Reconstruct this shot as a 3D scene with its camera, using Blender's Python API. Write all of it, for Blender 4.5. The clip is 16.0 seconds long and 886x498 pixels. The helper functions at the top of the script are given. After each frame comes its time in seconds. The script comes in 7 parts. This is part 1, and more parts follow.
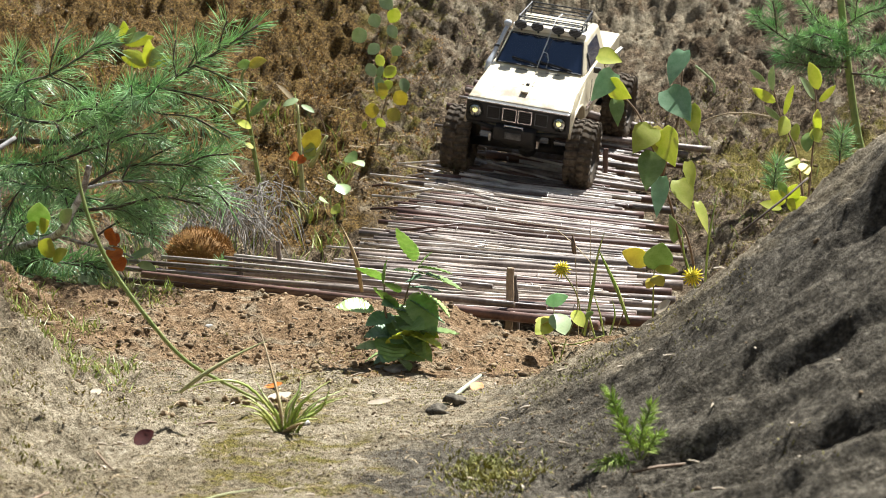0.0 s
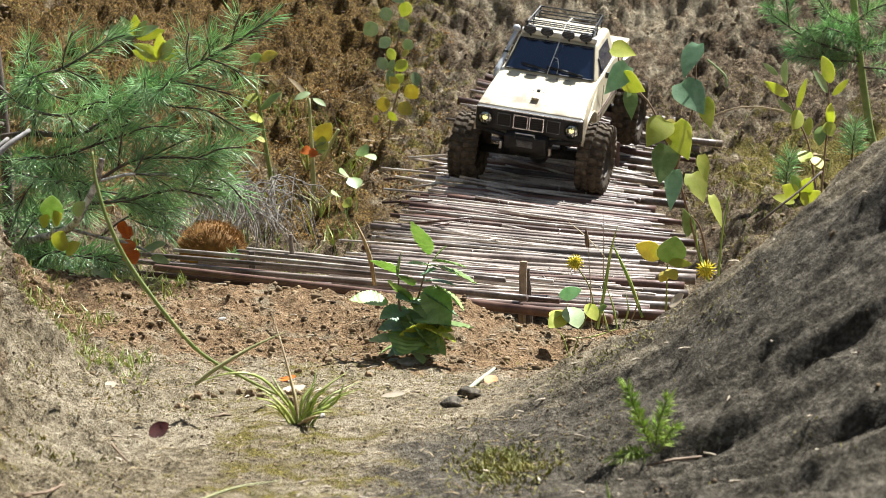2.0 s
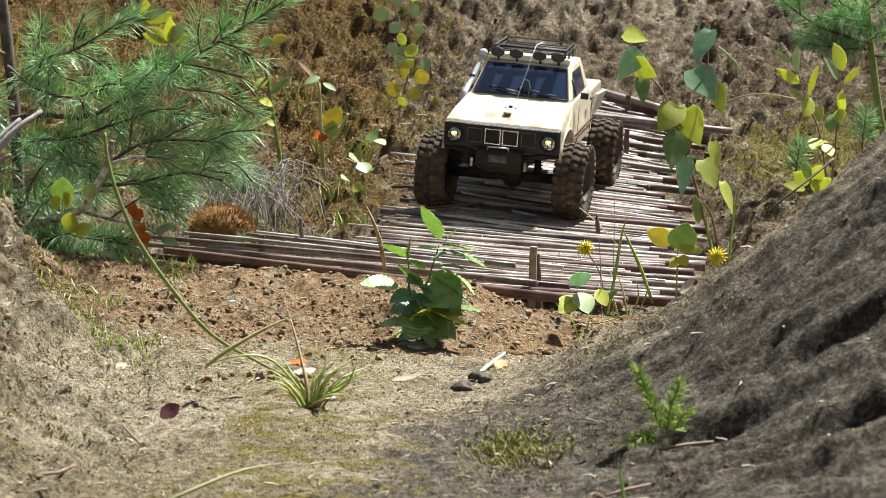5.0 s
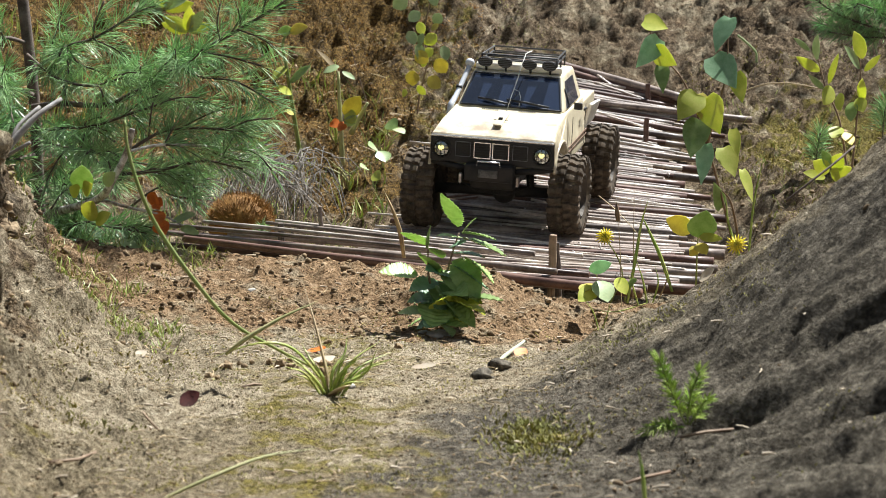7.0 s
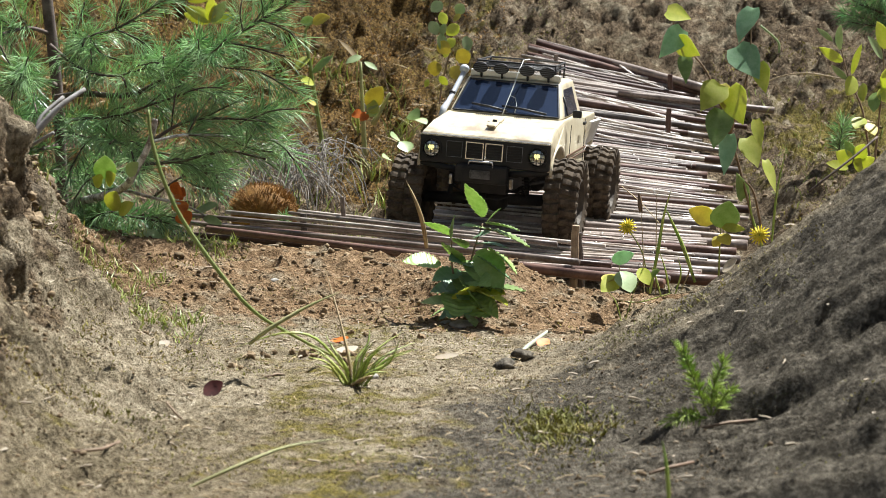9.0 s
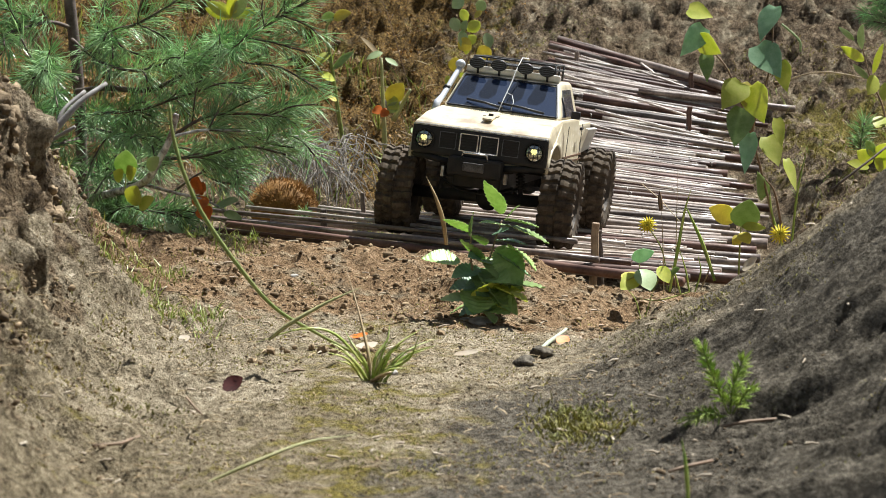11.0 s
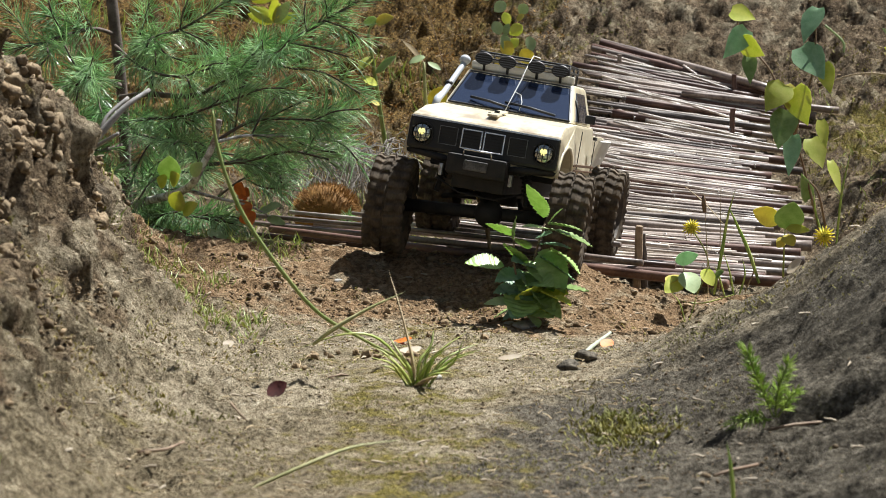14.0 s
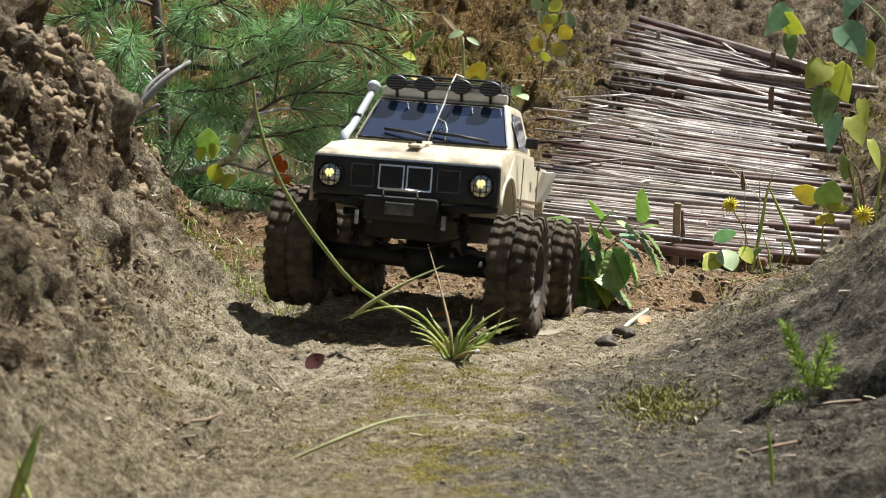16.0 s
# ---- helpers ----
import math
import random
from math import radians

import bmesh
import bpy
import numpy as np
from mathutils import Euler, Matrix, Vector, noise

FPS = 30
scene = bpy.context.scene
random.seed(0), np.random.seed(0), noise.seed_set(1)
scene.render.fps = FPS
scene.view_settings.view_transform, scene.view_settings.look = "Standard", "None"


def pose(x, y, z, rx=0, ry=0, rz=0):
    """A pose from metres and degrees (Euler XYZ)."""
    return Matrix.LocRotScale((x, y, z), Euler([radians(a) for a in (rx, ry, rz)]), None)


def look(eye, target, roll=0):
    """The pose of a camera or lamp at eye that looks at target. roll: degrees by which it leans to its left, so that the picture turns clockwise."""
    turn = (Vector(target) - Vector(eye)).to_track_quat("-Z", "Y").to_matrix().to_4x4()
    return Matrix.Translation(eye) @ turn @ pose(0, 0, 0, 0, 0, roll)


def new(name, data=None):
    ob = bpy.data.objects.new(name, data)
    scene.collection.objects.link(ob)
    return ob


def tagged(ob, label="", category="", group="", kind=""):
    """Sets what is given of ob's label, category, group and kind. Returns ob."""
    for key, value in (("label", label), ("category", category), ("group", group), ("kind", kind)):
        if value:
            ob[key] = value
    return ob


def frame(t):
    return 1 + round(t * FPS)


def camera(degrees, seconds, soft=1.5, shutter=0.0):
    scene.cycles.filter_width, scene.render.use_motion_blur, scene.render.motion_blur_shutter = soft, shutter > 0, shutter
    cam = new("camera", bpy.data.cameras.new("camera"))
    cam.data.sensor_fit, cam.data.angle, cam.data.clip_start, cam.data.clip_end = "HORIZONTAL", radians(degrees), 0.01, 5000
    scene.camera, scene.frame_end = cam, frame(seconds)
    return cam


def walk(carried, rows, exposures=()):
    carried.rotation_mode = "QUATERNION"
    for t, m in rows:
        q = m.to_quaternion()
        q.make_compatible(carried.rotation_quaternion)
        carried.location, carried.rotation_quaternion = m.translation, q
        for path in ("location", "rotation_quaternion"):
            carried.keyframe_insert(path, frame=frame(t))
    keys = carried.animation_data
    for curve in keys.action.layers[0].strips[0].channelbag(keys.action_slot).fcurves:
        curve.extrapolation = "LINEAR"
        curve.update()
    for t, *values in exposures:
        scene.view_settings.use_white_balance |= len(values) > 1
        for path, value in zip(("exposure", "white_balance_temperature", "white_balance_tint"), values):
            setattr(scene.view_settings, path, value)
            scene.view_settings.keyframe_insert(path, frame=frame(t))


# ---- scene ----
cam = camera(20.0, 16.0, soft=0.7, shutter=0.4)
CAMERA_ROWS = [
    (0.0, pose(0.0150, -0.0041, 0.5436, 81.835, 0.320, -1.257)),
    (0.5, pose(0.0153, -0.0035, 0.5442, 81.756, 0.591, -1.184)),
    (1.0, pose(0.0144, -0.0030, 0.5440, 81.754, 0.427, -1.153)),
    (1.5, pose(0.0105, -0.0032, 0.5421, 81.753, 0.380, -1.175)),
    (2.0, pose(0.0083, -0.0023, 0.5414, 81.722, 0.292, -1.084)),
    (2.5, pose(0.0071, -0.0013, 0.5398, 81.659, 0.221, -1.067)),
    (3.0, pose(0.0059, -0.0023, 0.5397, 81.608, -0.117, -1.007)),
    (5.5, pose(0.0026, 0.0003, 0.5362, 81.395, -0.071, -0.851)),
    (6.0, pose(0.0029, 0.0029, 0.5345, 81.355, -0.009, -0.762)),
    (6.5, pose(0.0027, 0.0001, 0.5359, 81.302, 0.136, -0.652)),
    (7.0, pose(0.0019, 0.0009, 0.5350, 81.218, -0.030, -0.479)),
    (7.5, pose(0.0012, 0.0008, 0.5353, 81.147, 0.010, -0.333)),
    (8.0, pose(0.0008, 0.0014, 0.5343, 81.090, -0.012, -0.220)),
    (8.5, pose(0.0009, 0.0010, 0.5355, 81.048, 0.086, -0.112)),
    (9.0, pose(-0.0000, 0.0000, 0.5350, 81.000, -0.001, 0.000)),
    (11.5, pose(-0.0012, -0.0001, 0.5352, 80.917, -0.302, 0.569)),
    (12.0, pose(-0.0004, -0.0005, 0.5352, 80.945, -0.179, 0.685)),
    (12.5, pose(-0.0001, -0.0004, 0.5367, 80.956, -0.006, 0.838)),
    (13.0, pose(-0.0005, 0.0020, 0.5356, 80.995, -0.019, 1.066)),
    (13.5, pose(-0.0001, 0.0024, 0.5352, 80.968, 0.277, 1.226)),
    (14.0, pose(-0.0010, 0.0012, 0.5362, 80.986, 0.149, 1.418)),
    (14.5, pose(-0.0033, 0.0022, 0.5349, 80.958, 0.109, 1.644)),
    (15.0, pose(-0.0044, 0.0025, 0.5323, 80.839, -0.160, 1.857)),
    (15.5, pose(-0.0047, 0.0028, 0.5331, 80.658, -0.250, 2.065)),
    (16.0, pose(-0.0054, 0.0014, 0.5340, 80.452, -0.307, 2.278)),
]
walk(cam, CAMERA_ROWS, exposures=[(0.0, 1.60, 6100, 7), (9.0, 1.40, 6100, 7), (16.0, 1.26, 6100, 7)])
cam.data.dof.use_dof = True
cam.data.dof.focus_distance = 2.95
cam.data.dof.aperture_fstop = 24.0

# ---- daylight ----
SUN_ELEVATION, SUN_AZIMUTH = 57.0, 40.0      # azimuth: degrees to the right of straight ahead
world = bpy.data.worlds.new("sky")
scene.world = world
world.use_nodes = True
wt = world.node_tree
sky = wt.nodes.new("ShaderNodeTexSky")
sky.sky_type = "NISHITA"
sky.sun_disc = False
sky.sun_elevation = radians(SUN_ELEVATION)
sky.sun_rotation = radians(SUN_AZIMUTH)
wt.nodes["Background"].inputs["Strength"].default_value = 0.023
# broken white clouds all over the sky
cloud, cover, white, overlay = (wt.nodes.new(k) for k in ("ShaderNodeTexNoise", "ShaderNodeMapRange", "ShaderNodeHueSaturation", "ShaderNodeMix"))
cloud.inputs["Scale"].default_value, cloud.inputs["Detail"].default_value = 3.0, 7.0
cover.inputs["From Min"].default_value, cover.inputs["From Max"].default_value = 0.45, 0.60
white.inputs["Saturation"].default_value, white.inputs["Value"].default_value = 0.25, 2.3
overlay.data_type = "RGBA"
wt.links.new(wt.nodes.new("ShaderNodeTexCoord").outputs["Generated"], cloud.inputs["Vector"])
wt.links.new(cloud.outputs["Fac"], cover.inputs["Value"])
wt.links.new(sky.outputs["Color"], white.inputs["Color"])
wt.links.new(cover.outputs["Result"], overlay.inputs["Factor"])
wt.links.new(sky.outputs["Color"], overlay.inputs["A"])
wt.links.new(white.outputs["Color"], overlay.inputs["B"])
wt.links.new(overlay.outputs["Result"], wt.nodes["Background"].inputs["Color"])
sun = new("sun", bpy.data.lights.new("sun", "SUN"))
sun.data.energy = 5.0
sun.data.angle = radians(0.9)
sun.data.color = (1.0, 0.955, 0.90)
_e, _a = radians(SUN_ELEVATION), radians(SUN_AZIMUTH)
SUN_DIR = Vector((math.sin(_a) * math.cos(_e), math.cos(_a) * math.cos(_e), math.sin(_e)))
sun.matrix_world = look(SUN_DIR * 10, (0, 0, 0))


# ---- small helpers ----
def part(name, bm, material, parent=None, label="", smooth=False):
    """One bmesh becomes one mesh object, under a thing or a part."""
    me = bpy.data.meshes.new(name)
    bm.to_mesh(me)
    bm.free()
    if smooth:
        me.shade_smooth()
    for m in (material if isinstance(material, (list, tuple)) else [material]):
        me.materials.append(m)
    ob = new(name, me)
    if parent is not None:
        ob.parent = parent
    if label:
        ob["label"] = label
    return ob


def mesh_from(name, verts, faces, material, parent=None, label="", smooth=True):
    me = bpy.data.meshes.new(name)
    me.from_pydata([tuple(v) for v in verts], [], [tuple(f) for f in faces])
    if smooth:
        me.shade_smooth()
    me.materials.append(material)
    ob = new(name, me)
    if parent is not None:
        ob.parent = parent
    if label:
        ob["label"] = label
    return ob


def box(bm, lo, hi, bevel=0.0, m=None):
    """A box from corner to corner, its edges rounded."""
    c = [(a + b) / 2 for a, b in zip(lo, hi)]
    s = [b - a for a, b in zip(lo, hi)]
    made = bmesh.ops.create_cube(bm, size=1.0, matrix=(m or Matrix()) @ Matrix.LocRotScale(c, None, s))
    if bevel:
        es = {e for v in made["verts"] for e in v.link_edges}
        bmesh.ops.bevel(bm, geom=list(es), offset=bevel, segments=2, affect="EDGES", profile=0.6)


def tube_data(points, radii, sides=8, cap=True):
    """Vertices and faces of a round tube along points."""
    pts = [Vector(p) for p in points]
    verts, faces = [], []
    up = None
    for i, p in enumerate(pts):
        d = (pts[min(i + 1, len(pts) - 1)] - pts[max(i - 1, 0)]).normalized()
        if up is None:
            up = d.orthogonal().normalized()
        up = (up - d * up.dot(d)).normalized()
        side = d.cross(up)
        r = radii[i] if isinstance(radii, (list, tuple)) else radii
        for k in range(sides):
            a = 2 * math.pi * k / sides
            verts.append(p + (up * math.cos(a) + side * math.sin(a)) * r)
    for i in range(len(pts) - 1):
        for k in range(sides):
            a, b = i * sides + k, i * sides + (k + 1) % sides
            faces.append((a, b, b + sides, a + sides))
    if cap:
        faces.append(tuple(range(sides))[::-1])
        faces.append(tuple(range((len(pts) - 1) * sides, len(pts) * sides)))
    return verts, faces


def add_tube(bm, points, radii, sides=8):
    vs, fs = tube_data(points, radii, sides)
    made = [bm.verts.new(v) for v in vs]
    for f in fs:
        bm.faces.new([made[i] for i in f])


def tube(name, points, radii, material, parent=None, sides=8, label=""):
    vs, fs = tube_data(points, radii, sides)
    return mesh_from(name, vs, fs, material, parent, label)


def thing(name, m, label, category, group="", kind=""):
    """An empty at a thing's base."""
    ob = new(name)
    ob.empty_display_size = 0.02
    ob.matrix_basis = m
    return tagged(ob, label, category, group, kind)


# ---- materials ----
def material(name, color, rough=0.7, metal=0.0, vary=None, scale=60.0, fine=600.0, bump=0.0, random_tint=0.0,
             island=False, transmission=0.0, translucent=0.0, specular=0.4, patch=0.35):
    """A surface whose colour wanders between color and vary at two scales."""
    mat = bpy.data.materials.new(name)
    mat.use_nodes = True
    nt = mat.node_tree
    n, link = nt.nodes, nt.links.new
    bsdf = n["Principled BSDF"]
    bsdf.inputs["Roughness"].default_value = rough
    bsdf.inputs["Metallic"].default_value = metal
    bsdf.inputs["Specular IOR Level"].default_value = specular
    bsdf.inputs["Transmission Weight"].default_value = transmission
    geo = n.new("ShaderNodeTexCoord")
    big, small = n.new("ShaderNodeTexNoise"), n.new("ShaderNodeTexNoise")
    big.inputs["Scale"].default_value, small.inputs["Scale"].default_value = scale, fine
    big.inputs["Detail"].default_value, small.inputs["Detail"].default_value = 5.0, 3.0
    link(geo.outputs["Object"], big.inputs["Vector"])
    link(geo.outputs["Object"], small.inputs["Vector"])
    add = n.new("ShaderNodeMath")
    add.operation = "MULTIPLY_ADD"
    link(small.outputs["Fac"], add.inputs[0])
    add.inputs[1].default_value = patch
    link(big.outputs["Fac"], add.inputs[2])
    ramp = n.new("ShaderNodeValToRGB")
    ramp.color_ramp.elements[0].position, ramp.color_ramp.elements[1].position = 0.5, 0.82
    ramp.color_ramp.elements[0].color = (*color, 1)
    ramp.color_ramp.elements[1].color = (*(vary or [c * 0.7 for c in color]), 1)
    link(add.outputs[0], ramp.inputs["Fac"])
    out = ramp.outputs["Color"]
    if random_tint:
        hsv = n.new("ShaderNodeHueSaturation")
        mr = n.new("ShaderNodeMapRange")
        mr.inputs["To Min"].default_value, mr.inputs["To Max"].default_value = 1 - random_tint, 1 + random_tint
        if island:
            link(n.new("ShaderNodeNewGeometry").outputs["Random Per Island"], mr.inputs["Value"])
        else:
            link(n.new("ShaderNodeObjectInfo").outputs["Random"], mr.inputs["Value"])
        link(mr.outputs["Result"], hsv.inputs["Value"])
        link(out, hsv.inputs["Color"])
        out = hsv.outputs["Color"]
    link(out, bsdf.inputs["Base Color"])
    if bump:
        b = n.new("ShaderNodeBump")
        b.inputs["Strength"].default_value = 1.0
        b.inputs["Distance"].default_value = bump
        link(add.outputs[0], b.inputs["Height"])
        link(b.outputs["Normal"], bsdf.inputs["Normal"])
    if translucent:
        tr, mix = n.new("ShaderNodeBsdfTranslucent"), n.new("ShaderNodeMixShader")
        link(out, tr.inputs["Color"])
        mix.inputs["Fac"].default_value = translucent
        link(bsdf.outputs["BSDF"], mix.inputs[1])
        link(tr.outputs["BSDF"], mix.inputs[2])
        link(mix.outputs["Shader"], n["Material Output"].inputs["Surface"])
    return mat


# ---- the lie of the land ----
def smooth(a, b, x):
    t = np.clip((x - a) / (b - a), 0, 1)
    return t * t * (3 - 2 * t)


def soft_ramp(x, w):
    return w * np.logaddexp(0, x / w)


PATH_Y = [-3000, -20, 0.0, 1.2, 1.7, 1.95, 2.12, 2.25, 2.36, 2.47, 2.57, 2.65, 2.72, 2.80, 2.88, 2.95, 3.02, 3.1, 3.2, 3.4, 3.6, 3.9, 4.1, 4.3, 4.5, 4.75, 5.3, 6.2, 8.0, 30, 3000]
PATH_Z = [0.15, 0.15, 0.15, 0.125, 0.102, 0.095, 0.088, 0.078, 0.060, 0.045, 0.042, 0.046, 0.060, 0.075, 0.072, 0.052, 0.03, 0.012, 0.0, -0.005, 0.005, 0.035, 0.05, 0.09, 0.145, 0.21, 0.48, 0.85, 1.1, 1.3, 1.4]


def lie(x, y):
    """Height of the smooth ground at x, y (arrays)."""
    x, y = np.asarray(x, float), np.asarray(y, float)
    z = sum(np.interp(y + o, PATH_Y, PATH_Z) for o in (-0.04, -0.02, 0, 0.02, 0.04)) / 5
    # bank on the left of the way
    left = 1.789 * soft_ramp(-x - 0.294 - 0.05 * smooth(2.2, 2.9, y), 0.025)
    left = 0.42 * np.tanh(left / 0.42)
    ragged = -x + 0.012 * np.sin(y * 31 + 1.0) + 0.009 * np.sin(y * 67) + 0.006 * np.sin(y * 143)
    left = left + 0.048 * smooth(0.384, 0.400, ragged) * (1 - smooth(0.405, 0.50, ragged)) * smooth(1.75, 2.05, y)   # crumbling brow of the bank
    z = z + left * smooth(0.6, 1.6, y) * (1 - smooth(2.3, 2.95, y))
    # mound on the right, its crest running off to the back
    crest = 2.2 - 0.25 * (x - 0.25)
    right = 0.349 * soft_ramp(x - 0.100, 0.025) + 0.646 * soft_ramp(x - 0.229, 0.03)
    right = 0.4 * np.tanh(right / 0.4)
    z = z - 0.07 * np.clip(x, -0.3, 0.1) * smooth(2.2, 2.7, y) * (1 - smooth(2.95, 3.15, y))
    z = z - 0.036 * smooth(0.05, 0.2, x) * smooth(2.55, 2.72, y) * (1 - smooth(3.0, 3.2, y))
    front = 1 - 0.62 * smooth(0.06, 0.50, crest - y)
    back = 1 - smooth(0.0, 0.42, y - crest)
    z = z + right * np.where(y < crest, front, back) * smooth(0.3, 1.2, y)
    # the mound's unseen higher shoulder, added right of view to shade its lower face
    z = z + 0.50 * smooth(0.40, 0.66, x + 0.03 * np.sin(9 * y + 1) + 0.012 * np.sin(31 * y)) * (1 - smooth(0.9, 1.6, x)) * smooth(1.2, 1.5, y) * (1 - smooth(1.92, 2.14, y))
    # hollows beside the stick bridge, and the slopes at both its sides
    z = z - 0.05 * np.exp(-(((x - 0.47) / 0.07) ** 2 + ((y - 3.55) / 0.35) ** 2))
    z = z - 0.03 * np.exp(-(((x + 0.12) / 0.10) ** 2 + ((y - 3.65) / 0.30) ** 2))
    z = z - 0.034 * smooth(0.02, 0.12, x) * (1 - smooth(0.44, 0.54, x)) * smooth(3.15, 3.35, y) * (1 - smooth(4.25, 4.5, y))
    z = z + 0.35 * soft_ramp(-x - 0.25, 0.08) * smooth(3.4, 4.2, y) * (1 - smooth(20, 60, np.abs(x)))
    z = z + 0.25 * soft_ramp(x - 0.62, 0.08) * smooth(2.9, 3.6, y) * (1 - smooth(5.2, 6, y)) * (1 - smooth(20, 60, np.abs(x)))
    return z


def crumble(a, b, c):
    """How far the crumbling bank bulges out of its slope."""
    q = Vector((a, b, c))
    return noise.noise(q * 11 + Vector((1, 4, 8))) * 0.030 + abs(noise.noise(q * 24 + Vector((5, 5, 2)))) * 0.034 + max(0.0, noise.noise(q * 52)) * 0.020 + max(0.0, noise.noise(q * 95)) * 0.010 - 0.016


def rough(x, y):
    """Lumps and clods on top of it, fading out far off."""
    z = np.zeros(len(x))
    xa, ya = np.asarray(x, float), np.asarray(y, float)
    calm = smooth(0.30, 0.10, np.abs(xa + 0.03)) * smooth(2.72, 2.5, ya)      # the trodden way
    mound = smooth(0.08, 0.2, xa) * smooth(2.75, 2.55, ya)                     # ruts down the mound
    bank = smooth(0.27, 0.36, -xa) * smooth(2.95, 2.75, ya)                    # crumbling bank
    bridge_left = np.interp(ya, [2.95, 3.25, 3.7, 4.45], [-0.24, -0.12, -0.02, 0.10])
    beside = np.maximum(smooth(0.0, 0.10, bridge_left - xa), smooth(0.50, 0.60, xa))
    far = np.maximum(beside * smooth(3.2, 3.6, ya), smooth(4.65, 4.8, ya))     # broken slopes round the bridge
    low = lie(xa, ya)
    for i in range(len(x)):
        a, b = float(xa[i]), float(ya[i])
        if abs(a) < 1.6 and 0.8 < b < 7:
            p = Vector((a, b, 0))
            big = noise.noise(p * 9) * 0.014 + noise.noise(p * 24) * 0.010
            clod = max(0.0, noise.noise(p * 42 + Vector((7, 3, 1))) + 0.05) * 0.020 + max(0.0, noise.noise(p * 90)) * 0.012 + abs(noise.noise(p * 170)) * 0.004
            k = 1.0 - 0.72 * float(calm[i])
            if b > 4.3:
                k *= 1.5
            k *= (1.0 - 0.6 * float(mound[i])) * (1.0 - 0.75 * float(bank[i]))
            if -0.34 < a < 0.34 and 2.6 < b < 3.05:
                k *= 0.6
            z[i] = (big + clod - 0.009) * k
            m, w, f = float(mound[i]), float(bank[i]), float(far[i])
            if m > 0:
                u, v = a * 0.97 - b * 0.24, a * 0.24 + b * 0.97
                wob = noise.noise(Vector((u * 4, v * 4, 2))) * 0.5
                z[i] += m * (noise.noise(Vector((u * 2.2, v * 15 + wob, 3))) * 0.019 + noise.noise(Vector((u * 7, v * 44 + wob, 9))) * 0.015 + abs(noise.noise(p * 34 + Vector((2, 9, 4)))) * 0.007 - 0.002)
            if w > 0:
                z[i] += 0.45 * w * crumble(a, b, float(low[i]))
            if f > 0:
                pit = noise.noise(p * 12 + Vector((3, 8, 6)))
                z[i] += f * (noise.noise(p * 6 + Vector((9, 1, 5))) * 0.030 - max(0.0, pit - 0.05) * (0.05 if a < 0.3 else 0.02) + abs(noise.noise(p * 30 + Vector((4, 4, 4)))) * 0.022 - 0.006)
    return z


def height(x, y):
    return float(lie(x, y)) + float(rough([x], [y])[0])


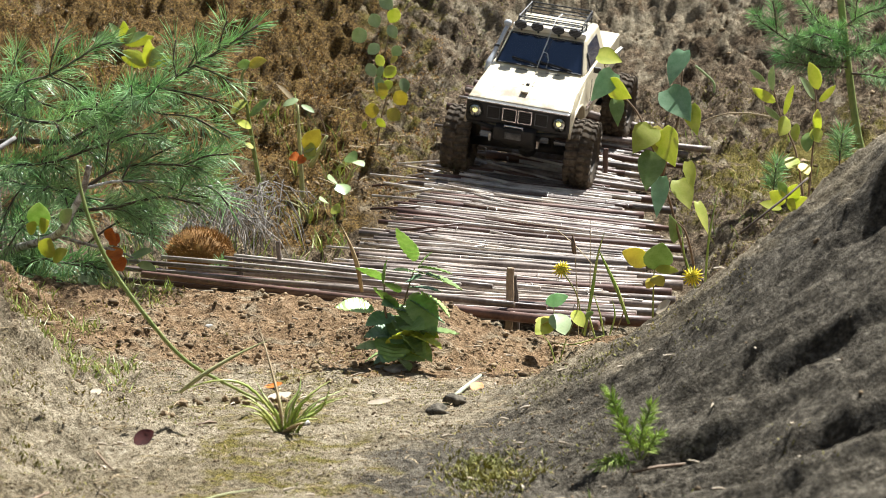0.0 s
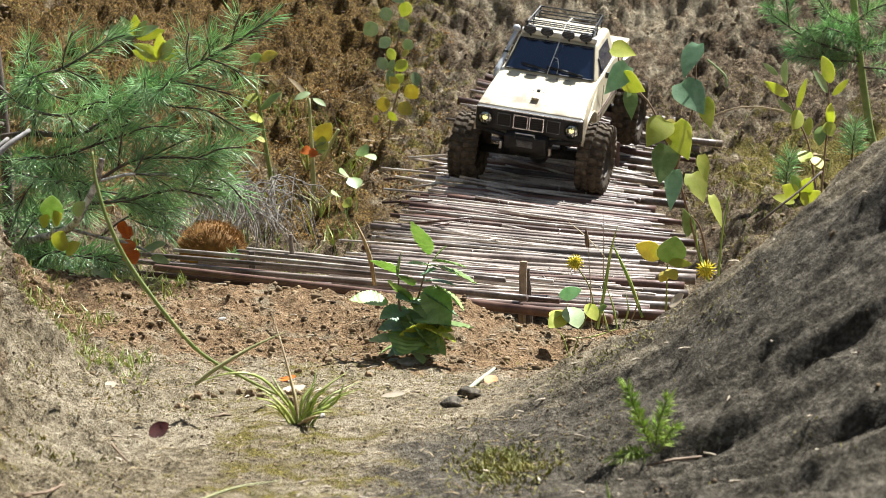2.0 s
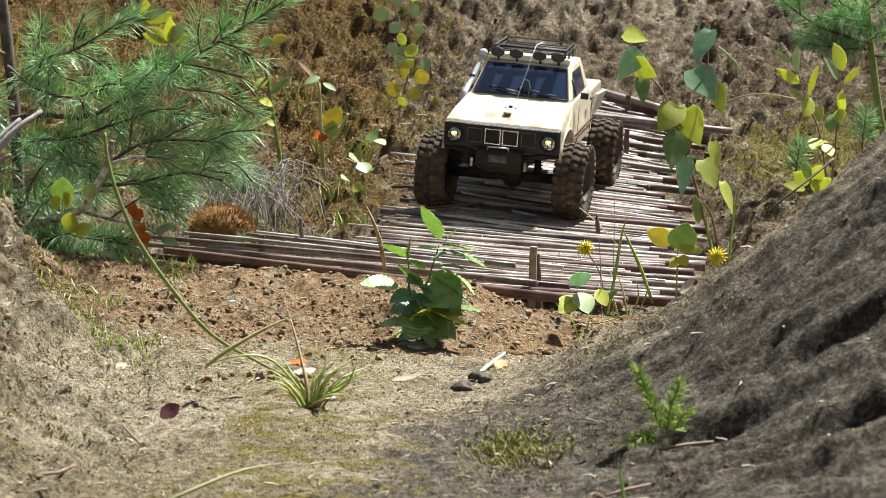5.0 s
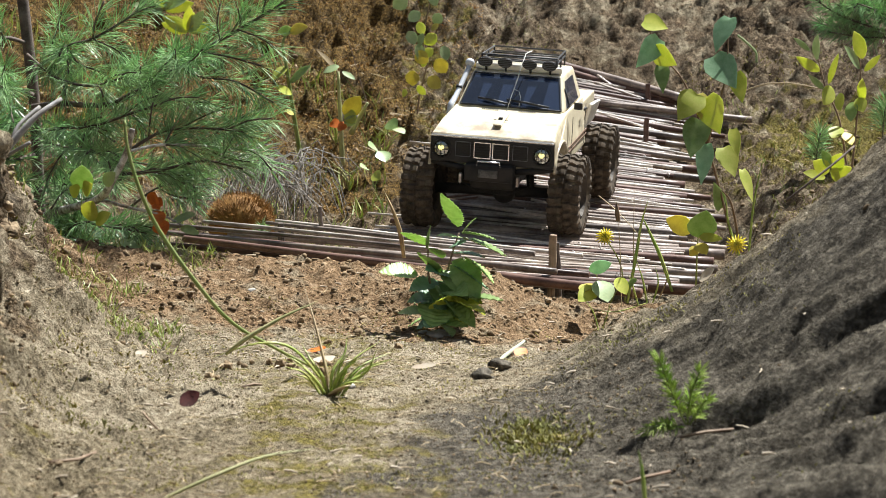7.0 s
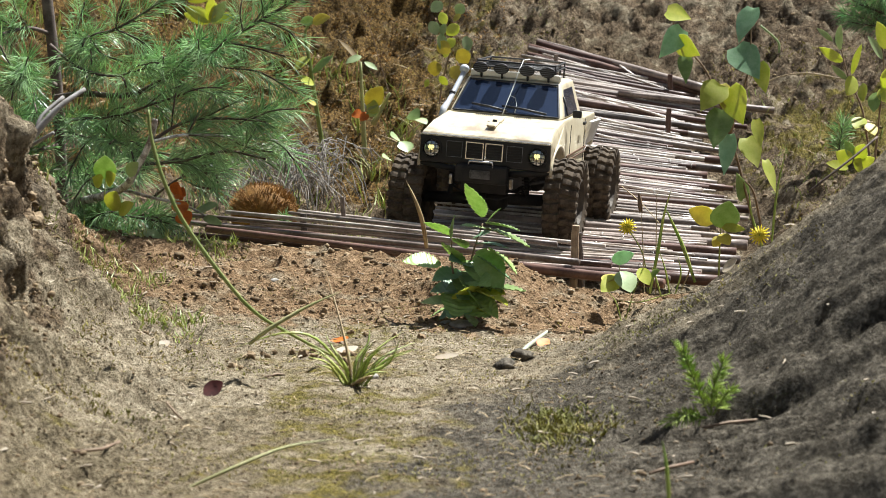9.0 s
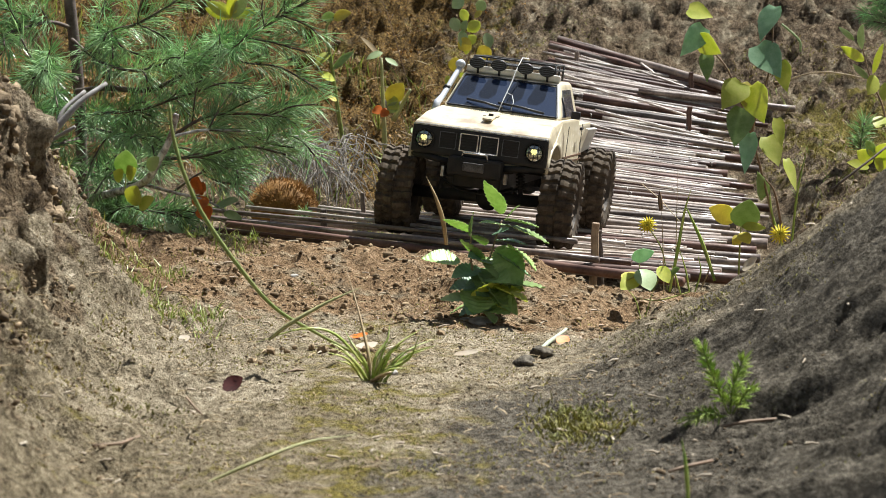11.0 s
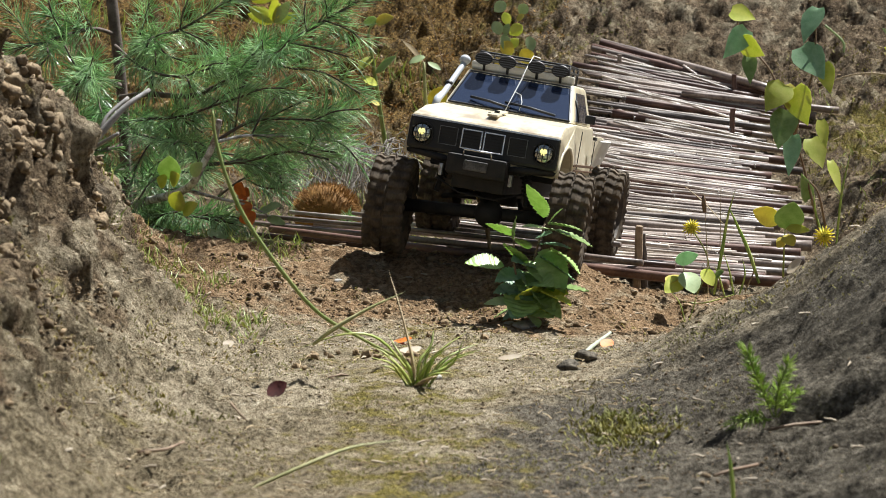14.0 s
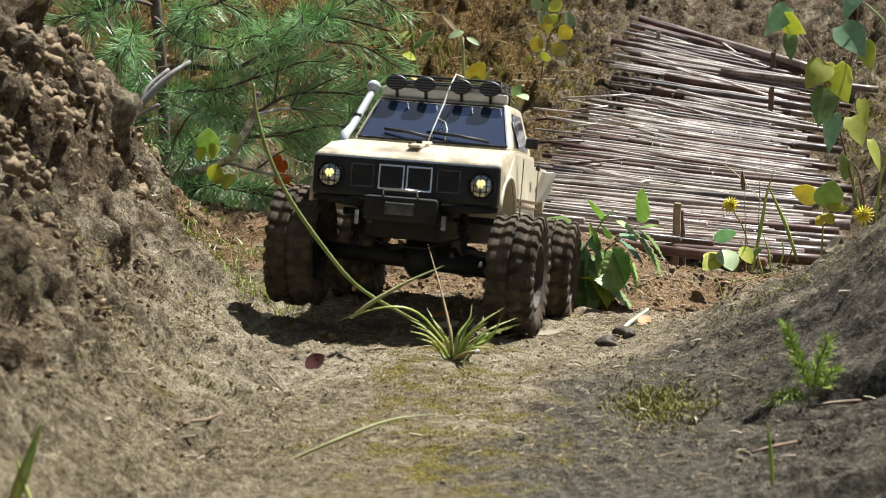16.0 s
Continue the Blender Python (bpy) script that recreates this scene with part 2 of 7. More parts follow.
def soil_material():
    """Sandy soil: pale, dull and dark patches, moss, clods, painted by where the soil lies and by noise."""
    mat = bpy.data.materials.new("soil")
    mat.use_nodes = True
    nt = mat.node_tree
    n, link = nt.nodes, nt.links.new
    bsdf = n["Principled BSDF"]
    bsdf.inputs["Roughness"].default_value = 0.95
    bsdf.inputs["Specular IOR Level"].default_value = 0.12
    co = n.new("ShaderNodeTexCoord")

    def noise_at(scale, detail=6.0, rough_=0.6):
        t = n.new("ShaderNodeTexNoise")
        t.inputs["Scale"].default_value, t.inputs["Detail"].default_value, t.inputs["Roughness"].default_value = scale, detail, rough_
        link(co.outputs["Object"], t.inputs["Vector"])
        return t.outputs["Fac"]

    def ramp(fac, stops):
        r = n.new("ShaderNodeValToRGB")
        while len(r.color_ramp.elements) < len(stops):
            r.color_ramp.elements.new(0.5)
        for e, (p, c) in zip(r.color_ramp.elements, stops):
            e.position, e.color = p, (*c, 1)
        link(fac, r.inputs["Fac"])
        return r.outputs["Color"]

    def mix(fac, a, b):
        m = n.new("ShaderNodeMix")
        m.data_type = "RGBA"
        link(fac, m.inputs["Factor"])
        link(a, m.inputs["A"])
        link(b, m.inputs["B"])
        return m.outputs["Result"]

    def masked(attribute, scale, low, high):
        """Where the attribute is high, patchily."""
        at = n.new("ShaderNodeAttribute")
        at.attribute_name = attribute
        add = n.new("ShaderNodeMath")
        add.operation = "ADD"
        link(at.outputs["Fac"], add.inputs[0])
        sub = n.new("ShaderNodeMath")
        sub.operation = "SUBTRACT"
        link(noise_at(scale), sub.inputs[0])
        sub.inputs[1].default_value = 0.5
        sc = n.new("ShaderNodeMath")
        sc.operation = "MULTIPLY"
        link(sub.outputs[0], sc.inputs[0])
        sc.inputs[1].default_value = 1.6
        link(sc.outputs[0], add.inputs[1])
        mr = n.new("ShaderNodeMapRange")
        mr.interpolation_type = "SMOOTHSTEP"
        mr.inputs["From Min"].default_value, mr.inputs["From Max"].default_value = low, high
        link(add.outputs[0], mr.inputs["Value"])
        return mr.outputs["Result"]

    fine = noise_at(150.0, 8.0, 0.78)
    sand = ramp(fine, [(0.34, (0.08, 0.062, 0.034)), (0.46, (0.29, 0.235, 0.155)), (0.58, (0.455, 0.385, 0.265)), (0.70, (0.66, 0.585, 0.45))])
    earth = ramp(fine, [(0.36, (0.024, 0.016, 0.010)), (0.5, (0.130, 0.092, 0.054)), (0.66, (0.36, 0.27, 0.17))])
    grey = ramp(fine, [(0.36, (0.024, 0.020, 0.015)), (0.5, (0.098, 0.083, 0.060)), (0.66, (0.27, 0.235, 0.18))])
    rust = ramp(fine, [(0.36, (0.075, 0.042, 0.02)), (0.5, (0.26, 0.165, 0.085)), (0.64, (0.46, 0.32, 0.19))])
    moss = ramp(noise_at(260.0, 4.0, 0.7), [(0.3, (0.05, 0.04, 0.008)), (0.5, (0.16, 0.13, 0.03)), (0.7, (0.34, 0.27, 0.07))])
    brown_moss = ramp(noise_at(230.0, 4.0, 0.7), [(0.34, (0.022, 0.014, 0.006)), (0.5, (0.125, 0.076, 0.023)), (0.66, (0.33, 0.205, 0.06))])
    dull = ramp(fine, [(0.36, (0.04, 0.03, 0.017)), (0.5, (0.19, 0.15, 0.09)), (0.66, (0.40, 0.335, 0.22))])
    sand = mix(masked("dull_sand", 14.0, -0.05, 0.42), sand, dull)
    c = mix(masked("earth", 22.0, 0.35, 0.65), sand, earth)
    c = mix(masked("grey", 16.0, 0.3, 0.75), c, grey)
    c = mix(masked("rust", 25.0, 0.35, 0.75), c, rust)
    c = mix(masked("moss", 30.0, 0.45, 0.75), c, moss)
    c = mix(masked("brown", 12.0, 0.4, 0.7), c, brown_moss)
    link(c, bsdf.inputs["Base Color"])
    b1, b2 = n.new("ShaderNodeBump"), n.new("ShaderNodeBump")
    b1.inputs["Distance"].default_value, b2.inputs["Distance"].default_value = 0.016, 0.005
    link(noise_at(75.0, 6.0, 0.7), b1.inputs["Height"])
    link(noise_at(420.0, 3.0, 0.7), b2.inputs["Height"])
    link(b1.outputs["Normal"], b2.inputs["Normal"])
    link(b2.outputs["Normal"], bsdf.inputs["Normal"])
    return mat


SOIL = soil_material()
CLOD = material("clod", (0.24, 0.175, 0.105), 0.95, vary=(0.12, 0.086, 0.052), scale=40, fine=500, bump=0.001, random_tint=0.4, island=True, specular=0.1)
STICK = material("stick_bark", (0.070, 0.048, 0.037), 0.40, vary=(0.25, 0.20, 0.165), scale=18, fine=260, bump=0.0007, random_tint=0.5, specular=0.5)
STICK_RED = material("red_stick_bark", (0.055, 0.026, 0.018), 0.46, vary=(0.13, 0.072, 0.053), scale=25, fine=300, bump=0.0007, random_tint=0.4, specular=0.35)
STICK_PALE = material("pale_stick_bark", (0.62, 0.555, 0.475), 0.36, vary=(0.26, 0.205, 0.165), scale=30, fine=300, bump=0.0005, random_tint=0.3, specular=0.7)
CUT_WOOD = material("cut_wood", (0.45, 0.34, 0.22), 0.8, vary=(0.28, 0.2, 0.13), scale=80, fine=700, bump=0.0004, random_tint=0.2)
WIRE = material("wire", (0.55, 0.52, 0.48), 0.4, metal=0.7)


def spaced(parts):
    out = []
    for a, b, step in parts:
        n = max(1, round((b - a) / step))
        out += [a + (b - a) * i / n for i in range(n)]
    return np.array(out + [parts[-1][1]])


def ground():
    gx = spaced([(-3000, -300, 900), (-300, -30, 90), (-30, -3, 6), (-3, -1.15, 0.1), (-1.15, -0.6, 0.009), (-0.6, 0.6, 0.006), (0.6, 1.15, 0.009), (1.15, 3, 0.1), (3, 30, 6), (30, 300, 90), (300, 3000, 900)])
    gy = spaced([(-3000, -300, 900), (-300, -30, 90), (-30, -3, 6), (-3, 1.45, 0.1), (1.45, 3.2, 0.0055), (3.2, 5.6, 0.0085), (5.6, 8, 0.1), (8, 30, 4), (30, 300, 90), (300, 3000, 900)])
    X, Y = np.meshgrid(gx, gy)
    x, y = X.ravel(), Y.ravel()
    z = lie(x, y) + rough(x, y)
    bank = smooth(0.27, 0.36, -x) * smooth(2.95, 2.75, y) * smooth(1.2, 1.4, y) * smooth(1.6, 1.0, -x)
    low = lie(x, y)
    x = x + np.array([w * 0.9 * crumble(a, b, c) if w > 0 else 0.0 for w, a, b, c in zip(bank.tolist(), x.tolist(), y.tolist(), low.tolist())])
    me = bpy.data.meshes.new("ground")
    nx, ny = len(gx), len(gy)
    me.vertices.add(nx * ny)
    me.vertices.foreach_set("co", np.c_[x, y, z].ravel())
    i = np.arange(nx * ny).reshape(ny, nx)
    q = np.stack([i[:-1, :-1], i[:-1, 1:], i[1:, 1:], i[1:, :-1]], -1).reshape(-1, 4)
    me.loops.add(q.size)
    me.loops.foreach_set("vertex_index", q.ravel())
    me.polygons.add(len(q))
    me.polygons.foreach_set("loop_start", np.arange(len(q)) * 4)
    me.update(calc_edges=True)
    me.shade_smooth()
    me.materials.append(SOIL)
    soils = {
        "earth": 0.62 * smooth(2.95, 3.2, y) + 0.58 * smooth(0.24, 0.38, -x) * (1 - smooth(2.9, 3.0, y)) - 0.25 * smooth(4.7, 5.0, y) * smooth(0.1, 0.5, x),
        # patches of duller, darker sand, more of them towards the near end
        "dull_sand": 0.34 * smooth(2.05, 1.65, y) + 0.1,
        "grey": 1.0 * smooth(-0.08, 0.20, x - 0.2 * (y - 2.2)) * (1 - 0.7 * smooth(0.9, 1.6, x)) * smooth(0.4, 1.2, y) * (1 - 0.55 * smooth(1.98, 2.2, y)) * (1 - smooth(2.45, 2.7, y)) + 0.3 * smooth(0.24, 0.4, -x) * (1 - smooth(2.7, 2.9, y)),
        "rust": 0.70 * smooth(2.38, 2.66, y) * (1 - smooth(2.95, 3.05, y)) + 0.25 * smooth(4.5, 4.8, y) * smooth(0, 0.3, x),
        "moss": 0.56 * (1 - smooth(2.5, 2.75, y)) * (1 - smooth(0.0, 0.25, np.abs(x + 0.08))) + 0.85 * np.exp(-(((x - 0.72) / 0.28) ** 2 + ((y - 4.1) / 0.35) ** 2)) + 0.55 * smooth(3.9, 4.3, y) * (1 - smooth(0.05, 0.25, x)) * smooth(-1.2, -0.2, x) + 0.3 * smooth(0.2, 0.3, -x) * (1 - smooth(2.7, 2.9, y)),
        "brown": 0.75 * smooth(3.5, 4.0, y) * (1 - smooth(-0.1, 0.15, x)) * (1 - smooth(6, 8, y)),
    }
    for name, v in soils.items():
        a = me.attributes.new(name, "FLOAT", "POINT")
        a.data.foreach_set("value", np.clip(v, 0, 1).astype(np.float32))
    return tagged(new("ground", me), "sandy brown soil with clods, moss and a hollow way", "ground", kind="structure")


ground()


# ---- the stick bridge ----
def deck(x, y):
    """Height of the top of the sticks."""
    z = float(np.interp(y, [2.85, 2.95, 3.05, 3.2, 3.4, 3.6, 3.85, 4.05, 4.3, 4.55], [0.056, 0.052, 0.044, 0.032, 0.03, 0.041, 0.063, 0.076, 0.125, 0.185]))
    mid = float(np.interp(y, [2.9, 3.2, 3.6, 4.05, 4.5], [0.0, 0.05, 0.13, 0.23, 0.32]))
    return z - float(np.interp(y, [3.0, 3.3, 3.8, 4.1], [0.035, 0.035, 0.08, 0.10])) * (x - mid)


def stick(parent, a, b, r0, r1, mat, rng, sides=8):
    """One slightly crooked stick with knots, from a to b."""
    a, b = Vector(a), Vector(b)
    n = 10
    side = (b - a).cross(Vector((0, 0, 1))).normalized()
    up = Vector((0, 0, 1))
    ph, amp = rng.uniform(0, 6.3), (b - a).length * rng.uniform(0.0008, 0.0032)
    pts, rad = [], []
    knot = rng.randrange(2, n - 1)
    for i in range(n + 1):
        u = i / n
        pts.append(a.lerp(b, u) + side * amp * math.sin(ph + u * rng.uniform(4.8, 5.2)) + up * amp * 0.5 * math.sin(ph * 2 + u * 6))
        rad.append((r0 + (r1 - r0) * u) * (1 + 0.05 * math.sin(ph + 17 * u)) * (1.13 if i == knot else 1))
    return tube("stick", pts, rad, mat, parent, sides)


def bridge():
    base = thing("stick_bridge", pose(0, 0, 0), "footbridge of brown bark sticks wired side by side over a hollow", "bridge")
    rng = random.Random(4)
    n = 162
    for i in range(n):
        u = i / (n - 1)                                   # 0: near end, 1: far end
        y = 2.99 + u * 1.44
        left = float(np.interp(y, [2.95, 3.1, 3.25, 3.45, 3.7, 4.0, 4.2, 4.45], [-0.22, -0.14, -0.08, -0.05, 0.03, 0.07, 0.13, 0.15])) + rng.uniform(-0.025, 0.03)
        right = float(np.interp(y, [2.95, 3.1, 3.3, 3.5, 3.7, 3.9, 4.1, 4.3, 4.45], [0.27, 0.31, 0.33, 0.36, 0.42, 0.40, 0.40, 0.46, 0.42])) + rng.uniform(-0.04, 0.02)
        stout = i % 8 == 3                                  # now and then a stout one that juts out
        if stout:
            right += rng.uniform(0.02, 0.06)
        left += rng.choice([0, 0, 0, 0.05, 0.09, -0.02])
        yaw = math.tan(radians(float(np.interp(y, [2.95, 3.2, 3.45, 4.2, 4.45], [-23, -15, -9, -8, -13])) + rng.uniform(-0.7, 0.7)))
        kind = rng.random()
        r = rng.uniform(0.0021, 0.0033) if kind < 0.5 else rng.uniform(0.0034, 0.0050)
        mat = STICK_PALE if kind < 0.36 else (STICK_RED if kind > 0.86 else STICK)
        if stout:
            r, mat = rng.uniform(0.0054, 0.0064), rng.choice([STICK, STICK_RED])
        cx = (left + right) / 2
        yl, yr = y + (left - cx) * yaw, y + (right - cx) * yaw
        sink = 0.0 if stout else rng.uniform(0.001, 0.008)
        a = (left, yl, deck(left, yl) - sink - r)
        b = (right, yr, deck(right, yr) - sink - r)
        thick_left = rng.random() < 0.4
        stick(base, a, b, r * (1.15 if thick_left else 0.6), r * (0.65 if thick_left else 1.15), mat, rng)
        if kind < 0.35:                                     # a thin stick lying in the groove
            o = rng.uniform(0.004, 0.008)
            stick(base, (left + rng.uniform(0, 0.12), yl + o, a[2] + r), (right - rng.uniform(0, 0.1), yr + o, b[2] + r), 0.0022, 0.0017, STICK_PALE, rng, 6)
    # cross bearers below
    for off in (0.25, 0.75):
        p = []
        for y in (3.05, 3.4, 3.8, 4.2, 4.45):
            lx = float(np.interp(y, [2.95, 3.25, 3.7, 4.45], [-0.2, -0.08, 0.03, 0.15]))
            rx = float(np.interp(y, [2.95, 3.3, 3.7, 4.45], [0.27, 0.33, 0.40, 0.43]))
            x = lx + (rx - lx) * off
            p.append((x, y, deck(x, y) - 0.021))
        tube("bearer", p, 0.006, STICK, base)
    # thicker logs along the near edge, running far to the left
    for (xa, ya, za), (xb, yb, zb), r0, r1, m in (
            ((-0.30, 3.16, 0.055), (0.255, 2.865, 0.034), 0.0075, 0.0095, STICK_RED),
            ((-0.36, 3.22, 0.058), (0.16, 2.925, 0.050), 0.005, 0.0065, STICK),
            ((-0.37, 3.25, 0.054), (0.20, 2.94, 0.044), 0.0065, 0.005, STICK_RED),
            ((-0.33, 3.20, 0.068), (0.02, 3.02, 0.062), 0.005, 0.004, STICK),
            ((-0.28, 3.21, 0.070), (0.10, 3.03, 0.058), 0.0042, 0.004, STICK_PALE),
            ((-0.20, 3.23, 0.066), (0.14, 3.04, 0.054), 0.004, 0.005, STICK),
            ((-0.19, 3.27, 0.062), (0.20, 3.06, 0.048), 0.0045, 0.004, STICK_PALE),
            ((-0.37, 3.21, 0.044), (-0.05, 3.05, 0.040), 0.006, 0.007, STICK_RED),
            ((-0.25, 3.24, 0.05), (0.05, 3.1, 0.045), 0.005, 0.006, STICK),
            ((-0.31, 3.17, 0.036), (0.10, 2.96, 0.030), 0.008, 0.007, STICK)):
        stick(base, (xa, ya, za + 0.005), (xb, yb, zb + 0.006), r0 * 0.60, r1 * 0.66, m, rng)
    # a fan of thick sticks at the far end
    for k in range(11):
        u = k / 10
        stick(base, (0.15 + 0.03 * rng.random(), 4.58 - 0.012 * k, 0.192 - 0.004 * k + 0.004 * rng.random()),
              (0.47 + 0.12 * (k == 9) + 0.05 * u - 0.06 * rng.random(), 4.33 + 0.015 * k, 0.126 - 0.002 * k), rng.uniform(0.004, 0.006), rng.uniform(0.006, 0.0085), STICK_RED if k % 3 else STICK, rng)
    stick(base, (0.30, 4.30, 0.125), (0.565, 4.27, 0.098), 0.005, 0.006, STICK, rng)
    # wire loops
    for k in range(34):
        y = rng.uniform(3.0, 4.35)
        x = rng.choice([0.1, 0.22, 0.3]) + rng.uniform(-0.03, 0.03) + 0.12 * (y - 3.4)
        z = deck(x, y)
        tube("wire_loop", [(x, y - 0.007, z - 0.004), (x + 0.001, y - 0.004, z + 0.001), (x - 0.001, y + 0.004, z + 0.001), (x, y + 0.007, z - 0.004)], 0.0005, WIRE, base, 4)


def peg(x, y, z, h, r, lean, mat):
    b = bmesh.new()
    add_tube(b, [(0, 0, -0.03), (0.0005, 0, h * 0.3), (-0.0005, 0, h * 0.7), (0, 0, h - 0.001), (0, 0, h)], [r, r * 1.03, r, r * 0.97, r * 0.9], 9)
    ob = part("peg", b, mat, smooth=False)
    ob.matrix_basis = pose(x, y, z, lean[0], lean[1], 0)
    return tagged(ob, "short sawn wooden peg driven in beside the sticks", "peg", "pegs of the bridge")


bridge()
peg(0.158, 2.985, 0.045, 0.046, 0.0048, (0, 2), CUT_WOOD)
peg(0.165, 2.992, 0.045, 0.036, 0.0045, (0, -3), STICK)
peg(-0.179, 3.19, 0.05, 0.026, 0.0045, (0, 0), STICK)
peg(-0.128, 3.20, 0.06, 0.036, 0.003, (0, -2), STICK)
peg(0.395, 4.36, 0.11, 0.042, 0.0045, (0, 0), STICK_RED)
peg(0.372, 4.14, 0.075, 0.04, 0.0045, (0, 3), STICK_RED)
peg(0.20, 4.44, 0.15, 0.03, 0.004, (0, 0), STICK)


# ---- the toy truck ----
CREAM = material("dusty_cream_paint", (0.71, 0.645, 0.465), 0.32, vary=(0.58, 0.505, 0.35), scale=35, fine=300, patch=0.5, specular=0.5)
BLACK = material("black_plastic", (0.007, 0.007, 0.008), 0.5, vary=(0.018, 0.016, 0.014), scale=60, fine=500)
MATT_BLACK = material("muddy_black_steel", (0.006, 0.006, 0.005), 0.7, vary=(0.022, 0.018, 0.014), scale=70, fine=500, bump=0.0003)
MUD_RUBBER = material("muddy_rubber", (0.036, 0.028, 0.020), 0.9, vary=(0.115, 0.088, 0.060), scale=55, fine=420, bump=0.0006, specular=0.2)
MUD_RIM = material("muddy_rim", (0.085, 0.068, 0.050), 0.75, metal=0.1, vary=(0.04, 0.032, 0.024), scale=60, fine=400)
SILVER = material("silver_trim", (0.72, 0.72, 0.72), 0.25, metal=0.9)
LAMP_SLAT = material("grey_slat", (0.10, 0.10, 0.11), 0.5)
DULL_TRIM = material("dull_trim", (0.22, 0.22, 0.22), 0.5, vary=(0.06, 0.06, 0.06), scale=90)
CHROME = material("chrome", (0.55, 0.57, 0.52), 0.25, metal=1.0)
WHITE = material("white_plastic", (0.80, 0.79, 0.75), 0.4, vary=(0.62, 0.58, 0.50), scale=40, fine=300)
PIPE = material("grey_blue_plastic_pipe", (0.55, 0.58, 0.62), 0.35, vary=(0.42, 0.44, 0.47), scale=50, fine=300)
STRIPE = material("brown_stripe", (0.16, 0.09, 0.05), 0.5)
CORD = material("white_cord", (0.75, 0.74, 0.70), 0.7)
STEEL = material("bare_steel", (0.5, 0.5, 0.5), 0.3, metal=1.0, vary=(0.2, 0.17, 0.14), scale=90)


def dirty_paint():
    """Cream paint with brown dust and scuffs that gather in patches at the nose."""
    nt = CREAM.node_tree
    n, link = nt.nodes, nt.links.new
    bsdf = n["Principled BSDF"]
    bsdf.inputs["Coat Weight"].default_value = 0.25
    bsdf.inputs["Coat Roughness"].default_value = 0.2
    clean = bsdf.inputs["Base Color"].links[0].from_socket
    co, sep = n.new("ShaderNodeTexCoord"), n.new("ShaderNodeSeparateXYZ")
    link(co.outputs["Object"], sep.inputs[0])
    near = n.new("ShaderNodeMapRange")
    near.inputs["From Min"].default_value, near.inputs["From Max"].default_value = 0.13, 0.20
    near.inputs["To Max"].default_value = 0.2
    link(sep.outputs["X"], near.inputs["Value"])
    t = n.new("ShaderNodeTexNoise")
    t.inputs["Scale"].default_value, t.inputs["Detail"].default_value, t.inputs["Roughness"].default_value = 32, 8, 0.65
    link(co.outputs["Object"], t.inputs["Vector"])
    add, m = n.new("ShaderNodeMath"), n.new("ShaderNodeMapRange")
    link(t.outputs["Fac"], add.inputs[0])
    link(near.outputs["Result"], add.inputs[1])
    m.inputs["From Min"].default_value, m.inputs["From Max"].default_value = 0.56, 0.74
    m.inputs["To Max"].default_value = 0.8
    link(add.outputs[0], m.inputs["Value"])
    mix = n.new("ShaderNodeMix")
    mix.data_type = "RGBA"
    link(m.outputs["Result"], mix.inputs["Factor"])
    link(clean, mix.inputs["A"])
    mix.inputs["B"].default_value = (0.24, 0.18, 0.12, 1)
    link(mix.outputs["Result"], bsdf.inputs["Base Color"])


dirty_paint()


def plain_glossy(name, color, rough_, glow=None, strength=0.0, coat=0.0):
    mat = bpy.data.materials.new(name)
    mat.use_nodes = True
    b = mat.node_tree.nodes["Principled BSDF"]
    b.inputs["Base Color"].default_value = (*color, 1)
    b.inputs["Roughness"].default_value = rough_
    b.inputs["Coat Weight"].default_value = coat
    if glow:
        b.inputs["Emission Color"].default_value = (*glow, 1)
        b.inputs["Emission Strength"].default_value = strength
    return mat


GLASS = plain_glossy("tinted_glass", (0.02, 0.03, 0.06), 0.07, coat=0.6)
GLASS.node_tree.nodes["Principled BSDF"].inputs["IOR"].default_value = 2.1
BULB = plain_glossy("lit_bulb", (0.9, 0.85, 0.4), 0.2, (1.0, 0.85, 0.30), 0.45)


def side_profile(bm, outline, half, top_z, inset, bevel):
    """An outline in x, z drawn out across y, drawn in above top_z."""
    rows = []
    for s in (-1, 1):
        rows.append([bm.verts.new((x, s * (half - (inset * min(1, max(0, (z - top_z) / 0.02)))), z)) for x, z in outline])
    a, b = rows
    n = len(outline)
    bm.faces.new(a)
    bm.faces.new(b[::-1])
    for i in range(n):
        j = (i + 1) % n
        bm.faces.new((a[j], a[i], b[i], b[j]))
    bmesh.ops.recalc_face_normals(bm, faces=bm.faces)
    if bevel:
        es = [e for e in bm.edges if len(e.link_faces) == 2 and e.calc_face_angle(0) > 0.5]
        bmesh.ops.bevel(bm, geom=es, offset=bevel, segments=2, affect="EDGES", profile=0.65, clamp_overlap=True)


def arch(cx, z0, rx, rz, n=9, flip=False):
    pts = [(cx + rx * math.cos(math.pi * k / n), z0 + rz * math.sin(math.pi * k / n)) for k in range(n + 1)]
    return pts[::-1] if flip else pts


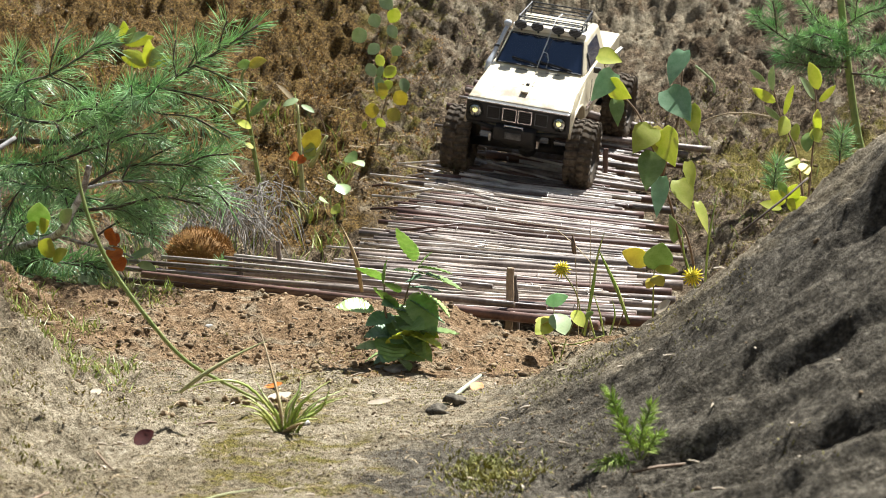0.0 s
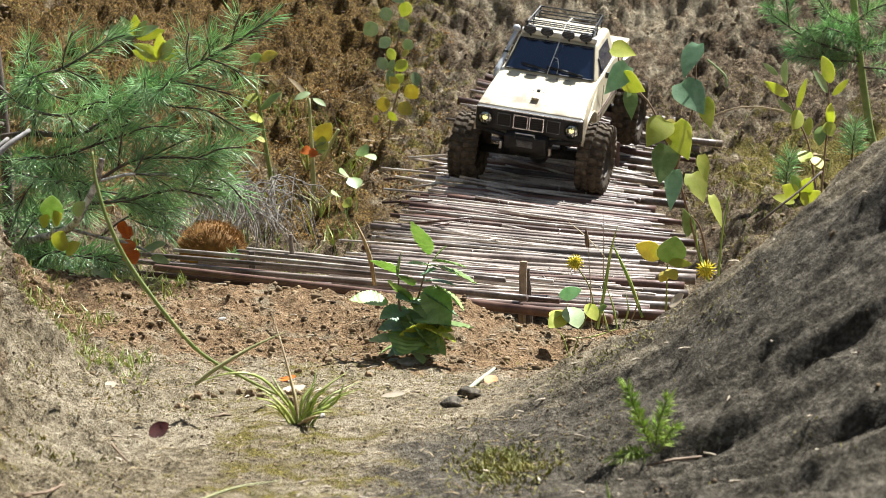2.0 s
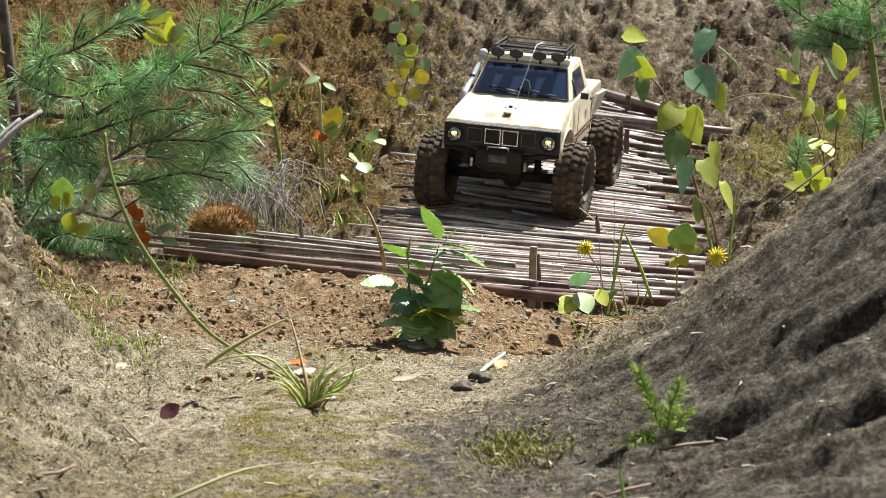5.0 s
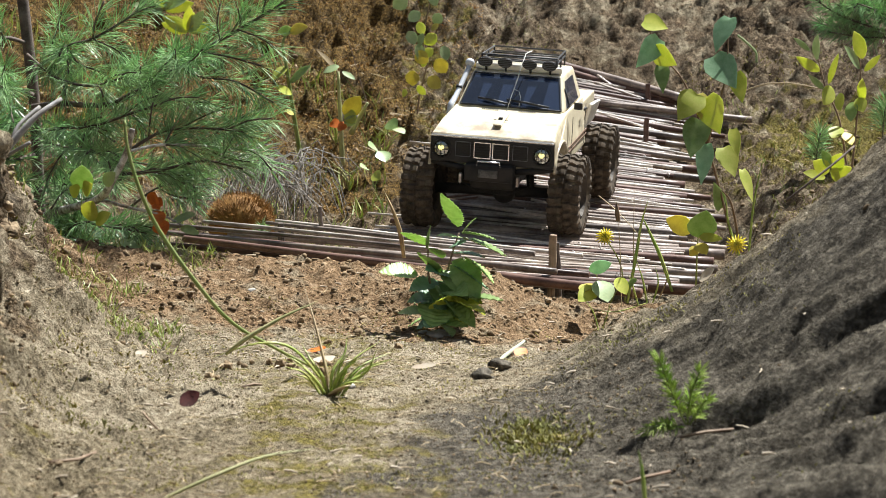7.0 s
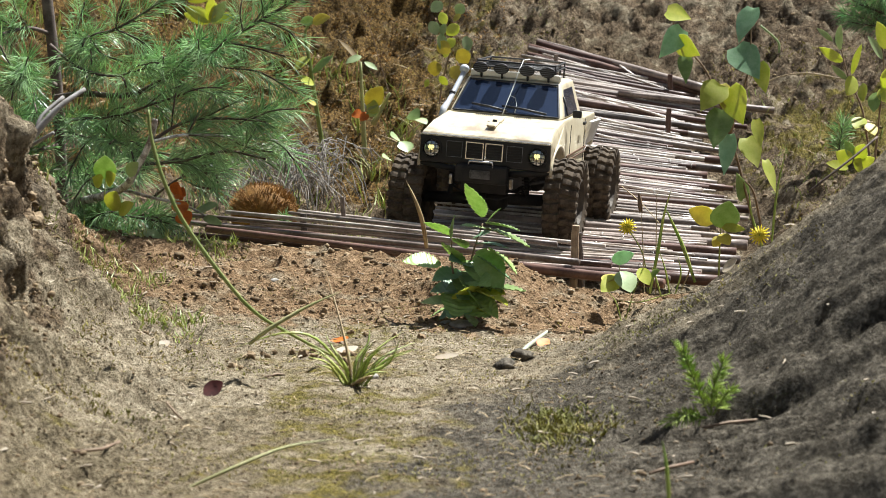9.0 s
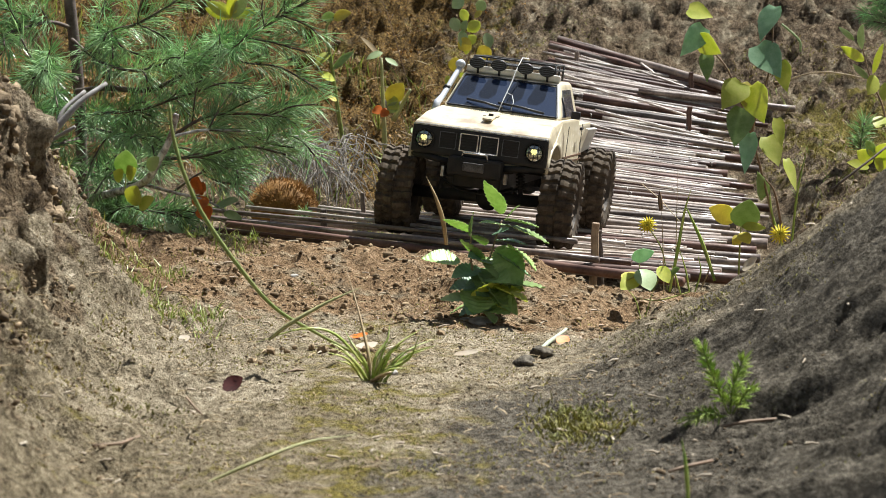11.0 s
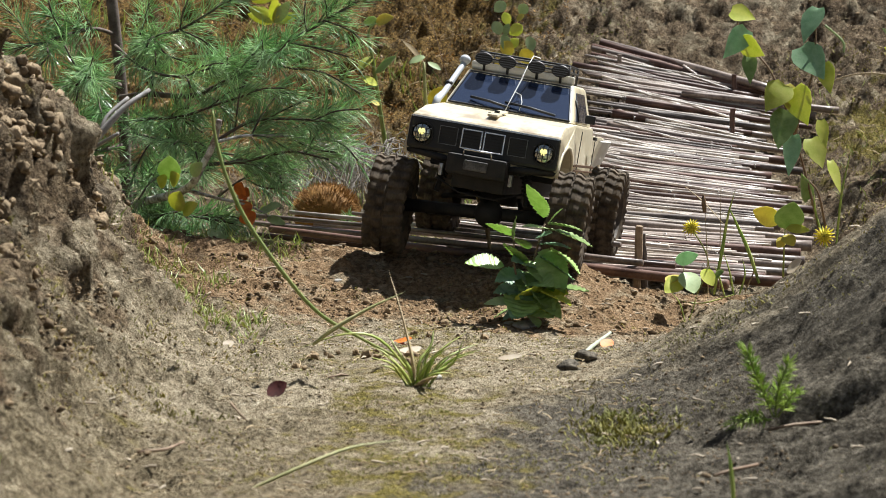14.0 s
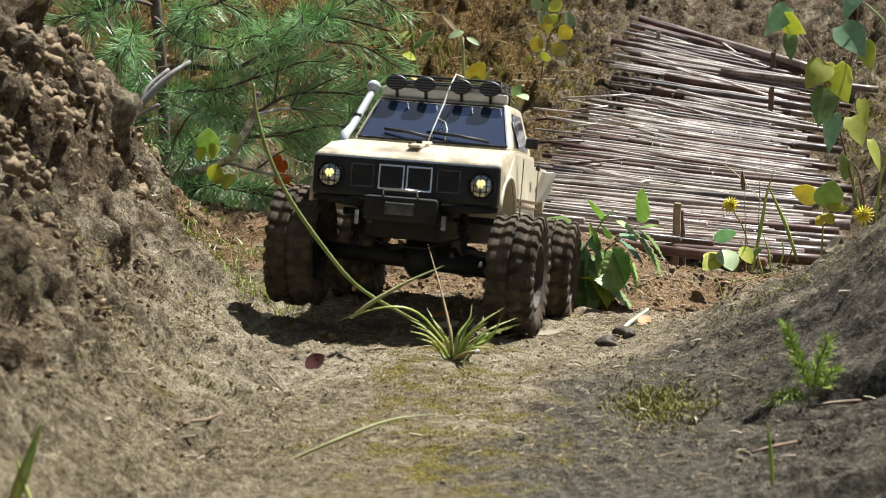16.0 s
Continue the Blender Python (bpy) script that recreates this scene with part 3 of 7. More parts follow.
def quad_pane(name, corners, out, thick, mat, parent, label=""):
    """A flat pane with rounded rim, standing proud of the panel below it."""
    c = [Vector(p) for p in corners]
    nrm = (c[1] - c[0]).cross(c[3] - c[0]).normalized() * out
    b = bmesh.new()
    lo = [b.verts.new(p - nrm * 0.002) for p in c]
    hi = [b.verts.new(p + nrm * thick) for p in c]
    b.faces.new(lo[::-1])
    b.faces.new(hi)
    for i in range(4):
        j = (i + 1) % 4
        b.faces.new((lo[i], lo[j], hi[j], hi[i]))
    bmesh.ops.recalc_face_normals(b, faces=b.faces)
    return part(name, b, mat, parent, label)


def frame_bar(parent, name, x, y0, y1, z0, z1, w, mat, slope=0.0):
    """A thin rectangular frame standing on the grille."""
    b = bmesh.new()
    for lo, hi in (((y0, z0), (y1, z0 + w)), ((y0, z1 - w), (y1, z1)), ((y0, z0 + w), (y0 + w, z1 - w)), ((y1 - w, z0 + w), (y1, z1 - w))):
        box(b, (x - 0.001, lo[0], lo[1]), (x + 0.001, hi[0], hi[1]))
    return part(name, b, mat, parent)


def tyre_mesh():
    """A knobbly tyre round the y axis: one moulded skin with two staggered rows of chevron lugs and shoulder knobs."""
    ys = [-0.0190, -0.0225, -0.0245, -0.0255, -0.0255, -0.0235, -0.0215, -0.0150, -0.0138, -0.0075, -0.0022, -0.0012]
    rs = [0.0300, 0.0340, 0.0390, 0.0430, 0.0465, 0.0492, 0.0500, 0.0508, 0.0510, 0.0512, 0.0513, 0.0513]
    ys, rs = [0.84 * y for y in ys + [-y for y in reversed(ys)]], rs + list(reversed(rs))
    n, lugs = 200, 25
    verts, faces = [], []
    for k in range(n):
        for i, (y, r) in enumerate(zip(ys, rs)):
            side = 1 if y > 0 else -1
            u = (k / n * lugs + (0.5 if side > 0 else 0.0) + 9.0 * abs(y)) % 1.0
            raised = 1.0 if u < 0.56 else 0.0
            reach = abs(y)
            if reach < 0.0015 or 0.0115 < reach < 0.0127:
                raised *= 0.35
            if r < 0.0425:
                raised = 0.0
            grow = 0.0050 * raised * (0.45 if r < 0.048 else 1.0)
            wide = 0.0016 * raised * side if 0.0425 <= r < 0.0495 else 0.0
            a = 2 * math.pi * k / n
            verts.append(((r + grow) * math.cos(a), y + wide, (r + grow) * math.sin(a)))
    m = len(ys)
    for k in range(n):
        p, q = k * m, (k + 1) % n * m
        for i in range(m):
            j = (i + 1) % m
            faces.append((p + i, p + j, q + j, q + i))
    me = bpy.data.meshes.new("tyre")
    me.from_pydata(verts, [], faces)
    b = bmesh.new()
    b.from_mesh(me)
    bmesh.ops.recalc_face_normals(b, faces=b.faces)
    b.to_mesh(me)
    b.free()
    me.materials.append(MUD_RUBBER)
    return me


def rim_mesh():
    b = bmesh.new()
    prof = [(-0.019, 0.031), (-0.014, 0.029), (0.010, 0.029), (0.019, 0.031), (0.0195, 0.0285), (0.013, 0.026), (0.006, 0.020), (0.008, 0.010), (0.014, 0.008), (0.014, 0.0005)]
    n = 28
    rings = []
    for k in range(n):
        a = 2 * math.pi * k / n
        rings.append([b.verts.new((r * math.cos(a), y, r * math.sin(a))) for y, r in prof])
    for k in range(n):
        p, q = rings[k], rings[(k + 1) % n]
        for i in range(len(prof) - 1):
            b.faces.new((p[i], p[i + 1], q[i + 1], q[i]))
    for k in range(6):
        a = 2 * math.pi * k / 6
        bmesh.ops.create_cone(b, cap_ends=True, segments=6, radius1=0.002, radius2=0.0016, depth=0.003, matrix=Matrix.Translation((0.015 * math.cos(a), 0.008, 0.015 * math.sin(a))) @ Matrix.Rotation(radians(-90), 4, "X"))
    bmesh.ops.recalc_face_normals(b, faces=b.faces)
    me = bpy.data.meshes.new("wheel")
    b.to_mesh(me)
    b.free()
    me.materials.append(MUD_RIM)
    return me


def build_truck():
    t = thing("toy_truck", pose(0.1, 3.2, 0.03), "dusty cream toy pickup truck with big muddy tyres and roof lamps", "toy truck")
    # lower body: nose, bonnet, doors, with both wheel arches
    b = bmesh.new()
    outline = [(0.196, 0.118), (0.198, 0.143), (0.193, 0.1495), (0.15, 0.1605), (0.066, 0.1665), (-0.088, 0.1665), (-0.088, 0.098), (0.082, 0.098)]
    outline += arch(0.140, 0.104, 0.052, 0.034, 9, flip=True)[0:]
    side_profile(b, outline, 0.087, 0.142, 0.007, 0.003)
    part("body", b, CREAM, t, "dusty cream painted body shell with dirt on its nose", smooth=False)
    # cab
    b = bmesh.new()
    lo = [(0.070, 0.0775), (-0.090, 0.0775)]
    hi = [(0.018, 0.064), (-0.078, 0.064)]
    vs = []
    for (x, y), z in [(p, 0.1655) for p in lo] + [(p, 0.2125) for p in hi]:
        vs.append((b.verts.new((x, -y, z)), b.verts.new((x, y, z))))
    A, B, C, D = vs
    for f in ((A[0], A[1], C[1], C[0]), (B[1], B[0], D[0], D[1]), (C[0], C[1], D[1], D[0]), (A[0], C[0], D[0], B[0]), (A[1], B[1], D[1], C[1]), (A[1], A[0], B[0], B[1])):
        b.faces.new(f)
    bmesh.ops.recalc_face_normals(b, faces=b.faces)
    bmesh.ops.bevel(b, geom=list(b.edges), offset=0.006, segments=3, affect="EDGES", profile=0.6)
    part("cab", b, CREAM, t, smooth=False)

    def on_screen(u, v):
        """A point on the windscreen: u across, v up."""
        w = 0.0775 + (0.064 - 0.0775) * v
        return Vector((0.070 - 0.052 * v, u * w, 0.1655 + 0.047 * v))

    quad_pane("windscreen", [on_screen(-0.93, 0.07), on_screen(0.93, 0.07), on_screen(0.92, 0.88), on_screen(-0.92, 0.88)], 1, 0.0012, GLASS, t, "dark tinted windscreen")
    b = bmesh.new()
    rim = [on_screen(u, v) + Vector((0.0012, 0, 0.0012)) for u, v in ((-0.94, 0.06), (0.94, 0.06), (0.93, 0.9), (-0.93, 0.9), (-0.94, 0.06))]
    for p, q in zip(rim, rim[1:]):
        add_tube(b, [p, q], 0.0011, 6)
    part("windscreen_seal", b, BLACK, t)
    for s in (-1, 1):
        def on_side(x, z):
            v = (z - 0.1655) / 0.047
            return Vector((x, s * (0.0775 - 0.0135 * v + 0.0003), z))
        quad_pane("side_window", [on_side(0.047, 0.170), on_side(-0.055, 0.170), on_side(-0.050, 0.2035), on_side(0.016, 0.2035)], s, 0.0008, GLASS, t)
        tube("window_post", [on_side(0.030, 0.170) + Vector((0, s * 0.001, 0)), on_side(0.030, 0.195) + Vector((0, s * 0.001, 0))], 0.0013, BLACK, t, 6)
        # door seam, handle, sill stripe, fender flare
        b = bmesh.new()
        box(b, (0.052, s * 0.0872 - 0.0004, 0.102), (0.0531, s * 0.0872 + 0.0004, 0.16))
        part("door_seam", b, BLACK, t)
        b = bmesh.new()
        box(b, (-0.070, s * 0.0872 - 0.0004, 0.102), (-0.0689, s * 0.0872 + 0.0004, 0.16))
        part("door_seam", b, BLACK, t)
        b = bmesh.new()
        box(b, (-0.064, s * 0.0885 - 0.0016, 0.1525), (-0.048, s * 0.0885 + 0.0016, 0.1565), 0.001)
        part("door_handle", b, BLACK, t)
        b = bmesh.new()
        box(b, (-0.085, s * 0.0874 - 0.0006, 0.1185), (0.078, s * 0.0874 + 0.0006, 0.1215), 0.0003)
        part("side_stripe", b, STRIPE, t)
        b = bmesh.new()
        box(b, (-0.085, s * 0.0874 - 0.0006, 0.1130), (0.078, s * 0.0874 + 0.0006, 0.1150), 0.0003)
        part("side_stripe", b, STRIPE, t)
        flare = arch(0.140, 0.104, 0.0535, 0.0355, 12)
        tube("wheel_arch_lip", [(x, s * 0.0865, z) for x, z in flare], 0.0022, CREAM, t, 6)
        b = bmesh.new()
        box(b, (0.045, s * 0.093 - 0.006, 0.170), (0.050, s * 0.093 + 0.006, 0.180), 0.0015)
        if s > 0:
            part("mirror", b, BLACK, t)
        else:
            b.free()
    # bonnet details: centre rib, washer spot with its cross, vents
    b = bmesh.new()
    box(b, (0.100, -0.006, 0.1628), (0.168, 0.006, 0.1655), 0.0012, Matrix.Rotation(radians(5.5), 4, "Y") @ Matrix.Translation((-0.0155, 0, 0.0118)))
    part("bonnet_rib", b, CREAM, t)
    b = bmesh.new()
    box(b, (0.1395, -0.0028, 0.1605), (0.1445, 0.0028, 0.1672), 0.0006)
    add_tube(b, [(0.1415, -0.010, 0.1635), (0.143, 0.010, 0.1635)], 0.0005, 5)
    part("bonnet_pin", b, BLACK, t)
    b = bmesh.new()
    for y0 in (-0.038, 0.014):
        for k in range(9):
            box(b, (0.0765, y0 + k * 0.0027, 0.1663), (0.0815, y0 + k * 0.0027 + 0.0013, 0.1668))
    part("bonnet_vent", b, BLACK, t)
    # black nose panel with grille, trim and headlights
    b = bmesh.new()
    box(b, (0.190, -0.0855, 0.1105), (0.2005, 0.0855, 0.1475), 0.004)
    nose = part("grille_panel", b, BLACK, t, "black grille panel with silver trim")
    for y0, y1 in ((-0.0245, -0.001), (0.001, 0.0245)):
        frame_bar(nose, "grille_trim", 0.2012, y0, y1, 0.1190, 0.1415, 0.0014, SILVER)
    for y0, y1 in ((-0.050, -0.029), (0.029, 0.050)):
        frame_bar(nose, "grille_trim", 0.2010, y0, y1, 0.1200, 0.1405, 0.0007, DULL_TRIM)
    for k in range(6):
        b = bmesh.new()
        box(b, (0.2000, -0.050, 0.1205 + k * 0.0034), (0.2013, 0.050, 0.1217 + k * 0.0034))
        part("grille_slat", b, MATT_BLACK, nose)
    frame_bar(nose, "nose_trim", 0.2005, -0.0845, 0.0845, 0.1455, 0.1470, 0.0006, SILVER)
    for s in (-1, 1):
        b = bmesh.new()
        m = pose(0.2005, s * 0.0693, 0.1285, 0, 90, 0)
        prof = [(0.0115, 0.003), (0.0135, 0.003), (0.0135, -0.002), (0.0115, -0.002)]
        rings = []
        for k in range(24):
            a = 2 * math.pi * k / 24
            rings.append([b.verts.new(m @ Vector((r * math.cos(a), r * math.sin(a), z))) for r, z in prof])
        for k in range(24):
            p, q = rings[k], rings[(k + 1) % 24]
            for i in range(4):
                b.faces.new((p[i], p[(i + 1) % 4], q[(i + 1) % 4], q[i]))
        bmesh.ops.recalc_face_normals(b, faces=b.faces)
        lamp = part("headlight", b, MATT_BLACK, t, "round caged headlight, lit", smooth=False)
        b = bmesh.new()
        bmesh.ops.create_uvsphere(b, u_segments=18, v_segments=10, radius=0.0115, matrix=m @ Matrix.Scale(0.35, 4, (0, 0, 1)))
        part("reflector", b, CHROME, lamp, smooth=True)
        b = bmesh.new()
        bmesh.ops.create_uvsphere(b, u_segments=10, v_segments=8, radius=0.0042, matrix=m @ Matrix.Translation((-0.002, 0, 0.0035)))
        part("bulb", b, BULB, lamp, "glowing yellow bulb", smooth=True)
        b = bmesh.new()
        for k in (-1, 0, 1):
            add_tube(b, [m @ Vector((k * 0.0058, -0.0115, 0.0062)), m @ Vector((k * 0.0058, 0.0115, 0.0062))], 0.0005, 5)
            add_tube(b, [m @ Vector((-0.0115, k * 0.0058, 0.0066)), m @ Vector((0.0115, k * 0.0058, 0.0066))], 0.0005, 5)
        part("lamp_cage", b, BLACK, lamp)
    # bumper with winch, and what hangs below
    b = bmesh.new()
    box(b, (0.192, -0.034, 0.090), (0.218, 0.034, 0.113), 0.004)
    bumper = part("bumper", b, MATT_BLACK, t, "black steel bumper with a scuffed grey winch")
    b = bmesh.new()
    box(b, (0.2175, -0.014, 0.0965), (0.2205, 0.013, 0.1075), 0.0015)
    part("winch_plate", b, material("scuffed_plate", (0.016, 0.015, 0.014), 0.65, vary=(0.13, 0.12, 0.11), scale=90, fine=600), bumper)
    tube("bumper_hoop", [(0.2195, -0.016, 0.112), (0.221, -0.015, 0.119), (0.221, 0.015, 0.119), (0.2195, 0.016, 0.112)], 0.0012, SILVER, bumper, 7)
    for s in (-1, 1):
        tube("bumper_arm", [(0.20, s * 0.034, 0.104), (0.198, s * 0.060, 0.107), (0.190, s * 0.084, 0.109)], 0.004, MATT_BLACK, bumper, 8)
        b = bmesh.new()
        box(b, (0.206, s * 0.0395 - 0.002, 0.086), (0.214, s * 0.0395 + 0.002, 0.099), 0.001)
        part("shackle", b, STEEL, bumper)
    # chassis, floor, axles, shocks
    b = bmesh.new()
    box(b, (-0.20, -0.030, 0.075), (0.19, 0.030, 0.098), 0.003)
    box(b, (-0.085, -0.078, 0.094), (0.085, 0.078, 0.104), 0.002)
    box(b, (0.10, -0.045, 0.098), (0.188, 0.045, 0.12), 0.003)
    box(b, (-0.05, -0.022, 0.060), (0.04, 0.022, 0.078), 0.004)
    part("chassis", b, MATT_BLACK, t)
    for s in (-1, 1):
        tube("lower_link", [(0.03, s * 0.024, 0.068), (0.14, s * 0.045, 0.062)], 0.003, MATT_BLACK, t, 7)
        tube("rear_link", [(-0.03, s * 0.024, 0.068), (-0.14, s * 0.045, 0.062)], 0.003, MATT_BLACK, t, 7)
        for x in (0.152, -0.152):
            b = bmesh.new()
            base, top = Vector((x, s * 0.052, 0.066)), Vector((x - 0.012 * (1 if x > 0 else -1), s * 0.043, 0.125))
            add_tube(b, [base, top], 0.0032, 8)
            for k in range(9):
                c0 = base.lerp(top, 0.22 + 0.07 * k)
                add_tube(b, [c0, c0.lerp(top, 0.035)], 0.0062, 10)
            part("shock_absorber", b, MATT_BLACK, t)
    tube("brake_line", [(0.17, -0.05, 0.082), (0.185, -0.02, 0.070), (0.185, 0.02, 0.068), (0.17, 0.05, 0.080)], 0.0011, MATT_BLACK, t, 6)
    # load bed with a flared white flap
    b = bmesh.new()
    outline = [(-0.093, 0.158), (-0.205, 0.158), (-0.212, 0.120), (-0.203, 0.112)] + arch(-0.149, 0.110, 0.050, 0.030, 8, flip=True) + [(-0.093, 0.104)]
    side_profile(b, outline, 0.080, 0.16, 0.0, 0.003)
    part("load_bed", b, CREAM, t)
    quad_pane("bed_flap", [(-0.095, 0.082, 0.120), (-0.145, 0.087, 0.126), (-0.147, 0.095, 0.154), (-0.105, 0.089, 0.153)], 1, 0.0025, WHITE, t, "flared scratched white side flap")
    quad_pane("bed_flap", [(-0.095, -0.082, 0.128), (-0.185, -0.086, 0.130), (-0.190, -0.088, 0.162), (-0.105, -0.084, 0.160)], -1, 0.0025, WHITE, t)
    # light bar, lamps, rack
    b = bmesh.new()
    box(b, (0.008, -0.062, 0.2125), (0.017, 0.062, 0.2215), 0.002)
    part("light_bar", b, WHITE, t, "white light bar on the roof")
    for y in (-0.046, -0.0176, 0.0176, 0.046):
        b = bmesh.new()
        bmesh.ops.create_cone(b, cap_ends=True, segments=18, radius1=0.0062, radius2=0.0086, depth=0.012, matrix=pose(0.0245, y, 0.2255, 0, 90, 0) @ Matrix.Scale(1.28, 4, (0, 1, 0)) @ Matrix.Scale(0.9, 4, (1, 0, 0)))
        bmesh.ops.bevel(b, geom=list(b.edges), offset=0.001, segments=1, affect="EDGES")
        lamp = part("roof_lamp", b, BLACK, t, "black roof lamp with slatted cover")
        for k in range(5):
            b = bmesh.new()
            w = math.sqrt(max(0.0, 0.0074 ** 2 - (0.0026 * (k - 2)) ** 2)) * 1.2
            box(b, (0.0305, y - w, 0.2250 + 0.0026 * (k - 2)), (0.0317, y + w, 0.2259 + 0.0026 * (k - 2)))
            part("lamp_slat", b, LAMP_SLAT, lamp)
        tube("lamp_foot", [(0.0225, y, 0.2205), (0.0185, y, 0.2120)], 0.0016, BLACK, lamp, 6)
    rail = [(0.012, -0.054), (0.012, 0.054), (-0.072, 0.052), (-0.072, -0.052), (0.012, -0.054)]
    for z in (0.2265, 0.2335):
        b = bmesh.new()
        for p, q in zip(rail, rail[1:]):
            add_tube(b, [(p[0], p[1], z), (q[0], q[1], z)], 0.0013, 7)
        part("rack_rail", b, BLACK, t)
    for k in range(4):
        x = 0.0 - 0.019 * k
        tube("rack_slat", [(x, -0.052, 0.2265), (x, 0.052, 0.2265)], 0.0011, BLACK, t, 6)
    for x, y in ((0.012, -0.054), (0.012, 0.054), (-0.072, 0.052), (-0.072, -0.052), (-0.03, 0.053), (-0.03, -0.053)):
        tube("rack_post", [(x, y, 0.209), (x, y, 0.2335)], 0.0013, BLACK, t, 6)
    # snorkel up the right-hand pillar
    snork = tube("snorkel", [(0.090, -0.0825, 0.158), (0.080, -0.0825, 0.170), (0.062, -0.0800, 0.178), (0.028, -0.0715, 0.210), (0.021, -0.0700, 0.216)], [0.0045, 0.0045, 0.0037, 0.0035, 0.0037], PIPE, t, 12, "grey pipe snorkel up the pillar")
    b = bmesh.new()
    bmesh.ops.create_uvsphere(b, u_segments=14, v_segments=8, radius=0.0068, matrix=pose(0.019, -0.0700, 0.2205) @ Matrix.Scale(0.9, 4, (0, 0, 1)))
    part("snorkel_cap", b, PIPE, snork, smooth=True)
    tube("pipe_clip", [(0.052, -0.0785, 0.1875), (0.049, -0.0777, 0.1905)], 0.0046, BLACK, snork, 10)
    # wipers and cord
    for y0, y1 in ((-0.030, 0.008), (0.012, 0.062)):
        p, q = on_screen(y0 / 0.076 - 0.25, 0.22), on_screen(y1 / 0.076 - 0.1, 0.10)
        off = Vector((0.0028, 0, 0.0028))
        tube("wiper", [p + off, (p + q) / 2 + off * 1.4, q + off], 0.0016, BLACK, t, 6)
    tube("white_cord", [(0.0775, -0.003, 0.1675), (0.062, -0.001, 0.182), (0.040, 0.004, 0.208), (0.030, 0.006, 0.222), (0.012, 0.009, 0.2385), (-0.02, 0.012, 0.238)], [0.0006, 0.0006, 0.0009, 0.0007, 0.0006, 0.0006], CORD, t, 6, "white cord over windscreen and rack")
    tube("cord_tail", [(0.053, 0.0005, 0.193), (0.050, 0.008, 0.190), (0.058, 0.012, 0.182), (0.068, 0.012, 0.172)], 0.0006, CORD, t, 5)
    # axles and wheels
    tyre, rim = tyre_mesh(), rim_mesh()
    axles, wheels = [], []
    for x in (0.149, -0.149):
        b = bmesh.new()
        add_tube(b, [(0, -0.085, 0), (0, 0.085, 0)], 0.0075, 10)
        bmesh.ops.create_uvsphere(b, u_segments=14, v_segments=9, radius=0.0165, matrix=pose(0.004, 0.012, 0))
        ax = part("axle", b, MATT_BLACK, t, smooth=True)
        ax.location = (x, 0, 0.062)
        axles.append(ax)
        for y in (0.102, -0.102):
            w = new("wheel", rim)
            w.parent = t
            w["label"] = "mud-caked wheel with a knobbly tyre"
            w.location = (x, y, 0.062)
            ty = new("tyre", tyre)
            ty.parent = w
            wheels.append(w)
    return t, axles, wheels


truck, axles, wheels = build_truck()


# ---- plants ----
NEEDLE = material("pine_needle", (0.20, 0.37, 0.155), 0.26, vary=(0.43, 0.58, 0.30), scale=20, fine=200, random_tint=0.4, island=True, translucent=0.5, specular=0.8)
PINE_BARK = material("pine_bark", (0.05, 0.036, 0.027), 0.9, vary=(0.13, 0.10, 0.08), scale=90, fine=500, bump=0.0012)
LICHEN_BARK = material("lichen_grey_bark", (0.66, 0.65, 0.60), 0.9, vary=(0.16, 0.135, 0.11), scale=110, fine=600, bump=0.001)
DEAD_WOOD = material("weathered_dead_wood", (0.30, 0.29, 0.275), 0.9, vary=(0.17, 0.155, 0.14), scale=60, fine=500, bump=0.0008)
LEAF_GREEN = material("green_leaf", (0.29, 0.43, 0.12), 0.36, vary=(0.41, 0.54, 0.20), scale=110, fine=500, random_tint=0.3, translucent=0.42)
LEAF_TEAL = material("blue_green_leaf", (0.26, 0.43, 0.24), 0.33, vary=(0.36, 0.53, 0.33), scale=110, fine=500, random_tint=0.25, translucent=0.45)
LEAF_LIME = material("yellow_green_leaf", (0.52, 0.58, 0.09), 0.42, vary=(0.64, 0.66, 0.16), scale=70, fine=500, random_tint=0.2, translucent=0.5)
LEAF_YELLOW = material("yellow_leaf", (0.74, 0.66, 0.13), 0.5, vary=(0.60, 0.52, 0.10), scale=70, fine=400, random_tint=0.2, translucent=0.45)
LEAF_PALE = material("pale_leaf_back", (0.42, 0.50, 0.25), 0.5, vary=(0.30, 0.40, 0.17), scale=70, fine=400, random_tint=0.15, translucent=0.25)
LEAF_ORANGE = material("orange_leaf", (0.85, 0.29, 0.05), 0.55, vary=(0.60, 0.16, 0.03), scale=70, fine=400, random_tint=0.2, translucent=0.4)
LEAF_RED = material("dark_red_leaf", (0.11, 0.024, 0.018), 0.55, vary=(0.05, 0.012, 0.010), scale=70, fine=400)
DRY_LEAF = material("dry_pale_leaf", (0.46, 0.39, 0.29), 0.7, vary=(0.38, 0.30, 0.2), scale=70, fine=400, random_tint=0.2)
STEM_GREEN = material("green_stem", (0.15, 0.21, 0.045), 0.6, vary=(0.24, 0.27, 0.08), scale=80)
STEM_BROWN = material("brown_stem", (0.14, 0.085, 0.05), 0.7, vary=(0.23, 0.16, 0.10), scale=80, fine=500)
GRASS = material("grass_blade", (0.28, 0.38, 0.085), 0.45, vary=(0.48, 0.50, 0.17), scale=30, fine=200, random_tint=0.35, island=True, translucent=0.4)
STRAW = material("straw", (0.46, 0.36, 0.20), 0.65, vary=(0.30, 0.22, 0.12), scale=40, fine=300, random_tint=0.4, island=True, translucent=0.15)
GREY_STRAW = material("grey_dead_grass", (0.27, 0.245, 0.21), 0.75, vary=(0.14, 0.12, 0.095), scale=40, fine=300, random_tint=0.4, island=True)
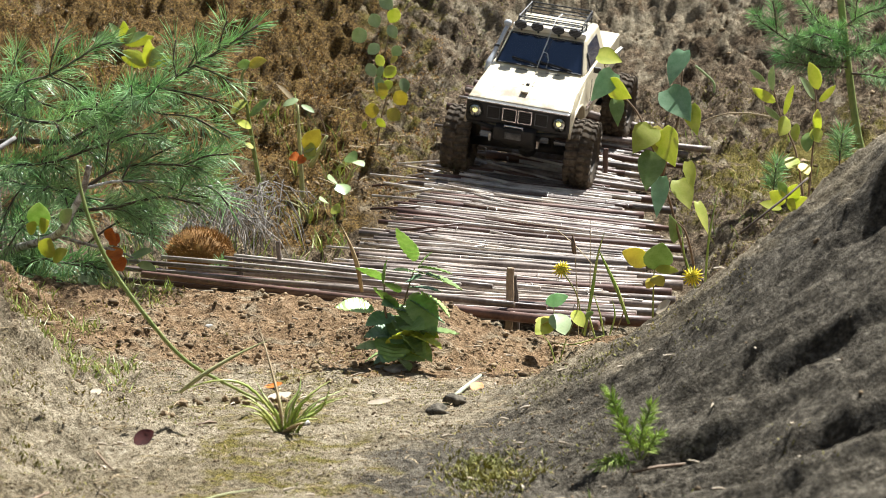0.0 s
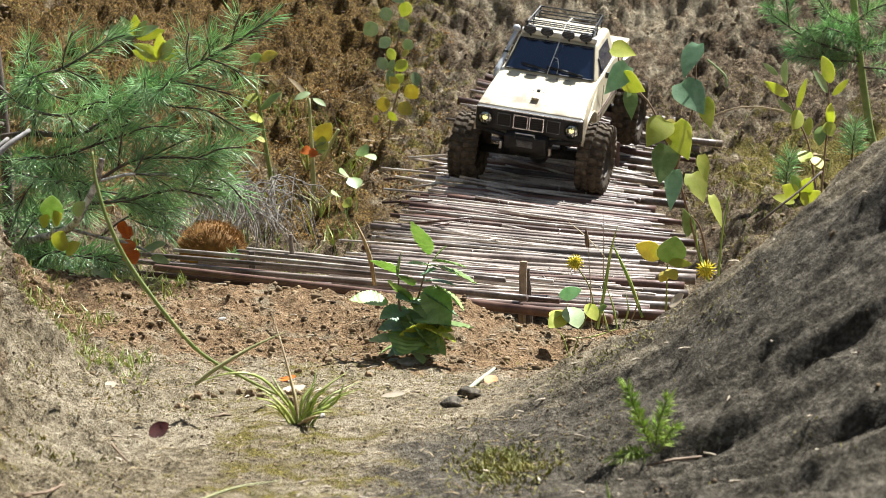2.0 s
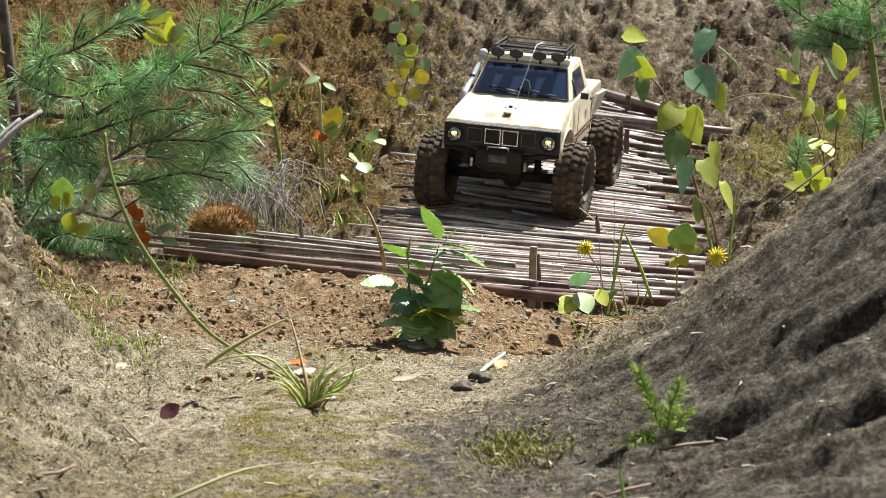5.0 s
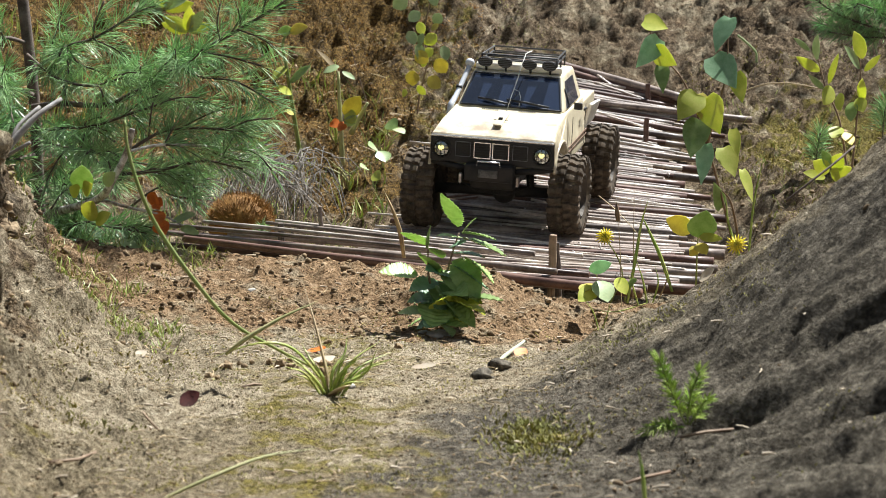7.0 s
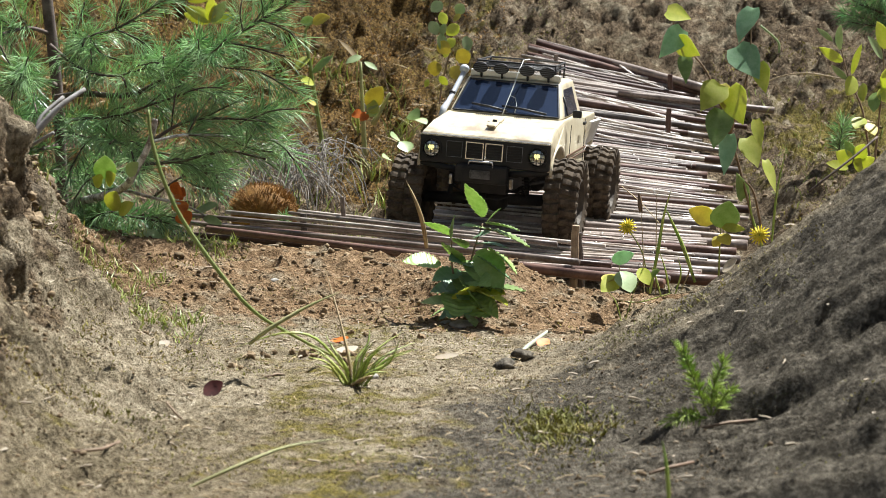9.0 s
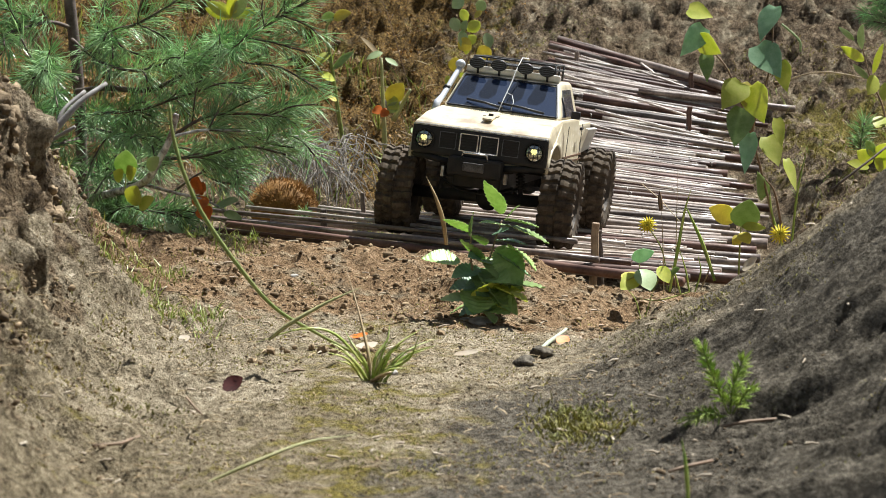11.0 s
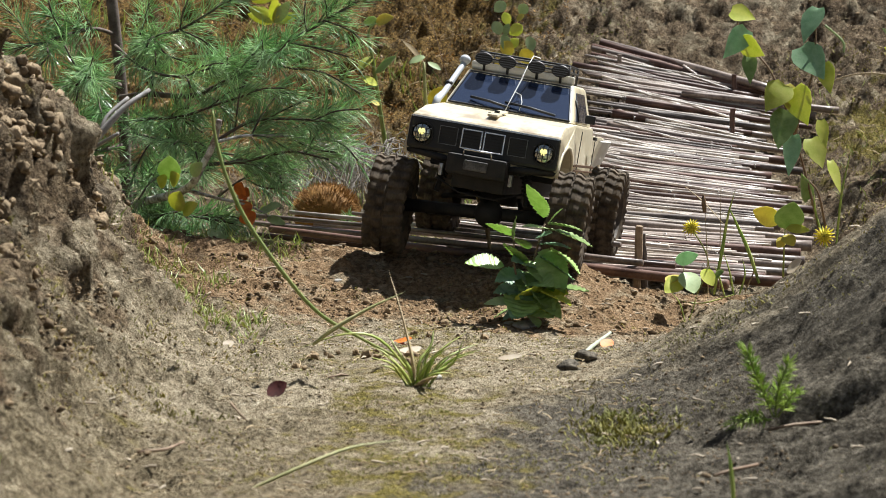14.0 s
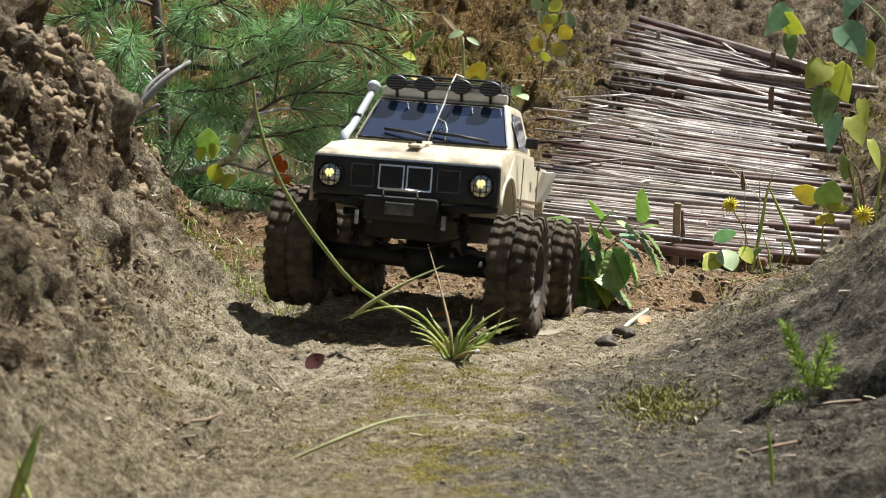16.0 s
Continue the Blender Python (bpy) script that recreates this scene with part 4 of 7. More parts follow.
MOSS = material("moss_tips", (0.20, 0.21, 0.045), 0.7, vary=(0.30, 0.24, 0.05), scale=8, fine=120, random_tint=0.4, island=True, translucent=0.3)
RUST_MOSS = material("rusty_moss_tips", (0.20, 0.115, 0.03), 0.75, vary=(0.38, 0.22, 0.06), scale=12, fine=120, random_tint=0.45, island=True, translucent=0.3)
FROND = material("feathery_green", (0.34, 0.47, 0.11), 0.6, vary=(0.46, 0.54, 0.16), scale=60, random_tint=0.4, island=True, translucent=0.45)
PETAL = material("yellow_petal", (0.85, 0.72, 0.03), 0.5, vary=(0.92, 0.82, 0.10), scale=90, translucent=0.35)
STONE = material("pale_stone", (0.40, 0.38, 0.34), 0.8, vary=(0.24, 0.22, 0.19), scale=90, fine=600, bump=0.0006)
DARK_STONE = material("dark_earthy_stone", (0.045, 0.039, 0.031), 0.95, vary=(0.15, 0.13, 0.10), scale=110, fine=600, bump=0.003, specular=0.1)
STALK = material("pale_green_stalk", (0.34, 0.36, 0.15), 0.6, vary=(0.44, 0.42, 0.22), scale=40, translucent=0.2)
EYE = Vector((0.0, 0.0, 0.535))


def leaf(parent, base, tip, width, mat, tilt=0.0, shape="heart", rng=random, curl=0.12, flat=False):
    """A leaf from base to tip: two halves folded along the midrib, its edge curved, a thin solid blade."""
    base, tip = Vector(base), Vector(tip)
    ax = tip - base
    ln = ax.length
    ax.normalize()
    view = (EYE - base).normalized()
    nrm = (view + Vector((rng.uniform(-0.5, 0.5), rng.uniform(-0.3, 0.3), rng.uniform(0.1, 0.7)))).normalized()
    if flat:
        nrm = Vector((rng.uniform(-0.3, 0.3), rng.uniform(-0.5, -0.1), 1))
    side = ax.cross(nrm).normalized()
    side = (Matrix.Rotation(tilt, 3, ax) @ side)
    nrm = side.cross(ax).normalized()
    if shape == "heart":
        prof = [(0, 0.0), (0.03, 0.55), (0.12, 0.86), (0.28, 1.0), (0.5, 0.85), (0.72, 0.52), (0.88, 0.22), (1, 0.0)]
    elif shape == "oval":
        prof = [(0, 0.0), (0.08, 0.45), (0.25, 0.85), (0.45, 1.0), (0.65, 0.9), (0.83, 0.58), (0.95, 0.22), (1, 0.0)]
    elif shape == "toothed":
        prof = [(0, 0.0)]
        for k in range(1, 17):
            u = k / 17
            w = math.sin(math.pi * u ** 0.78) ** 0.85
            prof += [(u - 0.022, w * 1.05), (u + 0.008, w * 0.93)]
        prof += [(1, 0.0)]
    else:
        prof = [(0, 0.1), (0.15, 0.6), (0.35, 1.0), (0.6, 0.9), (0.85, 0.45), (1, 0.0)]
    verts, faces = [], []
    h = width / 2
    for row, (u, w) in enumerate(prof):
        pleat = (0.06 if shape == "toothed" and row % 4 < 2 else 0.0) * h
        bend = -curl * ln * (u * u)
        mid = base + ax * ln * u + nrm * (bend + rng.uniform(-0.01, 0.01) * ln)
        e = side * h * w
        lift = nrm * (0.16 * h * w + pleat)
        verts += [mid - e + lift - ax * (0.06 * ln if shape == "heart" and 0 < u < 0.05 else 0), mid, mid + e + lift - ax * (0.06 * ln if shape == "heart" and 0 < u < 0.05 else 0)]
    n = len(prof)
    top = len(verts)
    verts += [v - nrm * 0.0003 for v in verts]
    for i in range(n - 1):
        for k in (0, 1):
            a = i * 3 + k
            q = (a, a + 1, a + 4, a + 3)
            faces.append(q)
            faces.append(tuple(j + top for j in q[::-1]))
    return mesh_from("leaf", verts, faces, mat, parent)


def blade_data(pts, w, twist=0.0):
    """A grass blade: a folded strip with a keel, tapering to its tip."""
    pts = [Vector(p) for p in pts]
    verts, faces = [], []
    n = len(pts)
    for i, p in enumerate(pts):
        d = (pts[min(i + 1, n - 1)] - pts[max(i - 1, 0)]).normalized()
        side = d.cross((EYE - p).normalized())
        side = side.normalized() if side.length > 1e-6 else Vector((1, 0, 0))
        k = w * (1 - (i / (n - 1)) ** 2.2) * (0.65 + 0.35 * min(1, i / max(1, n * 0.3))) / 2 + 0.0001
        keel = side.cross(d) * k * 0.5
        verts += [p - side * k, p - keel, p + side * k]
    for i in range(n - 1):
        a = i * 3
        faces += [(a, a + 1, a + 4, a + 3), (a + 1, a + 2, a + 5, a + 4), (a + 2, a, a + 3, a + 5)]
    return verts, faces


def blade(name, pts, w, mat, parent=None):
    v, f = blade_data(pts, w)
    return mesh_from(name, v, f, mat, parent)


def arc(a, b, sag, n=8, way=(0, 0, 1)):
    a, b, way = Vector(a), Vector(b), Vector(way)
    return [a.lerp(b, i / n) + way * sag * 4 * (i / n) * (1 - i / n) for i in range(n + 1)]


def gather(list_of_data):
    """Joins many small pieces into one."""
    verts, faces = [], []
    for v, f in list_of_data:
        o = len(verts)
        verts += v
        faces += [tuple(i + o for i in q) for q in f]
    return verts, faces


def smooth_line(points, per=5):
    """A smooth curve through points."""
    p = [Vector(q) for q in points]
    p = [2 * p[0] - p[1]] + p + [2 * p[-1] - p[-2]]
    out = []
    for i in range(1, len(p) - 2):
        for k in range(per):
            t = k / per
            a, b, c, d = p[i - 1], p[i], p[i + 1], p[i + 2]
            out.append(0.5 * ((2 * b) + (c - a) * t + (2 * a - 5 * b + 4 * c - d) * t * t + (3 * b - a - 3 * c + d) * t ** 3))
    return out + [p[-2]]


def needles(line, rng, length, gap, start=0.0, spread=50):
    """Pairs of thin three-sided needles set all round a shoot."""
    out = []
    total = sum((b - a).length for a, b in zip(line, line[1:]))
    run = 0.0
    for a, b in zip(line, line[1:]):
        d = b - a
        ln = d.length
        d.normalize()
        o = d.orthogonal().normalized()
        m = max(1, int(ln / gap))
        for k in range(m):
            u = (run + ln * k / m) / total
            if u < start:
                continue
            for _ in range(4):
                ang = rng.uniform(0, 2 * math.pi)
                lift = radians(spread * rng.uniform(0.55, 1.2) * (1.0 - 0.45 * max(0, u - 0.8) / 0.2))
                rad = Matrix.Rotation(ang, 3, d) @ o
                way = (d * math.cos(lift) + rad * math.sin(lift)).normalized()
                p = a + d * (ln * (k + rng.random()) / m)
                L = length * rng.uniform(0.75, 1.1)
                side = way.orthogonal().normalized()
                s2 = way.cross(side)
                r = 0.00062
                tip = p + way * L + Vector((0, 0, -0.06 * L))
                mid = p + way * L * 0.5
                v = [mid + side * r, mid + (s2 * 0.87 - side * 0.5) * r, mid - (s2 * 0.87 + side * 0.5) * r]
                out.append(([p, *v, tip], [(0, 2, 1), (0, 3, 2), (0, 1, 3), (1, 2, 4), (2, 3, 4), (3, 1, 4)]))
        run += ln
    return out


def bough(parent, points, r0, r1, rng, mat=PINE_BARK, length=0.039, gap=0.0030, start=0.1, shoots=()):
    line = smooth_line(points)
    n = len(line)
    tw = tube("bough", line, [r0 + (r1 - r0) * i / (n - 1) for i in range(n)], mat, parent, 7)
    data = needles(line, rng, length, gap, start)
    shoots = list(shoots)
    if start < 1:
        for k in range(max(3, int(sum((b - a).length for a, b in zip(line, line[1:])) / 0.055))):
            i = rng.randrange(int(n * max(0.15, start)), n - 1)
            d = (line[min(i + 2, n - 1)] - line[max(i - 2, 0)]).normalized()
            w = (d + Vector((rng.uniform(-0.9, 0.9), rng.uniform(-0.8, 0.4), rng.uniform(-0.8, 0.7)))).normalized()
            L = rng.uniform(0.03, 0.07)
            shoots.append([line[i], line[i] + w * L * 0.5 + Vector((0, 0, 0.004)), line[i] + w * L])
    for s in shoots:
        sl = smooth_line(s)
        v, f = tube_data(sl, 0.0011, 5)
        mesh_from("twig", v, f, PINE_BARK, tw)
        data += needles(sl, rng, length, gap, 0.0)
    if data:
        v, f = gather(data)
        mesh_from("needles", v, f, NEEDLE, tw, "long green pine needles", smooth=False)
    return tw


def pine():
    rng = random.Random(11)
    t = thing("pine_sapling", pose(0, 0, 0), "young green pine with grey lichen on its lower boughs", "pine tree")
    tube("trunk", smooth_line([(-0.4913, 3.2363, 0.0008), (-0.4942, 3.2326, 0.1054), (-0.4985, 3.2410, 0.2222), (-0.5088, 3.2558, 0.3161), (-0.5205, 3.2707, 0.4100), (-0.5292, 3.2833, 0.4894)]), 0.0075, PINE_BARK, t, 9)
    bough(t, [(-0.4985, 3.2308, 0.2218), (-0.4421, 3.0918, 0.2394), (-0.3801, 3.0417, 0.2428), (-0.3288, 3.0153, 0.2679), (-0.2915, 2.9987, 0.2909), (-0.2373, 2.9838, 0.3244), (-0.1752, 2.9592, 0.3612), (-0.1377, 2.9430, 0.3865)], 0.0042, 0.0015, rng, start=0.38,
          shoots=[[(-0.2915, 2.9987, 0.2909), (-0.2574, 2.9770, 0.2813), (-0.2150, 2.9462, 0.2786), (-0.1707, 2.9224, 0.2563)], [(-0.3288, 3.0153, 0.2679), (-0.2999, 2.9696, 0.2987), (-0.2847, 2.9322, 0.3181)],
                  [(-0.2915, 2.9987, 0.2909), (-0.2857, 2.9406, 0.3076), (-0.2831, 2.9022, 0.3203)], [(-0.2574, 2.9817, 0.3111), (-0.2216, 2.9506, 0.3068), (-0.1839, 2.9291, 0.2986)], [(-0.2373, 2.9838, 0.3244), (-0.2382, 2.9569, 0.3461), (-0.2333, 2.9404, 0.3702)],
                  [(-0.3288, 3.0153, 0.2679), (-0.2928, 2.9927, 0.2530), (-0.2507, 2.9722, 0.2515)], [(-0.2915, 2.9987, 0.2909), (-0.2653, 2.9201, 0.3059), (-0.2487, 2.8821, 0.3218)], [(-0.3663, 3.0426, 0.2483), (-0.3424, 3.0095, 0.2310), (-0.3266, 2.9869, 0.2163)],
                  [(-0.2157, 2.9658, 0.3389), (-0.1884, 2.9543, 0.3298), (-0.1685, 2.9522, 0.3166)]])
    bough(t, [(-0.4943, 3.2379, 0.0750), (-0.4490, 3.0709, 0.1072), (-0.3750, 2.9049, 0.1456), (-0.3516, 2.8795, 0.1773), (-0.3374, 2.8736, 0.2042), (-0.3297, 2.8677, 0.2310)], 0.0056, 0.0034, rng, LICHEN_BARK, start=2.0)
    bough(t, [(-0.3374, 2.8736, 0.2042), (-0.3047, 2.9047, 0.2086), (-0.2672, 2.9246, 0.2064), (-0.2298, 2.9539, 0.1997), (-0.1937, 2.9335, 0.1987)], 0.002, 0.0012, rng, LICHEN_BARK, start=0.25,
          shoots=[[(-0.2708, 2.9644, 0.2019), (-0.2365, 2.9571, 0.2195), (-0.1964, 2.9408, 0.2446)], [(-0.3063, 2.9843, 0.1996), (-0.2766, 2.9581, 0.2261), (-0.2415, 2.9408, 0.2446)], [(-0.2574, 2.9642, 0.2006), (-0.2290, 2.9422, 0.1897), (-0.1984, 2.9314, 0.1856)], [(-0.3063, 2.9843, 0.1996), (-0.2928, 2.9816, 0.1830), (-0.2641, 2.9597, 0.1721)]])
    bough(t, [(-0.3750, 2.9049, 0.1456), (-0.3376, 2.8934, 0.1372), (-0.2992, 2.9018, 0.1261), (-0.2619, 2.9379, 0.0988)], 0.0022, 0.001, rng, LICHEN_BARK, start=2.0)
    bough(t, [(-0.3515, 3.0123, 0.1209), (-0.3152, 2.9962, 0.1471), (-0.2794, 2.9774, 0.1563), (-0.2493, 2.9581, 0.1622)], 0.0016, 0.001, rng, start=0.3,
          shoots=[[(-0.3152, 2.9962, 0.1471), (-0.2928, 2.9748, 0.1397), (-0.2674, 2.9544, 0.1390)], [(-0.3152, 2.9962, 0.1471), (-0.2996, 2.9790, 0.1663), (-0.2708, 2.9610, 0.1807)]])
    bough(t, [(-0.5043, 3.2367, 0.2592), (-0.4743, 3.2001, 0.2839), (-0.4421, 3.1529, 0.3053), (-0.4063, 3.1243, 0.3165), (-0.3654, 3.1078, 0.3400), (-0.3375, 3.1110, 0.3606)], 0.003, 0.0014, rng, start=0.2,
          shoots=[[(-0.4421, 3.1529, 0.3053), (-0.4239, 3.1196, 0.2867), (-0.3933, 3.0979, 0.2780)], [(-0.4743, 3.2001, 0.2839), (-0.4563, 3.1557, 0.3228), (-0.4421, 3.1094, 0.3503)], [(-0.4063, 3.1243, 0.3165), (-0.3758, 3.1023, 0.3055), (-0.3561, 3.0801, 0.2933)], [(-0.4063, 3.1243, 0.3165), (-0.4002, 3.1078, 0.3400), (-0.3898, 3.1116, 0.3641)]])
    bough(t, [(-0.4999, 3.2333, 0.2376), (-0.5011, 3.1146, 0.2555), (-0.5088, 3.0146, 0.2632), (-0.5121, 2.9738, 0.2615)], 0.003, 0.0014, rng, start=0.4,
          shoots=[[(-0.5088, 3.0146, 0.2632), (-0.5189, 2.9980, 0.2863), (-0.5290, 3.0012, 0.3063)], [(-0.5088, 3.0146, 0.2632), (-0.5256, 2.9917, 0.2463), (-0.5493, 2.9896, 0.2330)], [(-0.5011, 3.1146, 0.2555), (-0.4967, 3.0415, 0.2415), (-0.4852, 2.9885, 0.2263)], [(-0.5088, 3.0146, 0.2632), (-0.4903, 2.9470, 0.2839), (-0.4788, 2.8991, 0.3010)]])
    bough(t, [(-0.5088, 3.2536, 0.3017), (-0.5283, 3.2046, 0.3124), (-0.5555, 3.1532, 0.3074), (-0.5885, 3.1012, 0.2986), (-0.6443, 3.1001, 0.2918)], 0.003, 0.0014, rng, start=0.2,
          shoots=[[(-0.5555, 3.1532, 0.3074), (-0.5642, 3.1267, 0.3318), (-0.5676, 3.1099, 0.3537)], [(-0.5555, 3.1532, 0.3074), (-0.5676, 3.0990, 0.2849), (-0.5885, 3.0958, 0.2642)], [(-0.5283, 3.2046, 0.3124), (-0.5342, 3.1579, 0.3368), (-0.5327, 3.1110, 0.3606)], [(-0.5885, 3.1012, 0.2986), (-0.6024, 3.1056, 0.3262), (-0.6234, 3.1088, 0.3469)]])
    bough(t, [(-0.4971, 3.2412, 0.1597), (-0.5130, 3.1304, 0.1633), (-0.5466, 3.0799, 0.1644), (-0.5885, 3.0805, 0.1678)], 0.0028, 0.0013, rng, start=0.2,
          shoots=[[(-0.5130, 3.1304, 0.1633), (-0.5222, 3.0838, 0.1885), (-0.5397, 3.0854, 0.1988)], [(-0.5466, 3.0799, 0.1644), (-0.5639, 3.0574, 0.1496), (-0.5847, 3.0563, 0.1428)]])
    bough(t, [(-0.4957, 3.2337, 0.1126), (-0.4492, 3.1248, 0.1283), (-0.4142, 3.0772, 0.1471), (-0.3873, 3.0606, 0.1702)], 0.0022, 0.0012, rng, start=0.2,
          shoots=[[(-0.4492, 3.1248, 0.1283), (-0.4211, 3.0734, 0.1230), (-0.3942, 3.0541, 0.1291)], [(-0.4142, 3.0772, 0.1471), (-0.4184, 3.0617, 0.1770), (-0.4123, 3.0456, 0.2031)], [(-0.4142, 3.0772, 0.1471), (-0.3873, 3.0568, 0.1462), (-0.3606, 3.0375, 0.1521)]])
    bough(t, [(-0.4957, 3.2414, 0.0968), (-0.5059, 3.1230, 0.1164), (-0.5138, 3.0228, 0.1229), (-0.5223, 2.9714, 0.1183)], 0.0022, 0.0012, rng, start=0.2,
          shoots=[[(-0.5059, 3.1230, 0.1164), (-0.5016, 3.0503, 0.1052), (-0.4900, 2.9981, 0.0953)], [(-0.5138, 3.0228, 0.1229), (-0.5088, 2.9700, 0.1097), (-0.4970, 2.9377, 0.0974)]])
    bough(t, [(-0.4928, 3.2345, 0.0532), (-0.4449, 3.0863, 0.0767), (-0.4069, 2.9861, 0.0834), (-0.3801, 2.9335, 0.0710)], 0.002, 0.0011, rng, start=0.15,
          shoots=[[(-0.4449, 3.0863, 0.0767), (-0.4349, 3.0142, 0.0687), (-0.4177, 2.9616, 0.0564)], [(-0.4069, 2.9861, 0.0834), (-0.3747, 2.9460, 0.0860), (-0.3555, 2.9257, 0.0858)], [(-0.4449, 3.0863, 0.0767), (-0.4555, 3.0147, 0.0721), (-0.4615, 2.9642, 0.0730)], [(-0.4449, 3.0863, 0.0767), (-0.4178, 3.0190, 0.0992), (-0.3941, 2.9700, 0.1097)]])
    for pts in ([(-0.4971, 3.2358, 0.1897), (-0.4421, 3.0870, 0.2091), (-0.3899, 3.0079, 0.2209), (-0.3445, 2.9702, 0.2383), (-0.3012, 2.9423, 0.2544)], [(-0.4956, 3.2341, 0.1789), (-0.4351, 3.0832, 0.1850), (-0.3806, 2.9827, 0.1896), (-0.3510, 2.9309, 0.1823)],
                [(-0.4957, 3.2368, 0.0678), (-0.4281, 3.0690, 0.0955), (-0.3671, 2.9690, 0.1030), (-0.3222, 2.9283, 0.1022)], [(-0.4985, 3.2287, 0.2088), (-0.5048, 3.0876, 0.2126), (-0.5223, 2.9869, 0.2163), (-0.5523, 2.9654, 0.2085)],
                [(-0.5058, 3.2413, 0.2880), (-0.4519, 3.1168, 0.2694), (-0.4006, 3.0453, 0.2652), (-0.3536, 2.9969, 0.2796)], [(-0.4957, 3.2360, 0.1271), (-0.5048, 3.0767, 0.1437), (-0.5223, 2.9769, 0.1530), (-0.5523, 2.9549, 0.1423)],
                [(-0.3444, 2.9333, 0.1974), (-0.3012, 2.9371, 0.2216), (-0.2539, 2.9277, 0.2259), (-0.2069, 2.9172, 0.2237)], [(-0.3576, 2.9291, 0.1712), (-0.3089, 2.9398, 0.1745), (-0.2548, 2.9316, 0.1869), (-0.2076, 2.9203, 0.1789)]):
        bough(t, pts, 0.0022, 0.0012, rng, start=0.15)
    # a dead forked twig in front
    d = thing("dead_twig", pose(0, 0, 0), "bare weathered grey forked twig sticking out of the bank", "twig")
    tube("stem", smooth_line([(-0.4222, 2.2985, 0.2164), (-0.3987, 2.3038, 0.2499), (-0.3794, 2.3178, 0.2745), (-0.3574, 2.3319, 0.2994), (-0.3365, 2.3544, 0.3142)]), [0.0052 - 0.00016 * i for i in range(21)], DEAD_WOOD, d, 7)
    tube("branch", smooth_line([(-0.3987, 2.3038, 0.2499), (-0.3814, 2.2961, 0.2655), (-0.3564, 2.2884, 0.2804)]), 0.0018, DEAD_WOOD, d, 6)
    tube("branch", smooth_line([(-0.3794, 2.3178, 0.2745), (-0.3732, 2.3306, 0.2916), (-0.3567, 2.3533, 0.3068)]), 0.002, DEAD_WOOD, d, 6)


def far_pine():
    rng = random.Random(12)
    t = thing("pine_sapling", pose(0, 0, 0), "slim young pine on the far slope", "pine tree")
    tube("trunk", smooth_line([(0.7897, 4.0581, 0.0953), (0.7764, 4.0676, 0.1593), (0.7635, 4.0823, 0.2598), (0.7533, 4.0969, 0.3603), (0.7450, 4.1128, 0.4699)]), 0.0062, STEM_GREEN, t, 8)
    for pts in ([(0.7635, 4.0823, 0.2598), (0.7089, 4.0354, 0.2770), (0.6555, 3.9891, 0.2984), (0.5902, 3.9461, 0.3414)], [(0.7652, 4.0809, 0.2507), (0.7088, 4.0324, 0.2563), (0.6463, 3.9848, 0.2673)],
                [(0.7636, 4.0836, 0.2689), (0.7909, 4.0342, 0.2811), (0.8263, 3.9821, 0.2752)], [(0.7566, 4.0903, 0.3146), (0.7823, 4.0428, 0.3398), (0.8180, 3.9938, 0.3554)], [(0.7593, 4.0889, 0.3055), (0.7094, 4.0425, 0.3266), (0.6741, 3.9982, 0.3651)],
                [(0.7679, 4.0796, 0.2415), (0.7997, 4.0282, 0.2405), (0.8349, 3.9755, 0.2306)], [(0.7636, 4.0849, 0.2781), (0.7185, 3.9883, 0.3025), (0.6832, 3.9402, 0.3145)]):
        bough(t, pts, 0.002, 0.0011, rng, length=0.03, gap=0.0022, start=0.1)
    for c, d, k in (((0.5515, 3.4715, 0.1346), 3.5, 0.9), ((0.6619, 3.5754, 0.1632), 3.6, 1.0), ((-0.2108, 3.2636, 0.0451), 3.3, 0.55)):
        s = thing("pine_seedling", pose(0, 0, 0), "tiny green pine seedling on the ground", "seedling")
        c = Vector(c)
        line = smooth_line([c - Vector((0, 0, 0.03)), c, c + Vector((0.004, 0, 0.03 * k))])
        tube("stem", line, 0.0012, PINE_BARK, s, 6)
        v, f = gather(needles(line, rng, 0.03 * k, 0.0007, 0.3, 70))
        mesh_from("needles", v, f, NEEDLE, s, smooth=False)


def leafy(name, label, category, stems, leaves, rng, r=0.0014, stem_mat=STEM_BROWN, shape="heart", origin=None, grow=1.0):
    t = thing(name, Matrix.Translation(origin) if origin else pose(0, 0, 0), label, category)
    off = Vector(origin) if origin else Vector((0, 0, 0))
    for s in stems:
        line = smooth_line([Vector(p) - off for p in s])
        n = len(line)
        tube("stem", line, [r * (1.25 - 0.7 * i / (n - 1)) for i in range(n)], stem_mat, t, 6)
    for base, tip, w, mat in leaves:
        base, tip = Vector(base), Vector(base).lerp(Vector(tip), grow)
        leaf(t, base - off, tip - off, (tip - base).length * w, mat, rng.uniform(-0.5, 0.5), shape, rng, rng.uniform(0.02, 0.2))
    return t


